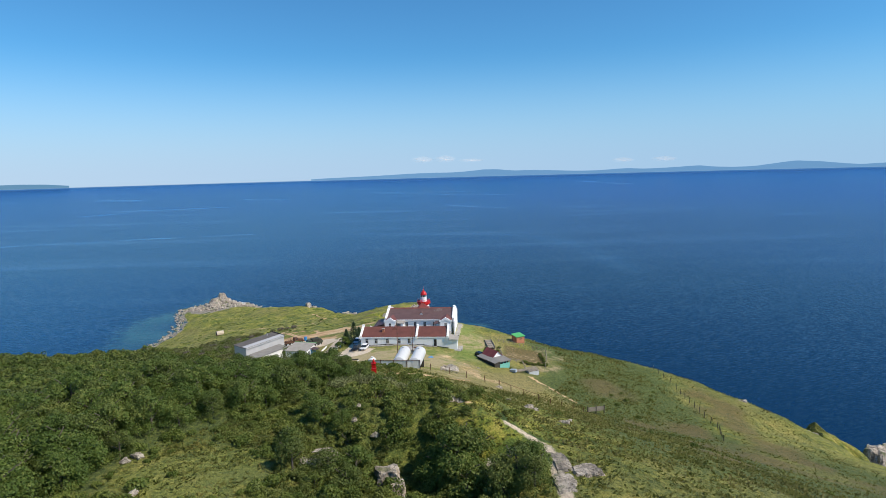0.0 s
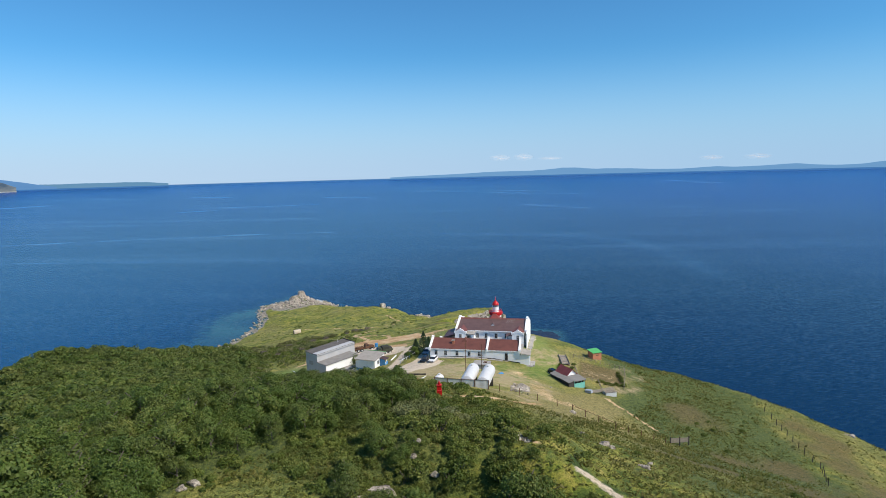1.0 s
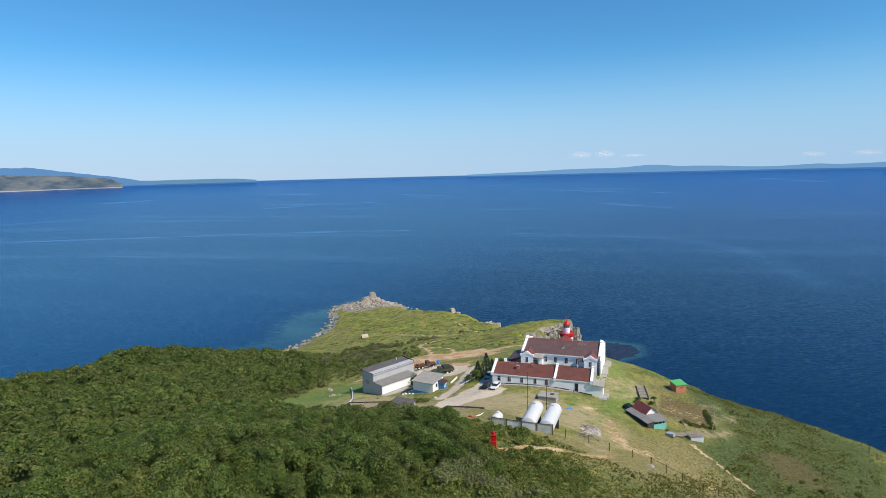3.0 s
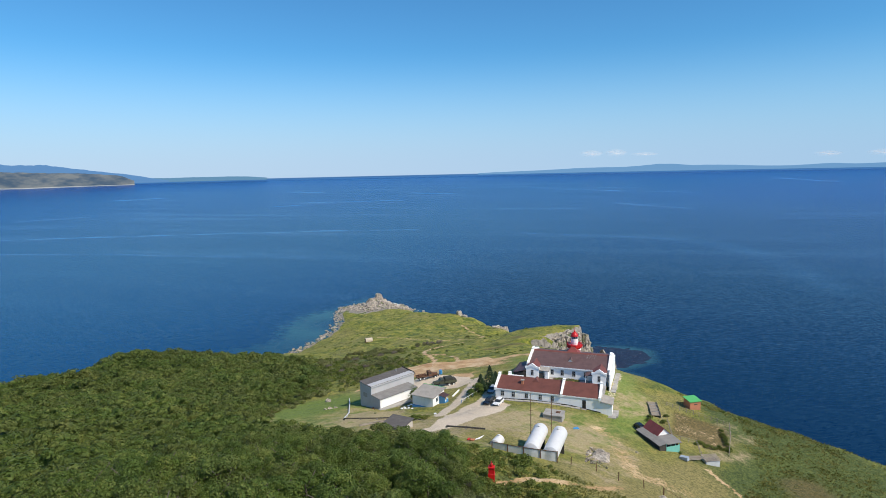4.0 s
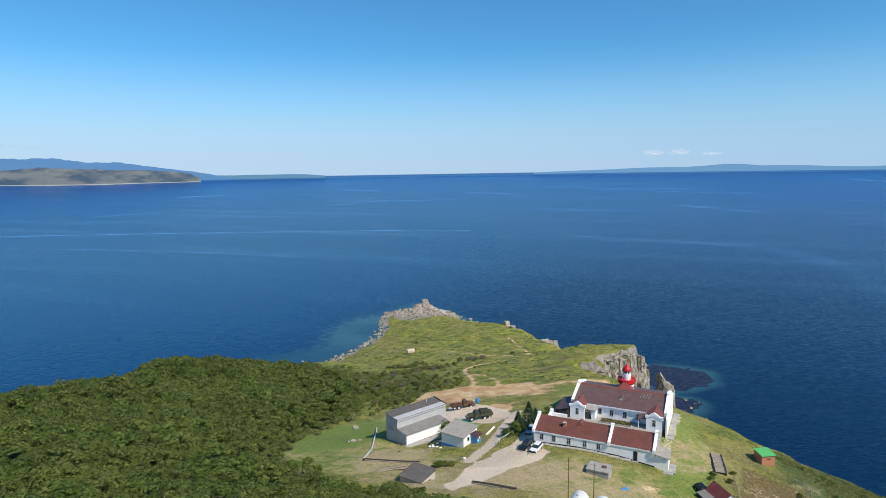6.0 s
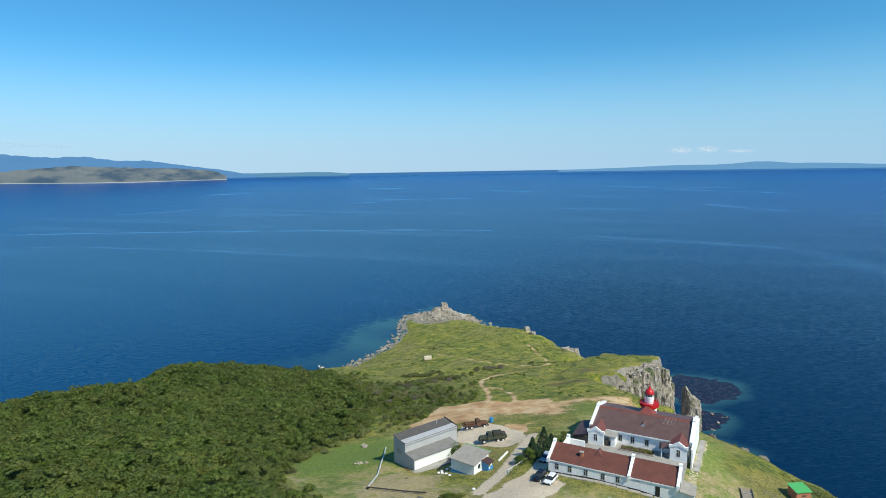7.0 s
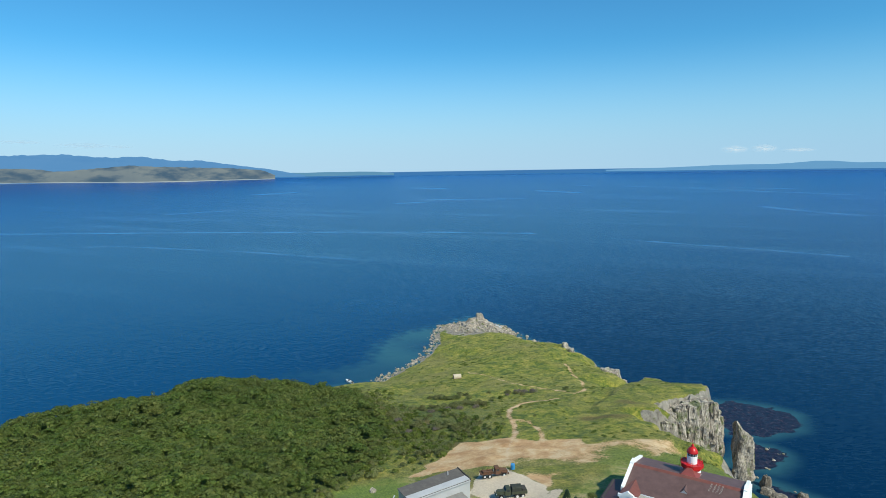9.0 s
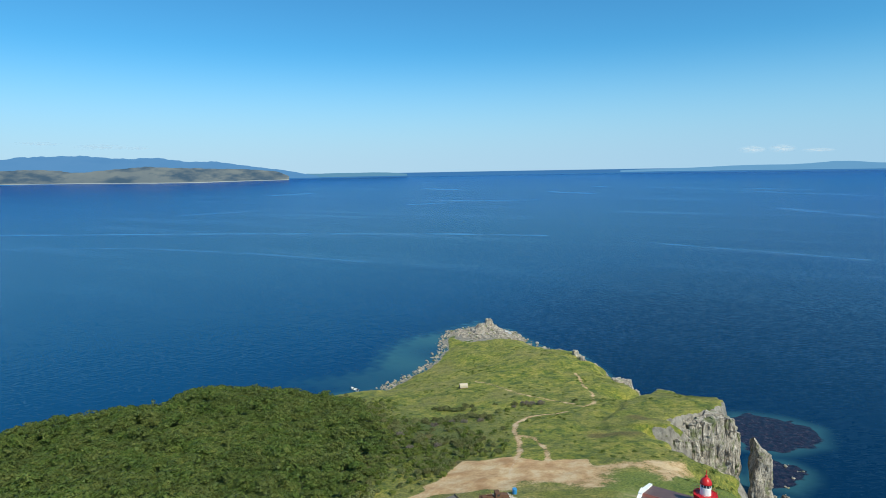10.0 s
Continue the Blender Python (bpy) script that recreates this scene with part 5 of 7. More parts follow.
for bx, by, rx, ry, count in ((-132, 275, 12, 6, 16), (-116, 295, 12, 3, 14), (-104, 261, 9, 4, 14), (-118, 238, 6, 6, 12), (-112, 226, 3, 6, 8), (-125, 290, 8, 3, 7), (-99, 334, 6, 2, 5), (-90, 240, 5, 8, 8), (-126, 318, 14, 5, 18), (-110, 301, 12, 5, 16), (-97, 264, 10, 6, 14)):
    for k in range(count):
        x, y, a, s, q = bx + rng.normal() * rx * 0.5, by + rng.normal() * ry * 0.5, rng.random() * 6.28, 0.9 + 0.9 * rng.random(), willow_sets[rng.integers(4)]
        c, sn = math.cos(a) * s, math.sin(a) * s
        pieces.append(np.c_[q[:, 0] * c - q[:, 1] * sn + x, q[:, 0] * sn + q[:, 1] * c + y, q[:, 2] * s + ground_at(x, y) - 0.1])
tagged(new("willow_scrub", leaves_mesh("willow_scrub", np.concatenate(pieces), GREYSHRUB)), "grey-green willow thickets at the edge of the meadow", "scrub", kind="stuff")
for x, y, s in ((-99, 336, 2.0), (-92, 339, 1.9), (-96, 338, 1.6), (-102, 330, 1.0), (-102, 295, 1.4), (-108, 292, 1.5), (-113, 290, 1.4), (-118, 284, 1.5), (-124, 268, 1.6), (-111, 255, 1.7), (-101, 258, 1.4)):
    shrub(x, y, s, DEAD[rng.integers(2)], "bare grey-brown leafless bush", "leafless bushes")

# low thicket that covers the knoll and the gully's banks
knoll_sets, pieces = [bush_mesh(rng, 1.1, 1.0, 210, 0.115, SHRUB) for k in range(7)], []
kx, ky = rng.uniform(-32, 9, 2600), rng.uniform(56, 114, 2600)
keep = (woods(kx, ky) < 0.4) & (np.hypot((kx + 30) / 9, (ky - 66) / 7.5) > 1.05) & (line_distance(kx, ky, HILL_PATH) > 2.2) & (line_distance(kx, ky, KNOLL_EARTH) > 1.5) & (rng.random(2600) < (0.85 + 0.35 * ripple(kx, ky, 3.2, 7)) * blend(7, -4, kx + 0.08 * (ky - 80)))
for x, y in zip(kx[keep], ky[keep]):
    q, a, s = knoll_sets[rng.integers(7)], rng.random() * 6.28, 0.4 + 0.75 * rng.random() ** 1.5
    c, sn = math.cos(a) * s, math.sin(a) * s
    pieces.append(np.c_[q[:, 0] * c - q[:, 1] * sn + x, q[:, 0] * sn + q[:, 1] * c + y, q[:, 2] * s + ground_at(x, y) - 0.08])
tagged(new("knoll_thicket", leaves_mesh("knoll_thicket", np.concatenate(pieces), SHRUB)), "low green thicket covering the knoll", "scrub", kind="stuff")

# grass tufts
tn = 130000
tx, ty = rng.uniform(-46, 105, tn), rng.uniform(26, 215, tn)
keep = (woods(tx, ty) < 0.3) & (np.maximum.reduce([area(tx, ty, ring, 1.5) for ring in (ROAD_AREA, LAWN_AREA, yard)]) < 0.3) & (line_distance(tx, ty, HILL_PATH) > 1.3) & (line_distance(tx, ty, TOP_TRACK) > 1)
keep &= (rng.random(tn) > 0.75 * blend(52, 66, tx)) & (rng.random(tn) > 0.9 * brown_at(tx, ty)) & (rng.random(tn) < (0.5 + 0.25 * ripple(tx, ty, 4, 7)) * blend(20, 50, ty)) & (height(tx, ty) > 3)
tx, ty = tx[keep], ty[keep]
tz = height(tx, ty)
n = len(tx)
quads = []
for k in range(3):
    a = rng.random(n) * 6.28
    w, h = 0.08 + 0.14 * rng.random(n), 0.1 + 0.24 * rng.random(n) ** 1.5
    dx, dy, lx, ly = np.cos(a) * w, np.sin(a) * w, rng.normal(size=n) * 0.34, rng.normal(size=n) * 0.34
    quads.append(np.stack([np.c_[tx - dx, ty - dy, tz - 0.1], np.c_[tx + dx, ty + dy, tz - 0.1], np.c_[tx + dx * 0.5 + lx, ty + dy * 0.5 + ly, tz + h], np.c_[tx - dx * 0.5 + lx, ty - dy * 0.5 + ly, tz + h * 0.8]], 1).reshape(-1, 3))
tagged(new("grass", leaves_mesh("grass", np.concatenate(quads), BLADE, 4)), "rough tufts of green and straw-coloured grass", "grass", kind="stuff")


# low clumps that mottle the meadow of the headland
hn = 5200
hx, hy = rng.uniform(-190, 0, hn), rng.uniform(245, 480, hn)
keep = (edge_distance(hx, hy, COAST) > 9) & (area(hx, hy, SAND_AREA, 2) < 0.1) & (line_distance(hx, hy, FIELD_PATH) > 2) & (rng.random(hn) < 0.3 + 0.6 * ripple(hx, hy, 12, 5)) & (woods(hx, hy) < 0.3)
hummock = [bush_mesh(rng, 1.0, 0.5, 110, 0.16, SHRUB, 0.0) for k in range(5)]
pieces = []
for x, y in zip(hx[keep], hy[keep]):
    q, a, s = hummock[rng.integers(5)], rng.random() * 6.28, 0.5 + 0.9 * rng.random() ** 2
    c, sn = math.cos(a) * s, math.sin(a) * s
    pieces.append(np.c_[q[:, 0] * c - q[:, 1] * sn + x, q[:, 0] * sn + q[:, 1] * c + y, q[:, 2] * s * 0.8 + ground_at(x, y) - 0.12])
tagged(new("meadow_herbs", leaves_mesh("meadow_herbs", np.concatenate(pieces), SHRUB)), "low leafy clumps scattered over the meadow", "herbs", kind="stuff")


# firs by the long house
def fir(x, y, tall):
    t = thing("fir_tree", stand(x, y, rng.random() * 360, 0.1), "dark conical fir beside the long house", "tree", "firs")
    part("trunk", Shape().turned(((0.16, -0.4), (0.12, tall * 0.4), (0.03, tall * 0.97)), 7), BARK, t)
    v = []
    for k in range(1300):
        z = tall * (0.06 + 0.94 * rng.random() ** 1.3)
        r = (tall - z) * 0.44 * (0.55 + 0.5 * rng.random()) + 0.05
        a = rng.random() * 6.28
        c = np.array((r * math.cos(a), r * math.sin(a), z - r * 0.3))
        o = np.array((math.cos(a), math.sin(a), -0.45)) * 0.36
        s = np.array((-math.sin(a), math.cos(a), 0)) * 0.14
        v += [c - o * 0.6, c + s, c + o, c - s]
    crown = new("crown", leaves_mesh("crown", np.array(v), NEEDLE, 4))
    crown.parent = t


fir(-32.3, 194.2, 6.8)
fir(-34.3, 191.0, 5.2)
fir(-31.0, 196.5, 4.2)


# ---- rock ----
def rock_mesh(seed, level=2, rough=0.38, stretch=(1, 1, 0.8)):
    bm = bmesh.new()
    bmesh.ops.create_icosphere(bm, subdivisions=level, radius=1)
    for v in bm.verts:
        p = v.co * 1.3 + Vector((seed * 7.1, seed * 3.3, seed))
        k = 1 + rough * noise.noise(p) + rough * 0.5 * noise.noise(p * 2.6)
        v.co = Vector((v.co.x * stretch[0], v.co.y * stretch[1], v.co.z * stretch[2])) * k
    m = bpy.data.meshes.new("boulder")
    bm.to_mesh(m)
    bm.free()
    m.materials.append(STONE)
    return m


ROCKS = [rock_mesh(k, 2, 0.5, (1, 0.8 + 0.08 * k, 0.62 + 0.05 * (k % 3))) for k in range(6)]


def boulder(x, y, size, label="weathered pale grey boulder", group="boulders of the shore", z=None):
    ob = new("boulder", ROCKS[rng.integers(6)])
    zz = max(ground_at(x, y), -0.5) if z is None else z
    ob.matrix_world = Matrix.LocRotScale((x, y, zz + size * 0.12), Euler((rng.normal() * 0.3, rng.normal() * 0.3, rng.random() * 6.28)), (size, size, size * (0.7 + 0.5 * rng.random())))
    tagged(ob, label, "boulder", group)


def crag(name, x, y, foot, wide, deep, tall, turn, seed, label, lean=(0, 0), taper=0.5, peak=0.0, group="", n=44, rows=26, power=2.6, mat=None, blocky=1.0, dome=0.0):
    """A fissured rock mass: upright joints, stepped ledges, uneven top. peak slants the top towards -x of the rock."""
    s = Shape()
    for j in range(rows + 1):
        v = j / rows
        for i in range(n):
            a = 2 * math.pi * i / n
            c, sn = math.cos(a), math.sin(a)
            r = 1 / (abs(c) ** power + abs(sn) ** power) ** (1 / power)
            top = tall * (1 - peak * (0.5 + 0.5 * c) ** 0.6) * (1 + min(0.16, 1.6 / tall) * noise.noise(Vector((c * 1.7, sn * 1.7, seed))))
            z = v * top
            p = Vector((c * wide * r, sn * deep * r, z * 0.55)) / min(wide, deep) + Vector((seed * 5.3, 0, seed))
            k = r * (1 - taper * v ** 1.7) * (0.95 + 0.3 * noise.noise(p * 0.9) + blocky * 0.12 * noise.cell(p * 1.5) + blocky * 0.07 * noise.cell(p * 3.3 + Vector((0.3, 0.7, 0.1))) + 0.07 * noise.noise(p * 5))
            k *= math.sqrt(1 - dome * v * v)
            s.v.append((c * wide * k + lean[0] * v * v, sn * deep * k + lean[1] * v * v, z))
    for j in range(rows):
        for i in range(n):
            k, l = j * n + i, j * n + (i + 1) % n
            s.f.append((k, l, l + n, k + n))
    base = rows * n
    s.v.append((sum(p[0] for p in s.v[base:]) / n, sum(p[1] for p in s.v[base:base + n]) / n, (max(p[2] for p in s.v[base:base + n]) * 0.97 if not peak and name != "cliff" else sum(p[2] for p in s.v[base:base + n]) / n)))
    for i in range(n):
        s.f.append((base + i, base + (i + 1) % n, base + n))
    ob = new(name, s.mesh(name, mat or STONE))
    ob.matrix_world = pose(x, y, foot, 0, 0, turn)
    return tagged(ob, label, "rock", group)


# the cliff beyond the lighthouse and the stack in the sea
for k, (x, y, foot, w, d, h, turn) in enumerate(((-30.5, 311.5, 12, 3.0, 4.0, 23, 20), (-27.5, 316, 8, 3.6, 4.2, 28.5, 35), (-24, 320.5, 6, 4, 4.4, 31.5, 35), (-20, 324.5, 2, 4.2, 4.6, 36.5, 30), (-17, 328.5, -1, 4.2, 4.6, 40.0, 35),
                                                 (-13.6, 333, -2, 3.6, 5, 39, 50), (-13, 339, -2, 3.2, 5, 33, 75), (-20.5, 319, 0, 3.4, 2.6, 24, 30), (-14.5, 325, -1, 3.4, 3, 20, 40), (-33, 301, 29, 2.6, 2.2, 11, 10), (-29.5, 300.5, 27, 2.6, 2.2, 12.6, 30), (-26.5, 301, 25, 2.6, 2.2, 13.6, 10), (-24, 303, 22, 2.6, 2.4, 16, 40), (-22, 307, 17, 3, 3, 20, 20), (-12, 345, -2, 4, 5, 28, 60))):
    crag("cliff", x, y, foot, w, d, h, turn, k + 1, "sheer grey fissured rock face with grass on top", taper=0.22, group="rocks of the cliff", n=64, rows=44, mat=CLIFF)
crag("sea_rock", 0.2, 346.5, -2, 4.7, 3.6, 28.5, 32, 21, "tall pale rock blade standing in the sea", lean=(-0.3, 0), taper=0.2, peak=0.3, n=60, rows=40, power=3.2, blocky=0.4)
# knolls along the edge
for k, (x, y, foot, w, d, h) in enumerate(((-70, 417, 2, 5, 5, 12.5), (-74, 412, 8, 4, 4, 8.5), (-66, 419, -1, 4, 5, 9), (-113, 461, 6, 3.6, 3, 7.5), (-107, 455, 4, 3.4, 3.4, 8), (-102, 451, 2, 3.4, 3, 8),
                                           (93.5, 181.5, 33, 2.6, 2, 5.6), (96.5, 178, 32, 2.2, 1.6, 4.6), (-60, 430, -1, 2.5, 2, 4))):
    crag("crag", x, y, foot, w, d, h, k * 40, k + 31, "pale rock outcrop on the grassy cliff edge", taper=0.35, group="outcrops", n=30, rows=14)
# off the slope: a long grassy rock and bare ones beyond it
crag("rock_islet", 143.0, 213.0, -2, 15.0, 8.0, 16.5, -42, 53, "dark rock islet with a grassy crown", taper=0.12, peak=0.34, group="rock islets", n=72, rows=30, mat=GROUND, dome=0.8, blocky=0.5, power=2.2)
crag("rock_islet", 136.0, 215.5, -2, 5.0, 4.5, 13.6, 10, 55, "dark broken rock beside the grassy islet", taper=0.3, group="rock islets", n=44, rows=22, mat=CLIFF)
for k, (x, y, w, d, h) in enumerate(((161, 213, 6, 5, 7.6), (170, 216, 6, 5, 6.8))):
    crag("rock_islet", x, y, -2, w, d, h, 30 + 50 * k, k + 57, "bare dark rock standing in the sea", taper=0.3, group="rock islets", n=44, rows=22, mat=CLIFF)
# the rocky point
for k, (x, y, foot, w, d, h) in enumerate(((-202, 513.5, 2, 3.4, 3.2, 10.8), (-207, 511, 1, 4.5, 4, 8), (-198, 512, 1, 5, 4, 7.2), (-192, 510, 0, 5, 4, 6.5), (-212, 508, 0, 5, 4, 5), (-186, 507, 0, 5, 4, 5.5), (-180, 503, 0, 4, 4, 4.5),
                                           (-204, 505, 1, 6, 4, 5.5), (-194, 503, 1, 6, 4, 4.6), (-218, 502, 0, 4, 4, 3.4))):
    crag("point_rock", x, y, foot, w * 1.35, d * 1.3, h, k * 33, k + 61, "blocky pale grey rocks heaped at the point", taper=0.4, group="rocks of the point", n=30, rows=14)


def rubble(name, places, label, mat=STONE):
    """Many small stones in one mesh."""
    co, faces = [], []
    for x, y, z, size in places:
        m = ROCKS[rng.integers(6)]
        t = Matrix.LocRotScale((x, y, z), Euler((rng.normal() * 0.4, rng.normal() * 0.4, rng.random() * 6.28)), (size, size, size * (0.7 + 0.5 * rng.random())))
        k = len(co)
        co += [tuple(t @ v.co) for v in m.vertices]
        faces += [tuple(i + k for i in f.vertices) for f in m.polygons]
    m = bpy.data.meshes.new(name)
    m.from_pydata(co, [], faces)
    m.materials.append(mat)
    return tagged(new(name, m), label, "rubble", kind="stuff")


heap = []
for k in range(420):
    a, d = rng.random() * 6.28, math.sqrt(rng.random())
    x, y = -198 + 30 * d * math.cos(a), 505 + 20 * d * math.sin(a)
    heap.append((x, y, max(ground_at(x, y), 0) + 0.2, 0.4 + 1.5 * rng.random() ** 2.5))
for k in range(220):
    i = 8 + rng.integers(8)
    (ax, ay), (bx, by), u = COAST[i], COAST[i + 1], rng.random()
    heap.append((ax + (bx - ax) * u + rng.normal() * 2, ay + (by - ay) * u + rng.normal() * 2, 0.2, 0.5 + 1.4 * rng.random() ** 2))
rubble("shore_rubble", heap, "blocky grey rubble heaped along the far shore")
wet = []
for k in range(420):
    i = 1 + rng.integers(6)
    (ax, ay), (bx, by), u = COAST[i], COAST[i + 1], rng.random()
    wet.append((ax + (bx - ax) * u + rng.normal() * 2.4 - 1.5, ay + (by - ay) * u + rng.normal() * 2.4, 0.1, 0.3 + 1.0 * rng.random() ** 2))
for ring in REEFS[1:]:
    for k in range(14):
        (ax, ay), u = ring[rng.integers(len(ring))], 0.55 * rng.random()
        wet.append((ax + (8 - ax) * u, ay + (365 - ay) * u * 0.3, 0.0, 0.3 + 0.6 * rng.random()))
rubble("wet_stones", wet, "dark wet stones along the waterline", CLIFF)
# the boulder beach of the bay
beach_line = COAST[1:8]
for k in range(150):
    i = rng.integers(len(beach_line) - 1)
    (ax, ay), (bx, by), u = beach_line[i], beach_line[i + 1], rng.random()
    boulder(ax + (bx - ax) * u + rng.normal() * 2.2 + 1.5, ay + (by - ay) * u + rng.normal() * 2, 0.22 + 0.5 * rng.random() ** 2, "grey boulder on the shore of the bay", z=0.1)
LEDGE = make_stone("rust_brown_rock", 0.62, -0.5)
for k, (x, y, w, d, h) in enumerate(((9.1, 342.5, 2.2, 1.8, 5.6), (10, 337, 3.4, 2.4, 3.2), (14, 335, 4.2, 2.6, 2.6), (18.5, 333.5, 3.4, 2.2, 2.2), (22.5, 339.5, 2.6, 1.9, 2.8), (29.5, 335.4, 2.6, 2.0, 2.4), (20, 324, 3.4, 2.4, 2.2), (27, 316, 3.2, 2.2, 2.0), (34, 309, 2.8, 2.2, 1.9))):
    crag("shore_ledge", x, y, -0.9, w, d, h, -35 + 20 * (k % 3), k + 111, "rust-brown wet rock ledge at the foot of the slope", taper=0.45, group="wet ledges", n=30, rows=12, mat=LEDGE)
# bare rock on the brow of the hill
for k, (x, y, w, d, h, turn) in enumerate(((-8.0, 70.6, 1.6, 1.4, 2.7, 8), (-6.8, 69.2, 1.2, 1.0, 2.2, 20), (-16.4, 72.8, 1.7, 1.2, 1.9, 30), (-17.8, 70.6, 1.7, 1.2, 1.6, 10), (5.0, 70.4, 1.2, 0.9, 2.5, 40), (14.0, 69.4, 1.2, 3.2, 0.98, 6), (16.4, 67.4, 1.9, 1.5, 1.2, 10),
                                           (13.4, 64.0, 1.4, 3.2, 1.0, 0), (-5.6, 67.4, 1.1, 0.9, 1.7, 50))):
    crag("outcrop", x, y, ground_at(x, y) - 0.8, w, d, h, turn, k + 81, "pale granite outcrop among bushes on the hilltop", taper=0.16, group="hilltop rocks", n=36, rows=16, power=4.0)
for x, y, s in ((-12.9, 79.4, 0.6), (-13.2, 77.8, 0.5), (-7.9, 82.4, 0.7), (-7.4, 80.6, 0.5), (-10.2, 76.4, 0.6), (0.4, 83.6, 0.8), (1.6, 82.8, 0.7), (-0.6, 84.4, 0.5), (2.4, 84.6, 0.4), (18.7, 90.1, 0.7), (18, 91.2, 0.4), (-39.5, 70, 0.8), (-40.2, 68.5, 0.6), (-35, 60.5, 0.6), (11, 106, 0.5), (14, 100, 0.8), (15, 99, 0.6), (20, 94, 0.4), (-7, 107, 0.5), (12, 137, 0.7), (8, 160, 0.4)):
    boulder(x, y, s, "pale lichen-grey stone lying in the grass", "stones in the grass")


# ---- the yard: garage, small house, trucks ----
def garage():
    g = thing("garage", pose(-69.4, 184.0, 53.9, 0, 0, -29.0), "tall grey rendered garage with a white lean-to", "garage")
    tall, low = 6.4, 3.2
    part("wall", Shape().box(0, 5.3, 0, 16.7, -2, tall - 0.2), GREYWASH, g, "grey streaked rendered wall")
    part("roof", Shape().slab([(-0.2, -0.2, tall), (5.5, -0.2, tall - 0.55), (5.5, 16.6, tall - 0.55), (-0.2, 16.6, tall)], [(-0.2, -0.2, tall + 0.14), (5.5, -0.2, tall - 0.41), (5.5, 16.6, tall - 0.41), (-0.2, 16.6, tall + 0.14)]), ROOF_GREY, g, "flat tarred felt roof")
    part("end_parapet", Shape().along_y(((-0.2, tall - 1), (-0.2, tall + 0.42), (5.5, tall - 0.12), (5.5, tall - 1)), 16.62, 16.84), DARKWOOD, g, "dark tarred parapet")
    part("eaves_board", Shape().box(5.5, 5.62, -0.2, 16.6, tall - 0.75, tall - 0.42), GREYWASH, g)
    part("lean_to_wall", Shape().box(5.3, 9.3, 0.1, 14.0, -2, low - 0.05), WHITE, g, "whitewashed lean-to wall")
    part("lean_to_roof", Shape().slab([(5.3, -0.1, low + 0.35), (9.6, -0.1, low - 0.05), (9.6, 14.2, low - 0.05), (5.3, 14.2, low + 0.35)], [(5.3, -0.1, low + 0.47), (9.6, -0.1, low + 0.07), (9.6, 14.2, low + 0.07), (5.3, 14.2, low + 0.47)]), ROOF_FELT, g, "grey felt lean-to roof")
    part("front_facing", Shape().along_y(((5.3, -2), (5.3, low + 0.32), (9.32, low - 0.08), (9.32, -2)), 0.02, 0.096), GREYWASH, g, "grey streaked rendered wall")
    part("plinth", Shape().box(9.3, 9.36, 0.1, 11.5, -2, 0.55), CONCRETE, g)
    # solid black panel; the darkness inside the doorway is its colour
    part("door", Shape().box(9.26, 9.37, 11.6, 12.9, 0.2, 2.4), BLACK, g, "dark open doorway")
    part("apron", Shape().slab([(9.3, -0.8, -1.2), (11.2, -0.8, -1.2), (11.0, 14.5, -1.2), (9.3, 14.5, -1.2)], [(9.3, -0.8, 0.62), (11.2, -0.8, 0.62), (11.0, 14.5, 0.0), (9.3, 14.5, 0.0)]), CONCRETE, g)
    part("wall_patch", Shape().box(1.5, 3.4, -0.03, 0.0, 2.3, 3.6), CONCRETE, g)
    part("vent", Shape().rod((1.2, 13, tall), (1.2, 13, tall + 0.9), 0.1), STEEL, g)
    for k, (x, y, s) in enumerate(((8.6, -0.8, 0.5), (7.6, -0.9, 0.45), (6.4, -0.7, 0.4), (8.0, -1.5, 0.4))):
        single("scrap_drum", Shape().turned(((s, 0), (s, s * 1.4), (s * 0.9, s * 1.45)), 12), RUST, pose(-69.4, 184.0, 53.7, 0, 0, -29.0) @ pose(x, y, 0, 0, 80, k * 30), "rusty drum lying by the garage wall", "drum", "scrap by the garage")


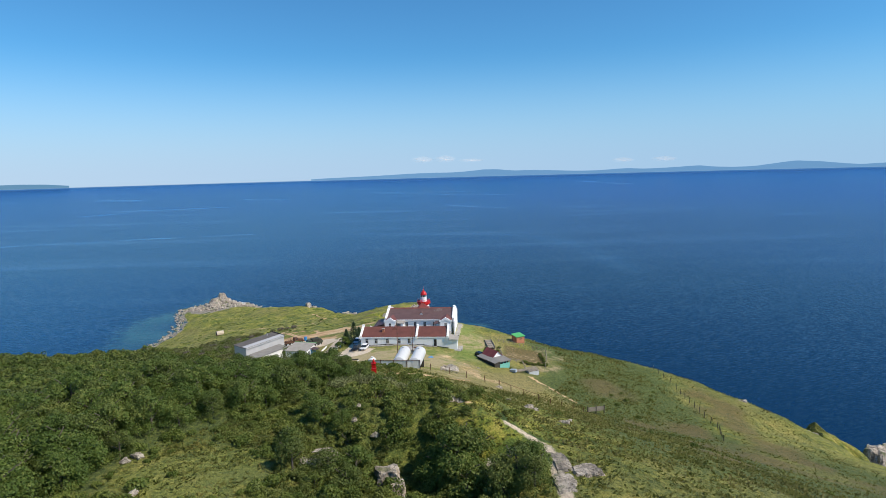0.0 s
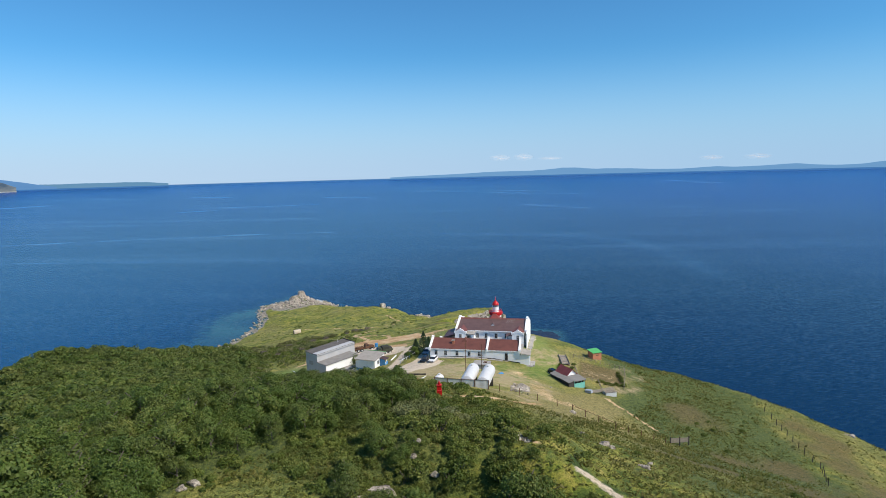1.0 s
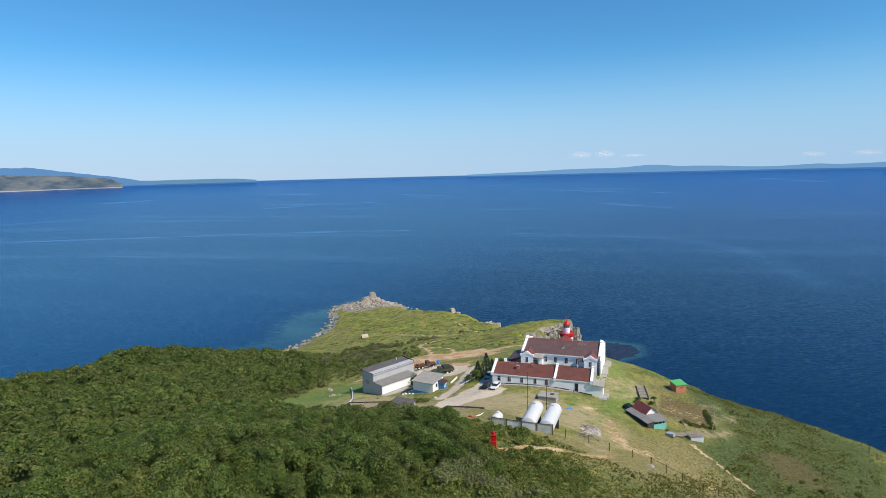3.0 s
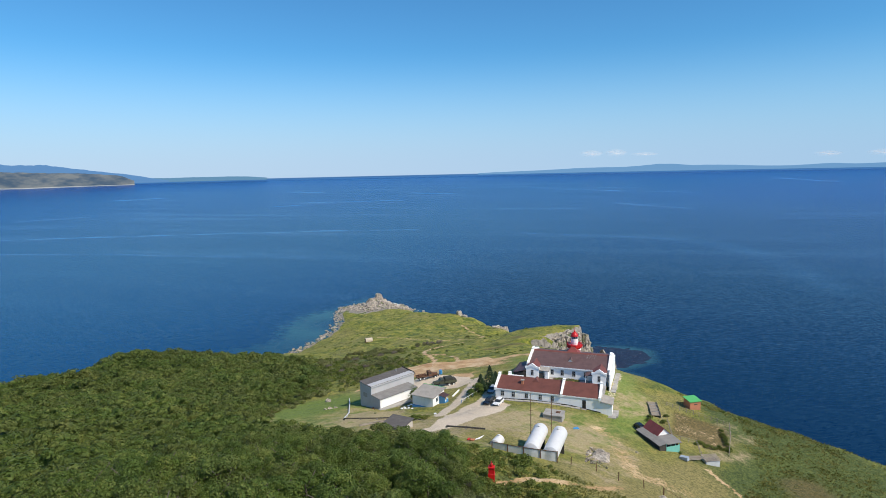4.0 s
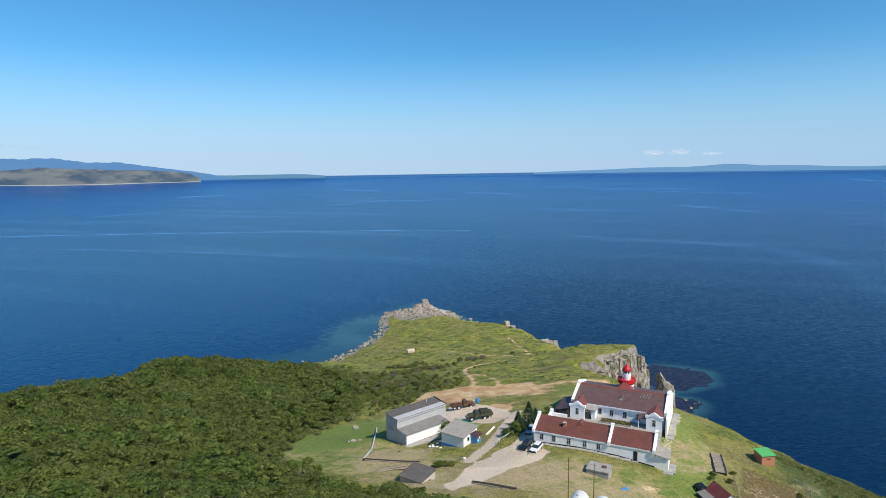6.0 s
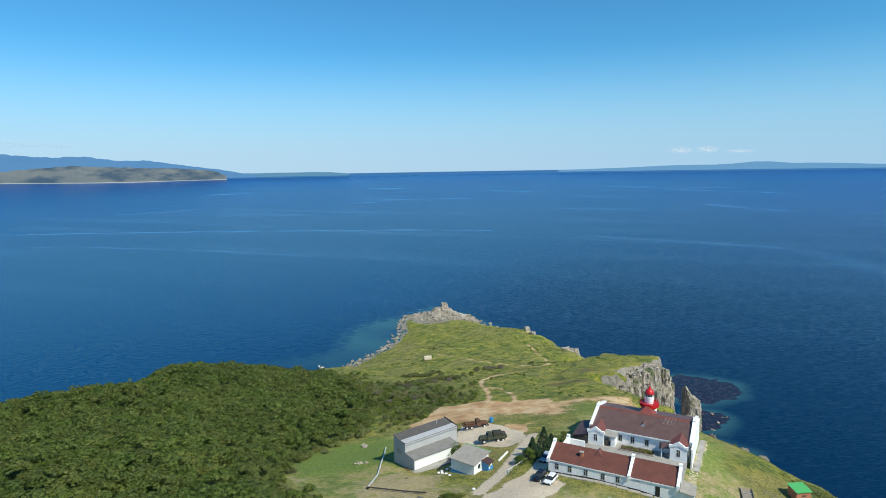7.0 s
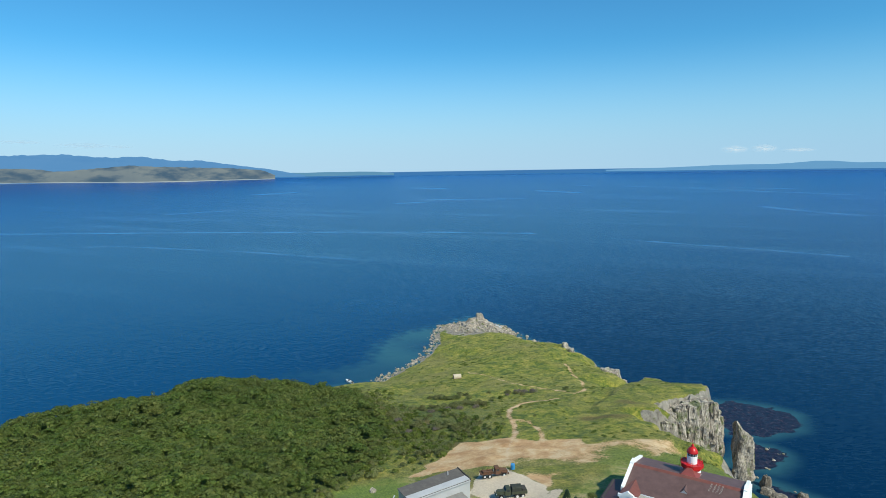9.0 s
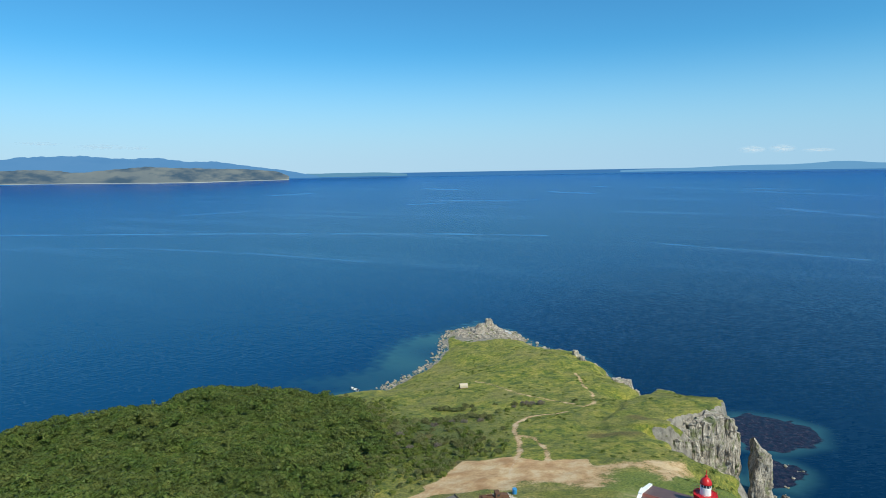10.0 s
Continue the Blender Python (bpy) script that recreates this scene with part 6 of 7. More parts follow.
def small_house():
    h = thing("cottage", pose(-51.8, 180.7, 56.3, 0, 0, -13.0), "small white cottage with a blue plinth and a blue porch", "house")
    w, d = 6.7, 6.4
    part("wall", Shape().along_x(((0, -2), (d, -2), (d, 3.4), (0, 2.75)), 0, w), WHITE, h)
    part("plinth", Shape().box(-0.06, w + 0.06, -0.06, d + 0.06, -2, 0.0), BLUE, h, "blue painted plinth")
    part("roof", Shape().slab([(-0.4, -0.4, 2.75), (w + 0.4, -0.4, 2.75), (w + 0.4, d + 0.4, 3.5), (-0.4, d + 0.4, 3.5)], [(-0.4, -0.4, 2.9), (w + 0.4, -0.4, 2.9), (w + 0.4, d + 0.4, 3.65), (-0.4, d + 0.4, 3.65)]), ROOF_SLATE, h, "weathered cement sheet roof")
    part("roof_edge", Shape().box(-0.45, w + 0.45, d + 0.4, d + 0.55, 3.4, 3.75), GREENROOF, h)
    wn = part("window", Shape().box(w - 0.05, w + 0.03, 1.7, 2.6, 1.1, 2.2), GLASS, h)
    part("window_frame", Shape().box(w, w + 0.06, 1.6, 1.7, 1.0, 2.3).box(w, w + 0.06, 2.6, 2.7, 1.0, 2.3).box(w, w + 0.06, 1.6, 2.7, 2.2, 2.3).box(w, w + 0.06, 1.6, 2.7, 1.0, 1.1), WHITE, wn)
    part("porch_wall", Shape().box(w + 0.06, w + 1.9, 3.4, 3.5, -0.8, 2.3).box(w + 1.8, w + 1.9, 3.5, 5.4, -0.8, 1.3), BLUE, h, "blue boarded porch")
    part("porch_roof", Shape().slab([(w, 3.1, 2.6), (w + 2.2, 3.1, 2.2), (w + 2.2, 5.7, 2.2), (w, 5.7, 2.6)], [(w, 3.1, 2.7), (w + 2.2, 3.1, 2.3), (w + 2.2, 5.7, 2.3), (w, 5.7, 2.7)]), make_sheet_roof("dark_porch_roof", (0.06, 0.035, 0.04), 1), h, "dark porch roof")
    for k, (a, z) in enumerate(((0, 0.9), (0.7, 1.4))):
        part("porch_lattice", Shape().box(w + 1.9, w + 1.95, 3.6 + a, 4.1 + a, z, z + 0.5), WHITE, h)
    part("step", Shape().box(w + 0.3, w + 1.7, 2.3, 3.4, -1, -0.3), BRICK, h)
    single("white_kerb", Shape().box(0, 0.3, 0, 5.6, -0.4, 0.25), WHITE, stand(-42.6, 189.0, -6), "whitewashed kerb stone strip", "kerb", kind="structure")


def wheel(parent, x, y, z, r, w):
    t = part("wheel", Shape(), RUBBER, parent)
    tyre = Shape().turned(((r * 0.6, -w / 2), (r, -w / 2 + 0.03), (r, w / 2 - 0.03), (r * 0.6, w / 2)), 18)
    hub = Shape().turned(((r * 0.55, -w / 2 - 0.01), (r * 0.5, w / 2 + 0.01)), 12)
    t.data = tyre.mesh("tyre", RUBBER)
    t.matrix_parent_inverse = Matrix()
    t.matrix_local = pose(x, y, z, 90, 0, 0)
    part("rim", hub, STEEL, t)
    return t


def army_truck(m, label, body, tarp, stripped=False):
    """A three-axle truck along +x, cab in front."""
    t = thing("army_truck", m, label, "truck", "trucks in the yard")
    part("chassis", Shape().box(-3.8, 3.6, -0.45, 0.45, 0.75, 1.0), RUST if stripped else BLACK, t)
    for x in (2.6, -1.4, -2.8):
        for y in (-1.0, 1.0):
            wheel(t, x, y, 0.6, 0.6, 0.42)
    part("bonnet", Shape().slab([(1.6, -0.75, 1.0), (3.7, -0.7, 1.0), (3.7, 0.7, 1.0), (1.6, 0.75, 1.0)], [(1.6, -0.72, 1.95), (3.6, -0.55, 1.75), (3.6, 0.55, 1.75), (1.6, 0.72, 1.95)]), body, t)
    part("front_bumper", Shape().box(3.75, 3.95, -1.15, 1.15, 0.7, 1.0), body, t)
    for y in (-1.0, 1.0):
        part("mudguard", Shape().along_y(((1.8, 1.15), (2.1, 1.5), (3.1, 1.5), (3.5, 1.1), (3.4, 1.05), (3.05, 1.4), (2.15, 1.4), (1.9, 1.1)), y - 0.3, y + 0.3), body, t)
        part("headlight", Shape().turned(((0.14, 0), (0.14, 0.1)), 10), STEEL, t).matrix_local = pose(3.7, y * 0.85, 1.4, 0, 90, 0)
    cab = part("cab", Shape().along_y(((0.2, 0.9), (0.2, 2.55), (1.3, 2.6), (1.65, 1.95), (1.65, 0.9)), -1.05, 1.05), body, t)
    part("windscreen", Shape().slab([(1.62, -0.9, 2.02), (1.36, -0.9, 2.5), (1.38, -0.9, 2.52), (1.65, -0.9, 2.04)], [(1.62, 0.9, 2.02), (1.36, 0.9, 2.5), (1.38, 0.9, 2.52), (1.65, 0.9, 2.04)]), GLASS, cab)
    part("side_window", Shape().box(0.5, 1.25, -1.07, 1.07, 1.9, 2.4), GLASS, cab)
    if stripped:
        part("load_bed", Shape().box(-3.9, 0.0, -1.15, 1.15, 1.15, 1.3), RUST, t, "bare rusty load bed")
        for k in range(6):
            x = -3.7 + k * 0.72
            part("stake", Shape().box(x, x + 0.08, -1.15, -1.07, 1.3, 2.0 + 0.3 * (k % 2)).box(x, x + 0.08, 1.07, 1.15, 1.3, 1.9), RUST, t)
        part("scrap_load", Shape().box(-3.2, -2.1, -0.8, 0.5, 1.3, 1.8).rod((-3.6, 0.7, 1.45), (-0.4, 0.6, 1.6), 0.15).rod((-2.0, -0.4, 1.5), (-0.3, -0.7, 1.55), 0.2), RUST, t)
    else:
        part("load_bed", Shape().box(-3.9, 0.05, -1.2, 1.2, 1.2, 1.9), body, t)
        part("canvas_cover", Shape().along_x(((-1.15, 1.9), (1.15, 1.9), (1.12, 2.7), (0.7, 2.95), (-0.7, 2.95), (-1.12, 2.7)), -2.6, -0.1), tarp, t, "dark green canvas cover")
        part("rear_crate", Shape().box(-3.7, -2.75, -1.0, 1.0, 1.9, 2.3), DARKWOOD, t)
        part("snorkel", Shape().rod((-0.2, 0.9, 1.9), (-0.9, 0.9, 3.3), 0.09), OLIVE, t)
    return t


def car(m, paint, label):
    c = thing("car", m, label, "car", "parked cars")
    body = Shape().slab([(-2.15, -0.85, 0.35), (2.15, -0.82, 0.35), (2.15, 0.82, 0.35), (-2.15, 0.85, 0.35)], [(-2.2, -0.88, 0.8), (2.2, -0.86, 0.75), (2.2, 0.86, 0.75), (-2.2, 0.88, 0.8)])
    body.slab([(-2.2, -0.88, 0.8), (2.2, -0.86, 0.75), (2.2, 0.86, 0.75), (-2.2, 0.88, 0.8)], [(-2.12, -0.82, 1.05), (2.0, -0.78, 0.92), (2.0, 0.78, 0.92), (-2.12, 0.82, 1.05)])
    part("body", body, paint, c)
    part("cabin", Shape().slab([(-2.0, -0.78, 1.05), (1.0, -0.78, 1.0), (1.0, 0.78, 1.0), (-2.0, 0.78, 1.05)], [(-1.7, -0.62, 1.5), (0.25, -0.62, 1.52), (0.25, 0.62, 1.52), (-1.7, 0.62, 1.5)]), GLASS, c, "dark car windows")
    part("car_roof", Shape().slab([(-1.78, -0.66, 1.49), (0.3, -0.66, 1.5), (0.3, 0.66, 1.5), (-1.78, 0.66, 1.49)], [(-1.6, -0.58, 1.57), (0.1, -0.58, 1.58), (0.1, 0.58, 1.58), (-1.6, 0.58, 1.57)]), paint, c)
    for x in (-1.35, 1.35):
        for y in (-0.78, 0.78):
            wheel(c, x, y, 0.33, 0.33, 0.22)
    for y in (-0.6, 0.6):
        part("headlight", Shape().box(2.12, 2.22, y - 0.18, y + 0.18, 0.68, 0.8), LAMP_GLASS, c)
        part("tail_light", Shape().box(-2.22, -2.14, y - 0.18, y + 0.18, 0.75, 0.95), RED, c)
    part("bumper", Shape().box(2.1, 2.26, -0.85, 0.85, 0.38, 0.6), RUBBER, c)
    return c


garage()
small_house()
army_truck(stand(-49.2, 203.6, 215), "dark green army truck with a canvas-covered bed, parked on gravel", OLIVE, plain("dark_canvas", (0.03, 0.035, 0.028), 0.9))
army_truck(stand(-58.5, 214.5, 38), "rusty stripped army truck with a bare load bed", RUST, None, True)
car(stand(-29.4, 179.0, -100), CAR_BLACK, "black estate car parked on the gravel road")
car(stand(-26.5, 177.6, -100), CAR_WHITE, "white hatchback car parked beside the black one")
car(stand(-30.6, 189.4, -95), CAR_BLUE, "pale blue car in the shade of the long house")
car(stand(9.6, 176.6, -60), CAR_BLACK, "dark blue car parked behind the barn")
single("water_barrel", Shape().turned(((0.55, 0), (0.6, 0.1), (0.6, 1.5), (0.55, 1.6), (0.5, 1.62)), 16), BLUE, stand(-55.6, 221, 0), "blue plastic water barrel on the gravel yard", "barrel", smooth=False)


# ---- tanks, fence, masts, block house ----
def tank(m, r, length, label):
    t = thing("fuel_tank", m, label, "tank", "tanks")
    rings = [(0.02, -0.28), (r * 0.55, -0.22), (r * 0.9, -0.08), (r, 0.0), (r, length), (r * 0.9, length + 0.08), (r * 0.5, length + 0.25), (0.02, length + 0.28)]
    b = part("shell", Shape().turned(rings, 28), SILVER, t)
    b.matrix_local = pose(0, 0, r + 0.45, -90, 0, 0)
    part("hatch", Shape().turned(((0.3, 0), (0.3, 0.25), (0.2, 0.3)), 12), SILVER, t).matrix_local = pose(0, length * 0.82, 2 * r + 0.4)
    for y in (0.15 * length, 0.8 * length):
        part("cradle", Shape().box(-r * 0.8, r * 0.8, y - 0.2, y + 0.2, -1.6, r * 0.75), DARKWOOD, t)
    return t


tank(pose(-12.0, 134.9, 67.1, -1.5, 0, -4), 1.5, 10.0, "large white horizontal fuel tank on cradles")
tank(pose(-8.3, 134.7, 66.9, -1.5, 0, -5), 1.5, 10.2, "large white horizontal fuel tank on cradles")
tank(pose(-19.4, 137.8, 66.6, 0, 0, -12), 1.0, 2.6, "small white tank end showing behind the fence")

fence = thing("sheet_fence", pose(-6.9, 133.6, 68.1), "grey corrugated sheet fence with rusty posts", "fence")
sheet = Shape()
for k in range(30):
    x = k * 0.1
    sheet.slab([(x, 0.0 if k % 2 else 0.04, 0), (x + 0.1, 0.04 if k % 2 else 0.0, 0), (x + 0.1, 0.06 if k % 2 else 0.02, 0), (x, 0.02 if k % 2 else 0.06, 0)],
               [(x, 0.0 if k % 2 else 0.04, 1.9), (x + 0.1, 0.04 if k % 2 else 0.0, 1.9), (x + 0.1, 0.06 if k % 2 else 0.02, 1.9), (x, 0.02 if k % 2 else 0.06, 1.9)])
sheet = sheet.mesh("sheet_panel", STEEL)
post = Shape().box(-0.07, 0.07, -0.07, 0.07, -1.0, 2.1).mesh("fence_post", RUST)
for k in range(5):
    o = new("fence_post", post)
    o.parent, o.matrix_local = fence, pose(-3.1 * k, 0.13 * k * k * 0.5, 0.02 * k, 0, 0, 0)
    if k < 4:
        o = new("sheet_panel", sheet)
        o.parent, o.matrix_local = fence, pose(-3.1 * k - 3.03, 0.13 * (k + 1) ** 2 * 0.5, 0.02 * k + 0.05, 0, 0, math.degrees(-0.13 * (k + 0.5) / 3.1))
        part("fence_rail", Shape().box(-3.05, 0, -0.05, 0.03, 1.9, 1.98), RUST, o).matrix_local = pose(3.03, 0, 0)

for x, y, h in ((-12.6, 139.8, 11.5), (-9.4, 147.2, 10.0)):
    mast = thing("radio_mast", stand(x, y), "thin rust-red steel mast behind the tanks", "mast", "masts")
    part("pole", Shape().turned(((0.09, -0.3), (0.07, h * 0.6), (0.05, h)), 8), RUST, mast)
    part("base", Shape().box(-0.4, 0.4, -0.4, 0.4, -0.4, 0.15), CONCRETE, mast)
    for k in range(3):
        part("cross_bar", Shape().rod((-0.35, 0, h * (0.7 + 0.13 * k)), (0.35, 0, h * (0.7 + 0.13 * k)), 0.025), RUST, mast)

block = thing("block_house", stand(-13.6, 168.4, -6), "weathered concrete block with a flat cracked top", "bunker")
part("wall", Shape().box(0, 4.6, 0, 3.6, -1.2, 0.9), CONCRETE, block)
part("cap", Shape().box(-0.12, 4.72, -0.12, 3.72, 0.9, 1.1), CONCRETE, block)
part("hatch", Shape().box(2.8, 3.8, 1.6, 2.6, 1.1, 1.25), RUST, block)
single("blue_tarpaulin", Shape().slab([(-0.9, -0.5, -0.2), (0.9, -0.4, -0.2), (0.8, 0.6, -0.2), (-0.7, 0.5, -0.2)], [(-0.7, -0.3, 0.25), (0.6, -0.3, 0.15), (0.5, 0.3, 0.22), (-0.5, 0.3, 0.12)]), BLUE, stand(-5.5, 165.5, 20), "crumpled blue tarpaulin on the lawn", "tarpaulin")

# red daymark cabinet on the brow
red = thing("red_beacon", stand(-15.2, 114.6, 8), "narrow red steel beacon frame with a closed red box", "beacon")
part("lower_box", Shape().box(-0.5, 0.5, -0.5, 0.5, 0.0, 1.5), RED, red)
for x in (-0.45, 0.45):
    for y in (-0.45, 0.45):
        part("leg", Shape().rod((x, y, -0.4), (x * 0.75, y * 0.75, 2.6), 0.06), RED, red)
part("platform", Shape().box(-0.5, 0.5, -0.5, 0.5, 2.45, 2.55), RED, red)
part("lantern", Shape().turned(((0.24, 2.55), (0.24, 3.0), (0.1, 3.15), (0.05, 3.4)), 12), RED, red)
part("panel", Shape().box(-0.42, 0.42, -0.4, -0.34, 1.55, 2.4), RED, red)

# ---- barn, green-roofed hut, pens ----
barn = thing("barn", pose(8.6, 174.4, 56.2, 0, 0, -148.0) @ pose(0, 0, 0, 0, 0, 0), "low barn with a crimson gable, grey sheet roofs and turquoise boards", "barn")



def barn_box(x0, x1, y0, y1, z0, z1):
    return Shape().box(-x1, -x0, y0, y1, z0, z1)


part("main_wall", Shape().along_y(((-5.4, -1.5), (-5.4, 2.1), (-3.6, 3.7), (-1.8, 2.1), (-1.8, -1.5)), 0, 5.2), WHITE, barn)
for a, b, za, zb in ((-5.7, -3.6, 1.95, 3.85), (-3.6, -1.5, 3.85, 1.95)):
    part("main_roof", Shape().slab([(a, -0.2, za - 0.1), (b, -0.2, zb - 0.1), (b, 5.45, zb - 0.1), (a, 5.45, za - 0.1)], [(a, -0.2, za), (b, -0.2, zb), (b, 5.45, zb), (a, 5.45, za)]), ROOF_CRIMSON, barn, "crimson sheet roof slope")
# this side lies in shade, which is put into the dark board colour
part("lean_to_wall", barn_box(0.0, 1.8, 0, 8.8, -1.6, 1.6), DARKWOOD, barn, "weathered boards with shade put into their dark colour")
part("lean_to_roof", Shape().slab([(-1.85, -0.3, 2.0), (0.3, -0.3, 1.6), (0.3, 4.3, 1.6), (-1.85, 4.3, 2.0)], [(-1.85, -0.3, 2.1), (0.3, -0.3, 1.7), (0.3, 4.3, 1.7), (-1.85, 4.3, 2.1)]), ROOF_FELT, barn, "grey felt lean-to roof")
part("lean_to_roof", Shape().slab([(-1.85, 4.35, 2.1), (0.3, 4.35, 1.7), (0.3, 9.1, 1.6), (-1.85, 9.1, 2.0)], [(-1.85, 4.35, 2.2), (0.3, 4.35, 1.8), (0.3, 9.1, 1.7), (-1.85, 9.1, 2.1)]), ROOF_FELT, barn)
part("porch_wall", barn_box(1.8, 5.4, 8.7, 8.85, -1.6, 0.95).box(-5.4, -5.25, 5.3, 8.7, -1.6, 0.95), TEAL, barn, "turquoise painted boards")
# black box added for the shade under the porch roof
part("porch_dark", barn_box(1.85, 5.2, 5.3, 8.4, -1.4, 1.3), BLACK, barn)
for x in (1.8, 3.0, 4.2, 5.3):
    part("porch_post", Shape().box(-x - 0.1, -x, 8.7, 8.8, 0.95, 1.75), TEAL, barn)
part("porch_roof", Shape().slab([(-5.7, 5.25, 2.05), (-1.9, 5.25, 2.05), (-1.9, 9.2, 1.7), (-5.7, 9.2, 1.7)], [(-5.7, 5.25, 2.16), (-1.9, 5.25, 2.16), (-1.9, 9.2, 1.81), (-5.7, 9.2, 1.81)]), ROOF_FELT, barn)

hut = thing("green_roofed_hut", stand(24.2, 202.6, 30), "small orange brick hut with a bright green roof", "hut")
part("wall", Shape().along_x(((-1.5, -0.9), (1.4, -0.9), (1.4, 2.75), (-1.5, 2.35)), -1.7, 1.7), BRICK, hut)
part("roof", Shape().slab([(-1.9, -1.75, 2.3), (1.9, -1.75, 2.3), (1.9, 1.65, 2.8), (-1.9, 1.65, 2.8)], [(-1.9, -1.75, 2.43), (1.9, -1.75, 2.43), (1.9, 1.65, 2.93), (-1.9, 1.65, 2.93)]), GREENROOF, hut, "bright green sheet roof")
part("lintel", Shape().box(-0.4, 0.6, -1.56, -1.5, 1.35, 1.6), DARKWOOD, hut)


def picket(line, step, tall, label, group, mat=WOOD, rails=2):
    """A fence along a chain of points: posts and rails."""
    f = thing("field_fence", pose(*line[0], 0), label, "fence", group)
    ox, oy = line[0]
    mesh = Shape().box(-0.06, 0.06, -0.06, 0.06, -0.5, tall).mesh("fence_post", mat)
    last = None
    for (ax, ay), (bx, by) in zip(line[:-1], line[1:]):
        n = max(1, round(math.hypot(bx - ax, by - ay) / step))
        for k in range(n + 1):
            x, y = ax + (bx - ax) * k / n, ay + (by - ay) * k / n
            z = ground_at(x, y)
            if last is not None and k == 0:
                continue
            o = new("fence_post", mesh)
            o.parent, o.matrix_local = f, pose(x - ox, y - oy, z, rng.normal() * 3, rng.normal() * 3, 20)
            if last is not None:
                for r in range(rails):
                    h = tall * (0.9 - 0.42 * r)
                    part("fence_rail", Shape().rod((last[0] - ox, last[1] - oy, last[2] + h), (x - ox, y - oy, z + h), 0.04, 5), mat, f)
            last = (x, y, z)
    return f


picket(((17, 198.5), (24, 197), (32.5, 194), (31.5, 186), (29.5, 176)), 1.6, 1.3, "weathered wooden fence round the kitchen garden", "garden fences")
picket(((16.5, 187), (17, 178), (22.5, 177.5), (22.8, 172)), 1.6, 1.2, "leaning wooden fence inside the kitchen garden", "garden fences")
picket(((-4.5, 135), (0, 137), (4, 136), (8.5, 137.5), (12, 138.5)), 4.2, 1.7, "row of rusty steel posts on the slope", "slope fences", RUST, 0)
picket(((12, 138.5), (17.5, 135.5), (21, 134)), 3.0, 1.7, "rusty steel rail fence on the dry slope", "slope fences", RUST, 1)
picket(((21, 134), (27, 137), (33, 140)), 3.4, 1.4, "row of rusty steel posts on the slope", "slope fences", RUST, 0)
picket(((68, 191), (69, 184), (70, 176), (70, 166), (70, 156), (70, 148), (66, 136)), 3.6, 1.7, "row of old wooden posts across the green slope", "slope fences", DARKWOOD, 0)
board = thing("board_fence", stand(34.4, 141.5, 12), "short grey board gate between dark posts", "gate")
for k in range(3):
    part("gate_post", Shape().box(2.2 * k - 0.1, 2.2 * k + 0.1, -0.1, 0.1, -0.6, 1.6), DARKWOOD, board)
for k in range(2):
    for r in range(4):
        part("board", Shape().box(2.2 * k + 0.12, 2.2 * k + 2.08, -0.05, 0.02, 0.2 + 0.28 * r, 0.45 + 0.28 * r), WOOD, board)

for x, y in ((-45.6, 161.5), (-44.6, 162.6), (-43.4, 162.2), (-44.4, 160.6), (-42.2, 163.2)):
    shrub(x, y, 0.75 + 0.3 * rng.random(), BUSHES[rng.integers(5)], "lush green plants beside the gravel road", "yard plants")
deck = thing("garden_terrace", stand(12.6, 188.5, 4), "weathered plank terrace with low sides", "terrace")
for k in range(20):
    part("plank", Shape().box(0, 2.4, k * 0.46, k * 0.46 + 0.42, 0.25, 0.33), WOOD, deck)
for x in (0, 2.36):
    part("side_board", Shape().box(x, x + 0.06, 0, 9.2, -0.4, 0.7), WOOD, deck)
for k in range(3):
    part("cross_beam", Shape().box(-0.1, 2.5, 2.2 + 2.3 * k, 2.36 + 2.3 * k, 0.33, 0.55), CONCRETE, deck)
# rows of vegetables and a few bushes in the kitchen garden
for k in range(26):
    u = k / 26
    x, y = (30.2 - 0.6 * rng.random(), 178 + 13 * u * 2) if k < 13 else (22.5 + 7.5 * (u - 0.5) * 2, 177.5 + 1.6 * rng.random())
    shrub(x, y, 0.4 + 0.35 * rng.random(), BUSHES[rng.integers(5)], "leafy green vegetable plant in the kitchen garden", "garden plants")
for x, y, size in ((12.0, 186.5, 0.9), (11.5, 184.5, 0.7), (15.6, 186, 0.8), (17, 170.5, 0.8), (16.5, 190.5, 0.7), (18.2, 169.2, 0.6)):
    shrub(x, y, size, BUSHES[rng.integers(5)], "dark green bush beside the barn", "garden bushes")
pen = thing("slat_shed", stand(24.5, 169.5, 20), "low animal pen roofed with pale wooden slats", "pen")
for k in range(9):
    part("roof_slat", Shape().box(-1.8, 1.8, -1.3 + k * 0.3, -1.08 + k * 0.3, 1.15 + k * 0.05, 1.2 + k * 0.05), WOOD, pen)
part("wall", Shape().box(-1.6, 1.6, -1.2, -1.1, -0.6, 1.0).box(-1.6, -1.5, -1.1, 1.2, -0.6, 1.2), STEEL, pen)
# solid black filling in place of the shade inside the pen
part("dark_inside", Shape().box(-1.45, 1.5, -1.05, 1.1, -0.6, 0.9), BLACK, pen)
for k in range(7):
    single("pallet_board", Shape().box(-1.6, 1.6, -0.08, 0.08, 0.3 + 0.0 * k, 0.45), WOOD, stand(20.6 + 0.35 * (k % 3), 167.4 + 0.32 * k, 16 + 6 * (k % 2)) @ pose(0, 0, 0.14 * (k % 3)), "grey board stacked beside the pen", "board", "stacked boards")
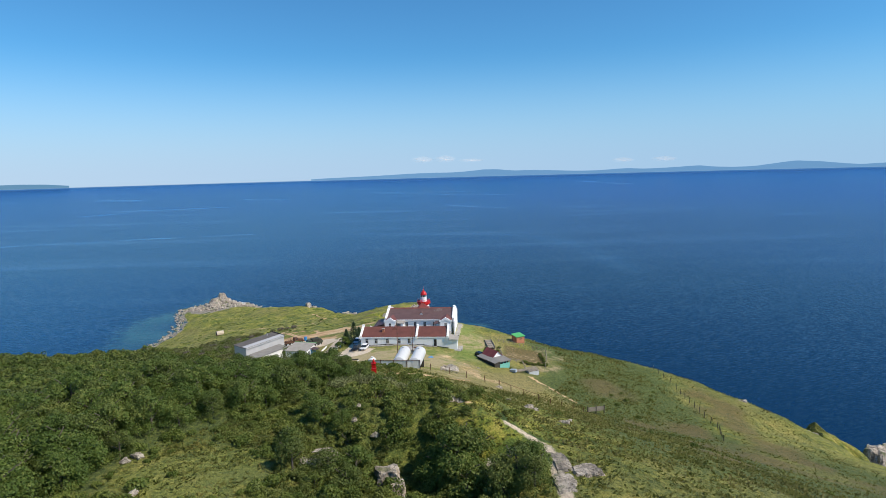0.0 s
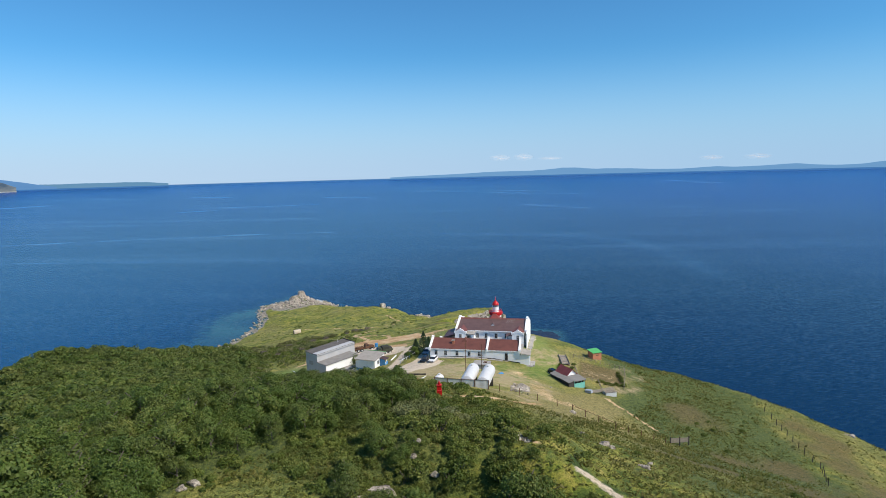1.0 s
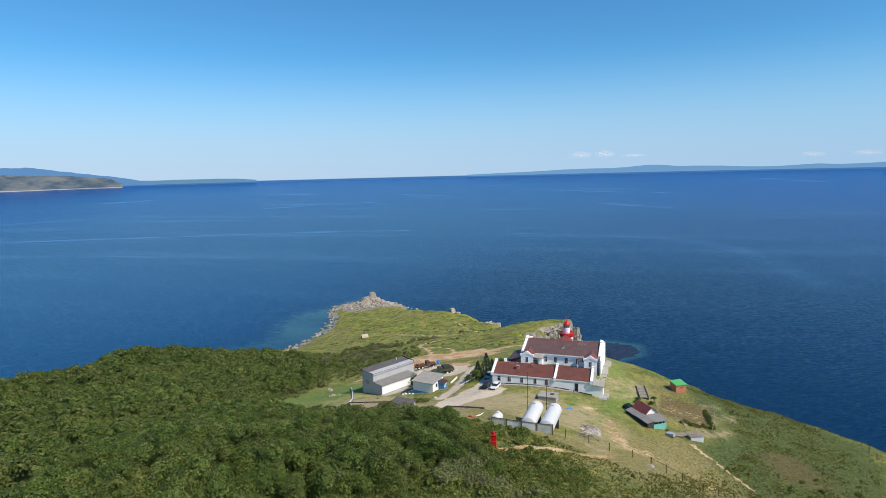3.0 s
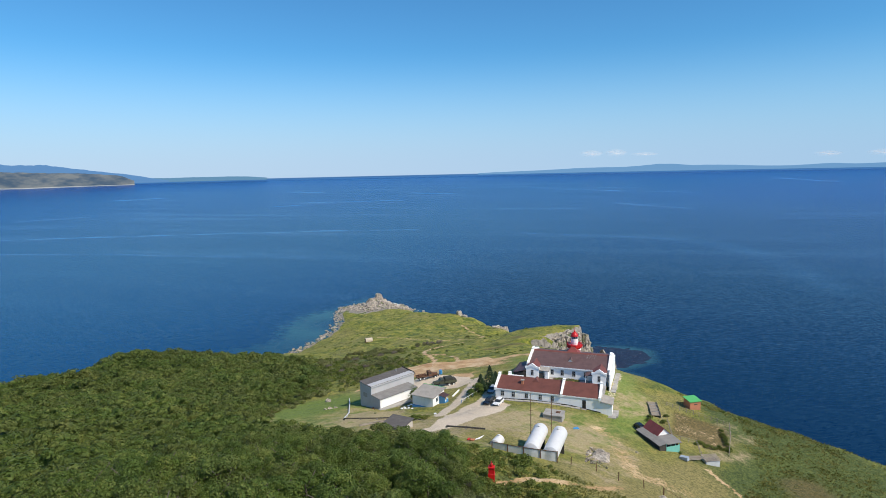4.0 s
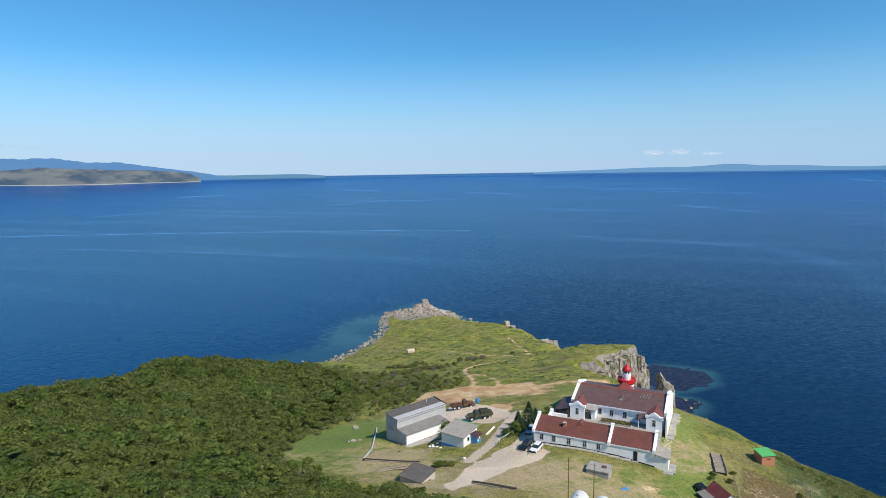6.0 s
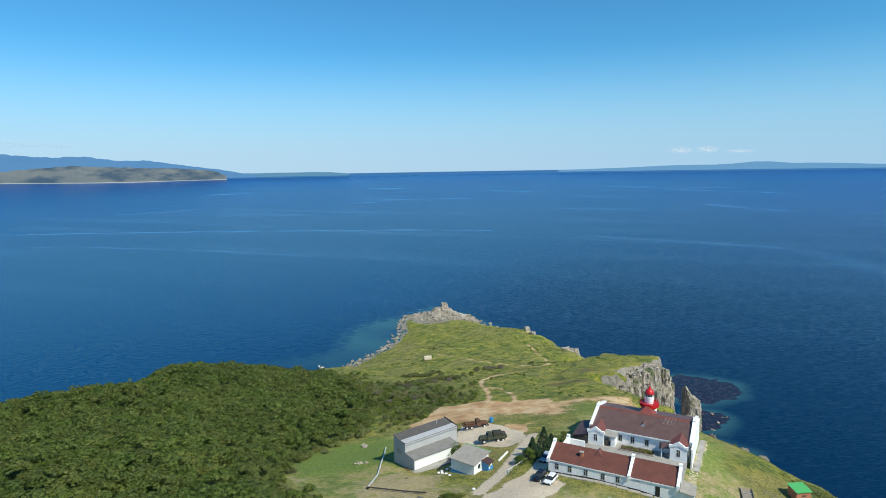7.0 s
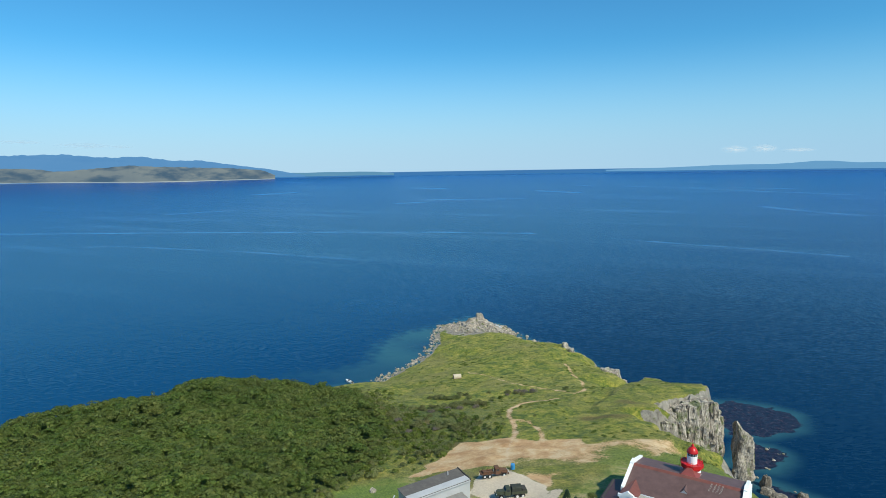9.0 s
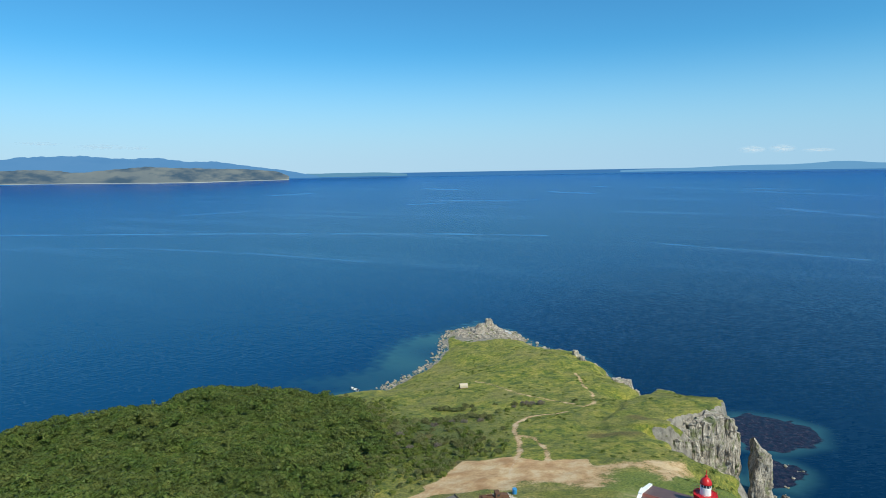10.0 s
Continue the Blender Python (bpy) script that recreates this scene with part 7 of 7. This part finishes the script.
single("blue_cart", Shape().slab([(-0.9, -0.5, 0.1), (0.9, -0.5, 0.1), (0.9, 0.5, 0.1), (-0.9, 0.5, 0.1)], [(-1.0, -0.6, 0.7), (0.8, -0.5, 0.9), (0.8, 0.5, 0.9), (-1.0, 0.6, 0.7)]), CAR_BLUE, stand(18.6, 166.4, -30), "dark blue covered handcart by the barn", "cart")
crag("foundation_stone", 0.2, 147, ground_at(0.2, 147) - 0.9, 2.1, 4.6, 1.28, -6, 97, "pale broken masonry slab sunk in the grass", taper=0.3, n=30, rows=10)
ruin = [(-2.2 + 4.4 * rng.random(), 141 + 12 * rng.random(), 0.18 + 0.3 * rng.random() ** 2) for k in range(90)]
rubble("ruined_foundation", [(x, y, ground_at(x, y) + 0.05, s) for x, y, s in ruin], "pale broken masonry of a ruined foundation")

# ---- left yard: shed, timber, pipes ----
shed = thing("grey_shed", pose(-47.6, 147.9, 62.5, 0, 0, -12), "low shed with a grey felt roof and a pale wall", "shed")
part("wall", Shape().box(0, 5.2, 0, 5.0, -2.5, 2.2), make_whitewash("buff_render", (0.5, 0.46, 0.4)), shed)
part("roof", Shape().slab([(-0.3, -0.3, 2.2), (5.5, -0.3, 2.2), (5.5, 5.3, 2.7), (-0.3, 5.3, 2.7)], [(-0.3, -0.3, 2.32), (5.5, -0.3, 2.32), (5.5, 5.3, 2.82), (-0.3, 5.3, 2.82)]), ROOF_GREY, shed, "grey felt roof")
part("slot_window", Shape().box(5.18, 5.24, 1.2, 3.4, 1.0, 1.5), BLACK, shed)
for k in range(9):
    a = 0.25 * k
    single("timber", Shape().rod((-3.2, 0, 0.12), (3.2, 0, 0.2), 0.12, 7), WOOD, stand(-53.5 + 0.25 * (k % 4), 155.5 + 0.24 * (k % 5), 35 + rng.normal() * 4) @ pose(0, 0, 0.2 * (k // 4)), "weathered round timber in a pile", "timber", "timber pile")


def pipe_run(line, r, lift, label, mat):
    p = thing("ground_pipe", pose(*line[0], 0), label, "pipe", "ground pipes")
    ox, oy = line[0]
    for (ax, ay), (bx, by) in zip(line[:-1], line[1:]):
        n = max(1, round(math.hypot(bx - ax, by - ay) / 6))
        for k in range(n):
            a = [(ax + (bx - ax) * u, ay + (by - ay) * u) for u in (k / n, (k + 1) / n)]
            za, zb = ground_at(*a[0]) + lift, ground_at(*a[1]) + lift
            part("pipe_length", Shape().rod((a[0][0] - ox, a[0][1] - oy, za), (a[1][0] - ox, a[1][1] - oy, zb), r, 8), mat, p)
            part("pipe_rest", Shape().box(a[0][0] - ox - 0.2, a[0][0] - ox + 0.2, a[0][1] - oy - 0.15, a[0][1] - oy + 0.15, za - lift - 0.4, za), CONCRETE, p)


pipe_run(((-64, 162), (-55, 162.5), (-50, 163)), 0.16, 0.45, "dark lagged pipe on low rests", DARKWOOD)
pipe_run(((-64, 162), (-68, 173), (-75, 188), (-80, 198)), 0.16, 0.45, "dark lagged pipe on low rests", STEEL)
pipe_run(((-33, 150.5), (-24, 150)), 0.2, 0.5, "long dark pipe lying across the lawn", DARKWOOD)
for x, y in ((-53.9, 183.0), (-53.7, 184.6), (-54.6, 181.4), (-53.7, 179.6), (-52.5, 179.2), (-54.8, 179.9), (-51.0, 178.0), (-41.8, 170.1)):
    single("white_tyre", Shape().turned(((0.18, 0), (0.34, 0.03), (0.39, 0.14), (0.34, 0.26), (0.18, 0.28)), 14), WHITE, stand(x, y), "white-painted tyre half sunk in the grass", "tyre", "painted tyres", smooth=True)
for k in range(4):
    single("marker_pole", Shape().rod((-1.7, 0, 0.1), (1.7, 0, 0.3 + 0.1 * k), 0.06), WHITE, stand(-24.2 + 0.25 * k, 138.6 + 0.45 * k, 28 + 7 * k), "white marker pole lying across a heap", "pole", "fallen poles")
for k in range(6):
    single("red_float", Shape().turned(((0.08, -0.3), (0.17, -0.2), (0.2, 0), (0.17, 0.2), (0.08, 0.3)), 12), BRICK if k % 3 else RED, stand(-24.9 + 0.5 * (k % 3), 138.2 + 0.7 * (k // 3)) @ pose(0, 0, 0.3, 70, 20 * k, 50 * k), "faded red net float on a heap", "float", "net floats", smooth=True)
for x, y, s in ((-78, 181, 0.8), (-76.5, 181.6, 0.6), (-79.4, 180.6, 0.5), (-89.7, 201.6, 1.1), (-60, 173, 0.4)):
    boulder(x, y, s, "grey rubble lying on the meadow", "stones in the grass")
low = thing("road_fence", pose(-37.4, 180.5, 0), "low white and blue railing beside the road", "railing")
for k in range(12):
    u = k / 12
    x, y = -37.4 + 9.4 * u ** 1.2, 180.5 + 24 * u
    z = ground_at(x, y)
    part("rail_post", Shape().box(x + 37.4 - 0.05, x + 37.4 + 0.05, y - 180.55, y - 180.45, z - 0.3, z + 0.9), WHITE if k % 3 else BLUE, low)
    x2, y2 = -37.4 + 9.4 * ((k + 1) / 12) ** 1.2, 180.5 + 24 * (k + 1) / 12
    part("rail", Shape().rod((x + 37.4, y - 180.5, z + 0.85), (x2 + 37.4, y2 - 180.5, ground_at(x2, y2) + 0.85), 0.05, 6), GREENROOF if k > 4 else WHITE, low)

# ---- out on the headland and in the bay ----
cabin = thing("barrel_cabin", stand(-145.2, 361.6, 40), "pale barrel-roofed cabin trailer on the meadow", "trailer")
part("body", Shape().along_x(((-1.1, 0.5), (1.1, 0.5), (1.25, 1.5), (1.0, 2.3), (0.5, 2.65), (-0.5, 2.65), (-1.0, 2.3), (-1.25, 1.5)), -2.2, 2.2), plain("cream_paint", (0.62, 0.52, 0.4), 0.7), cabin)
part("end_wall", Shape().box(-2.26, -2.2, -0.7, 0.7, 0.6, 2.2), DARKWOOD, cabin)
part("skid", Shape().box(-2.3, 2.3, -1.0, -0.8, -0.2, 0.5), RUST, cabin)
part("skid", Shape().box(-2.3, 2.3, 0.8, 1.0, -0.2, 0.5), RUST, cabin)


def small_boat(m, label, motor):
    b = thing("motor_boat" if motor else "rowing_boat", m, label, "boat", "boats")
    hull = Shape()
    rings = []
    for x, w, z in ((-2.6, 0.85, 0.75), (-1.0, 1.0, 0.78), (0.8, 0.95, 0.85), (2.0, 0.6, 1.0), (2.9, 0.05, 1.15)):
        rings.append(((x, -w, z), (x, -w * 0.7, -0.15), (x, w * 0.7, -0.15), (x, w, z), (x, w * 0.85, z), (x, w * 0.6, 0.2), (x, -w * 0.6, 0.2), (x, -w * 0.85, z)))
    for a, c in zip(rings[:-1], rings[1:]):
        hull.slab(list(a), list(c))
    part("hull", hull, CAR_WHITE, b)
    if motor:
        part("foredeck", Shape().slab([(0.6, -0.85, 0.82), (2.7, -0.1, 1.08), (2.7, 0.1, 1.08), (0.6, 0.85, 0.82)], [(0.6, -0.85, 0.92), (2.7, -0.1, 1.15), (2.7, 0.1, 1.15), (0.6, 0.85, 0.92)]), CAR_WHITE, b)
        part("windscreen", Shape().slab([(0.5, -0.8, 0.92), (0.7, -0.8, 0.92), (0.7, 0.8, 0.92), (0.5, 0.8, 0.92)], [(0.2, -0.7, 1.5), (0.25, -0.7, 1.5), (0.25, 0.7, 1.5), (0.2, 0.7, 1.5)]), GLASS, b)
        part("outboard_motor", Shape().box(-2.95, -2.6, -0.2, 0.2, 0.2, 1.3), RUBBER, b)
        part("bench", Shape().box(-1.6, -1.0, -0.75, 0.75, 0.3, 0.65), DARKWOOD, b)
    else:
        for x in (-1.2, 0.6):
            part("bench", Shape().box(x, x + 0.3, -0.75, 0.75, 0.5, 0.56), WOOD, b)
    return b


small_boat(Matrix.LocRotScale((-223.5, 364, 0.0), Euler((0, 0, radians(165))), (1.25, 1.25, 1.25)), "white motor boat lying in the shallow bay", True)
small_boat(pose(-184, 511.5, 4.2, 0, 25, 20), "white boat hauled up on the rocks of the point", False)


# ---- small clouds low over the horizon ----
def make_cloud(name, glow):
    n = Nodes(name, 1.0)
    at = n.where(local=True)
    far_out = n.nodes.new("ShaderNodeVectorMath")
    far_out.operation = "LENGTH"
    n.links.new(at, far_out.inputs[0])
    soft = n.math("SUBTRACT", 1.0, far_out.outputs["Value"])
    wisp = n.math("MULTIPLY", soft, n.ramp(n.noise(2.2, 5, 0.65, n.where(1, 1, 1, True)), (0.38, 0.0), (0.7, 1.0)))
    n.put(n.bsdf.inputs["Alpha"], n.math("MULTIPLY", wisp, 1.3))
    # the cloud's sunlit or shaded brightness is emitted by the disc itself
    n.bsdf.inputs["Emission Color"].default_value = (*glow, 1)
    n.bsdf.inputs["Emission Strength"].default_value = 0.75
    return n.done((0.25, 0.25, 0.25))


cloud_discs = []
for name, glow in (("sunlit_cloud", (0.86, 0.88, 0.9)), ("shaded_cloud", (0.28, 0.45, 0.62))):
    disc = bpy.data.meshes.new("cloud")
    disc.from_pydata([(math.cos(k * 0.2618), math.sin(k * 0.2618), 0.02 * (k % 2)) for k in range(24)], [], [tuple(range(24))])
    disc.materials.append(make_cloud(name, glow))
    cloud_discs.append(disc)
CLOUDS = ((-2.3, 0.0222, 95, 30), (-0.1, 0.0225, 90, 32), (2.4, 0.019, 110, 16), (16.6, 0.0125, 90, 22), (20.2, 0.0122, 100, 24), (-63.3, 0.046, 150, 16), (-59.0, 0.0418, 190, 24), (-56.4, 0.04, 90, 14))
for way, rise, wide, tall in CLOUDS:
    a, d = radians(way), 4800
    ob = new("backdrop_cloud", cloud_discs[way < -40])
    ob.matrix_world = Matrix.LocRotScale((MID[0] + d * math.sin(a), MID[1] + d * math.cos(a), MID[2] + d * rise), Euler((radians(90), 0, -a)), (wide, tall, 1))
    tagged(ob, "faint grey cloud over the far mountains" if way < -40 else "small thin white cloud low over the sea", "cloud", kind="structure")
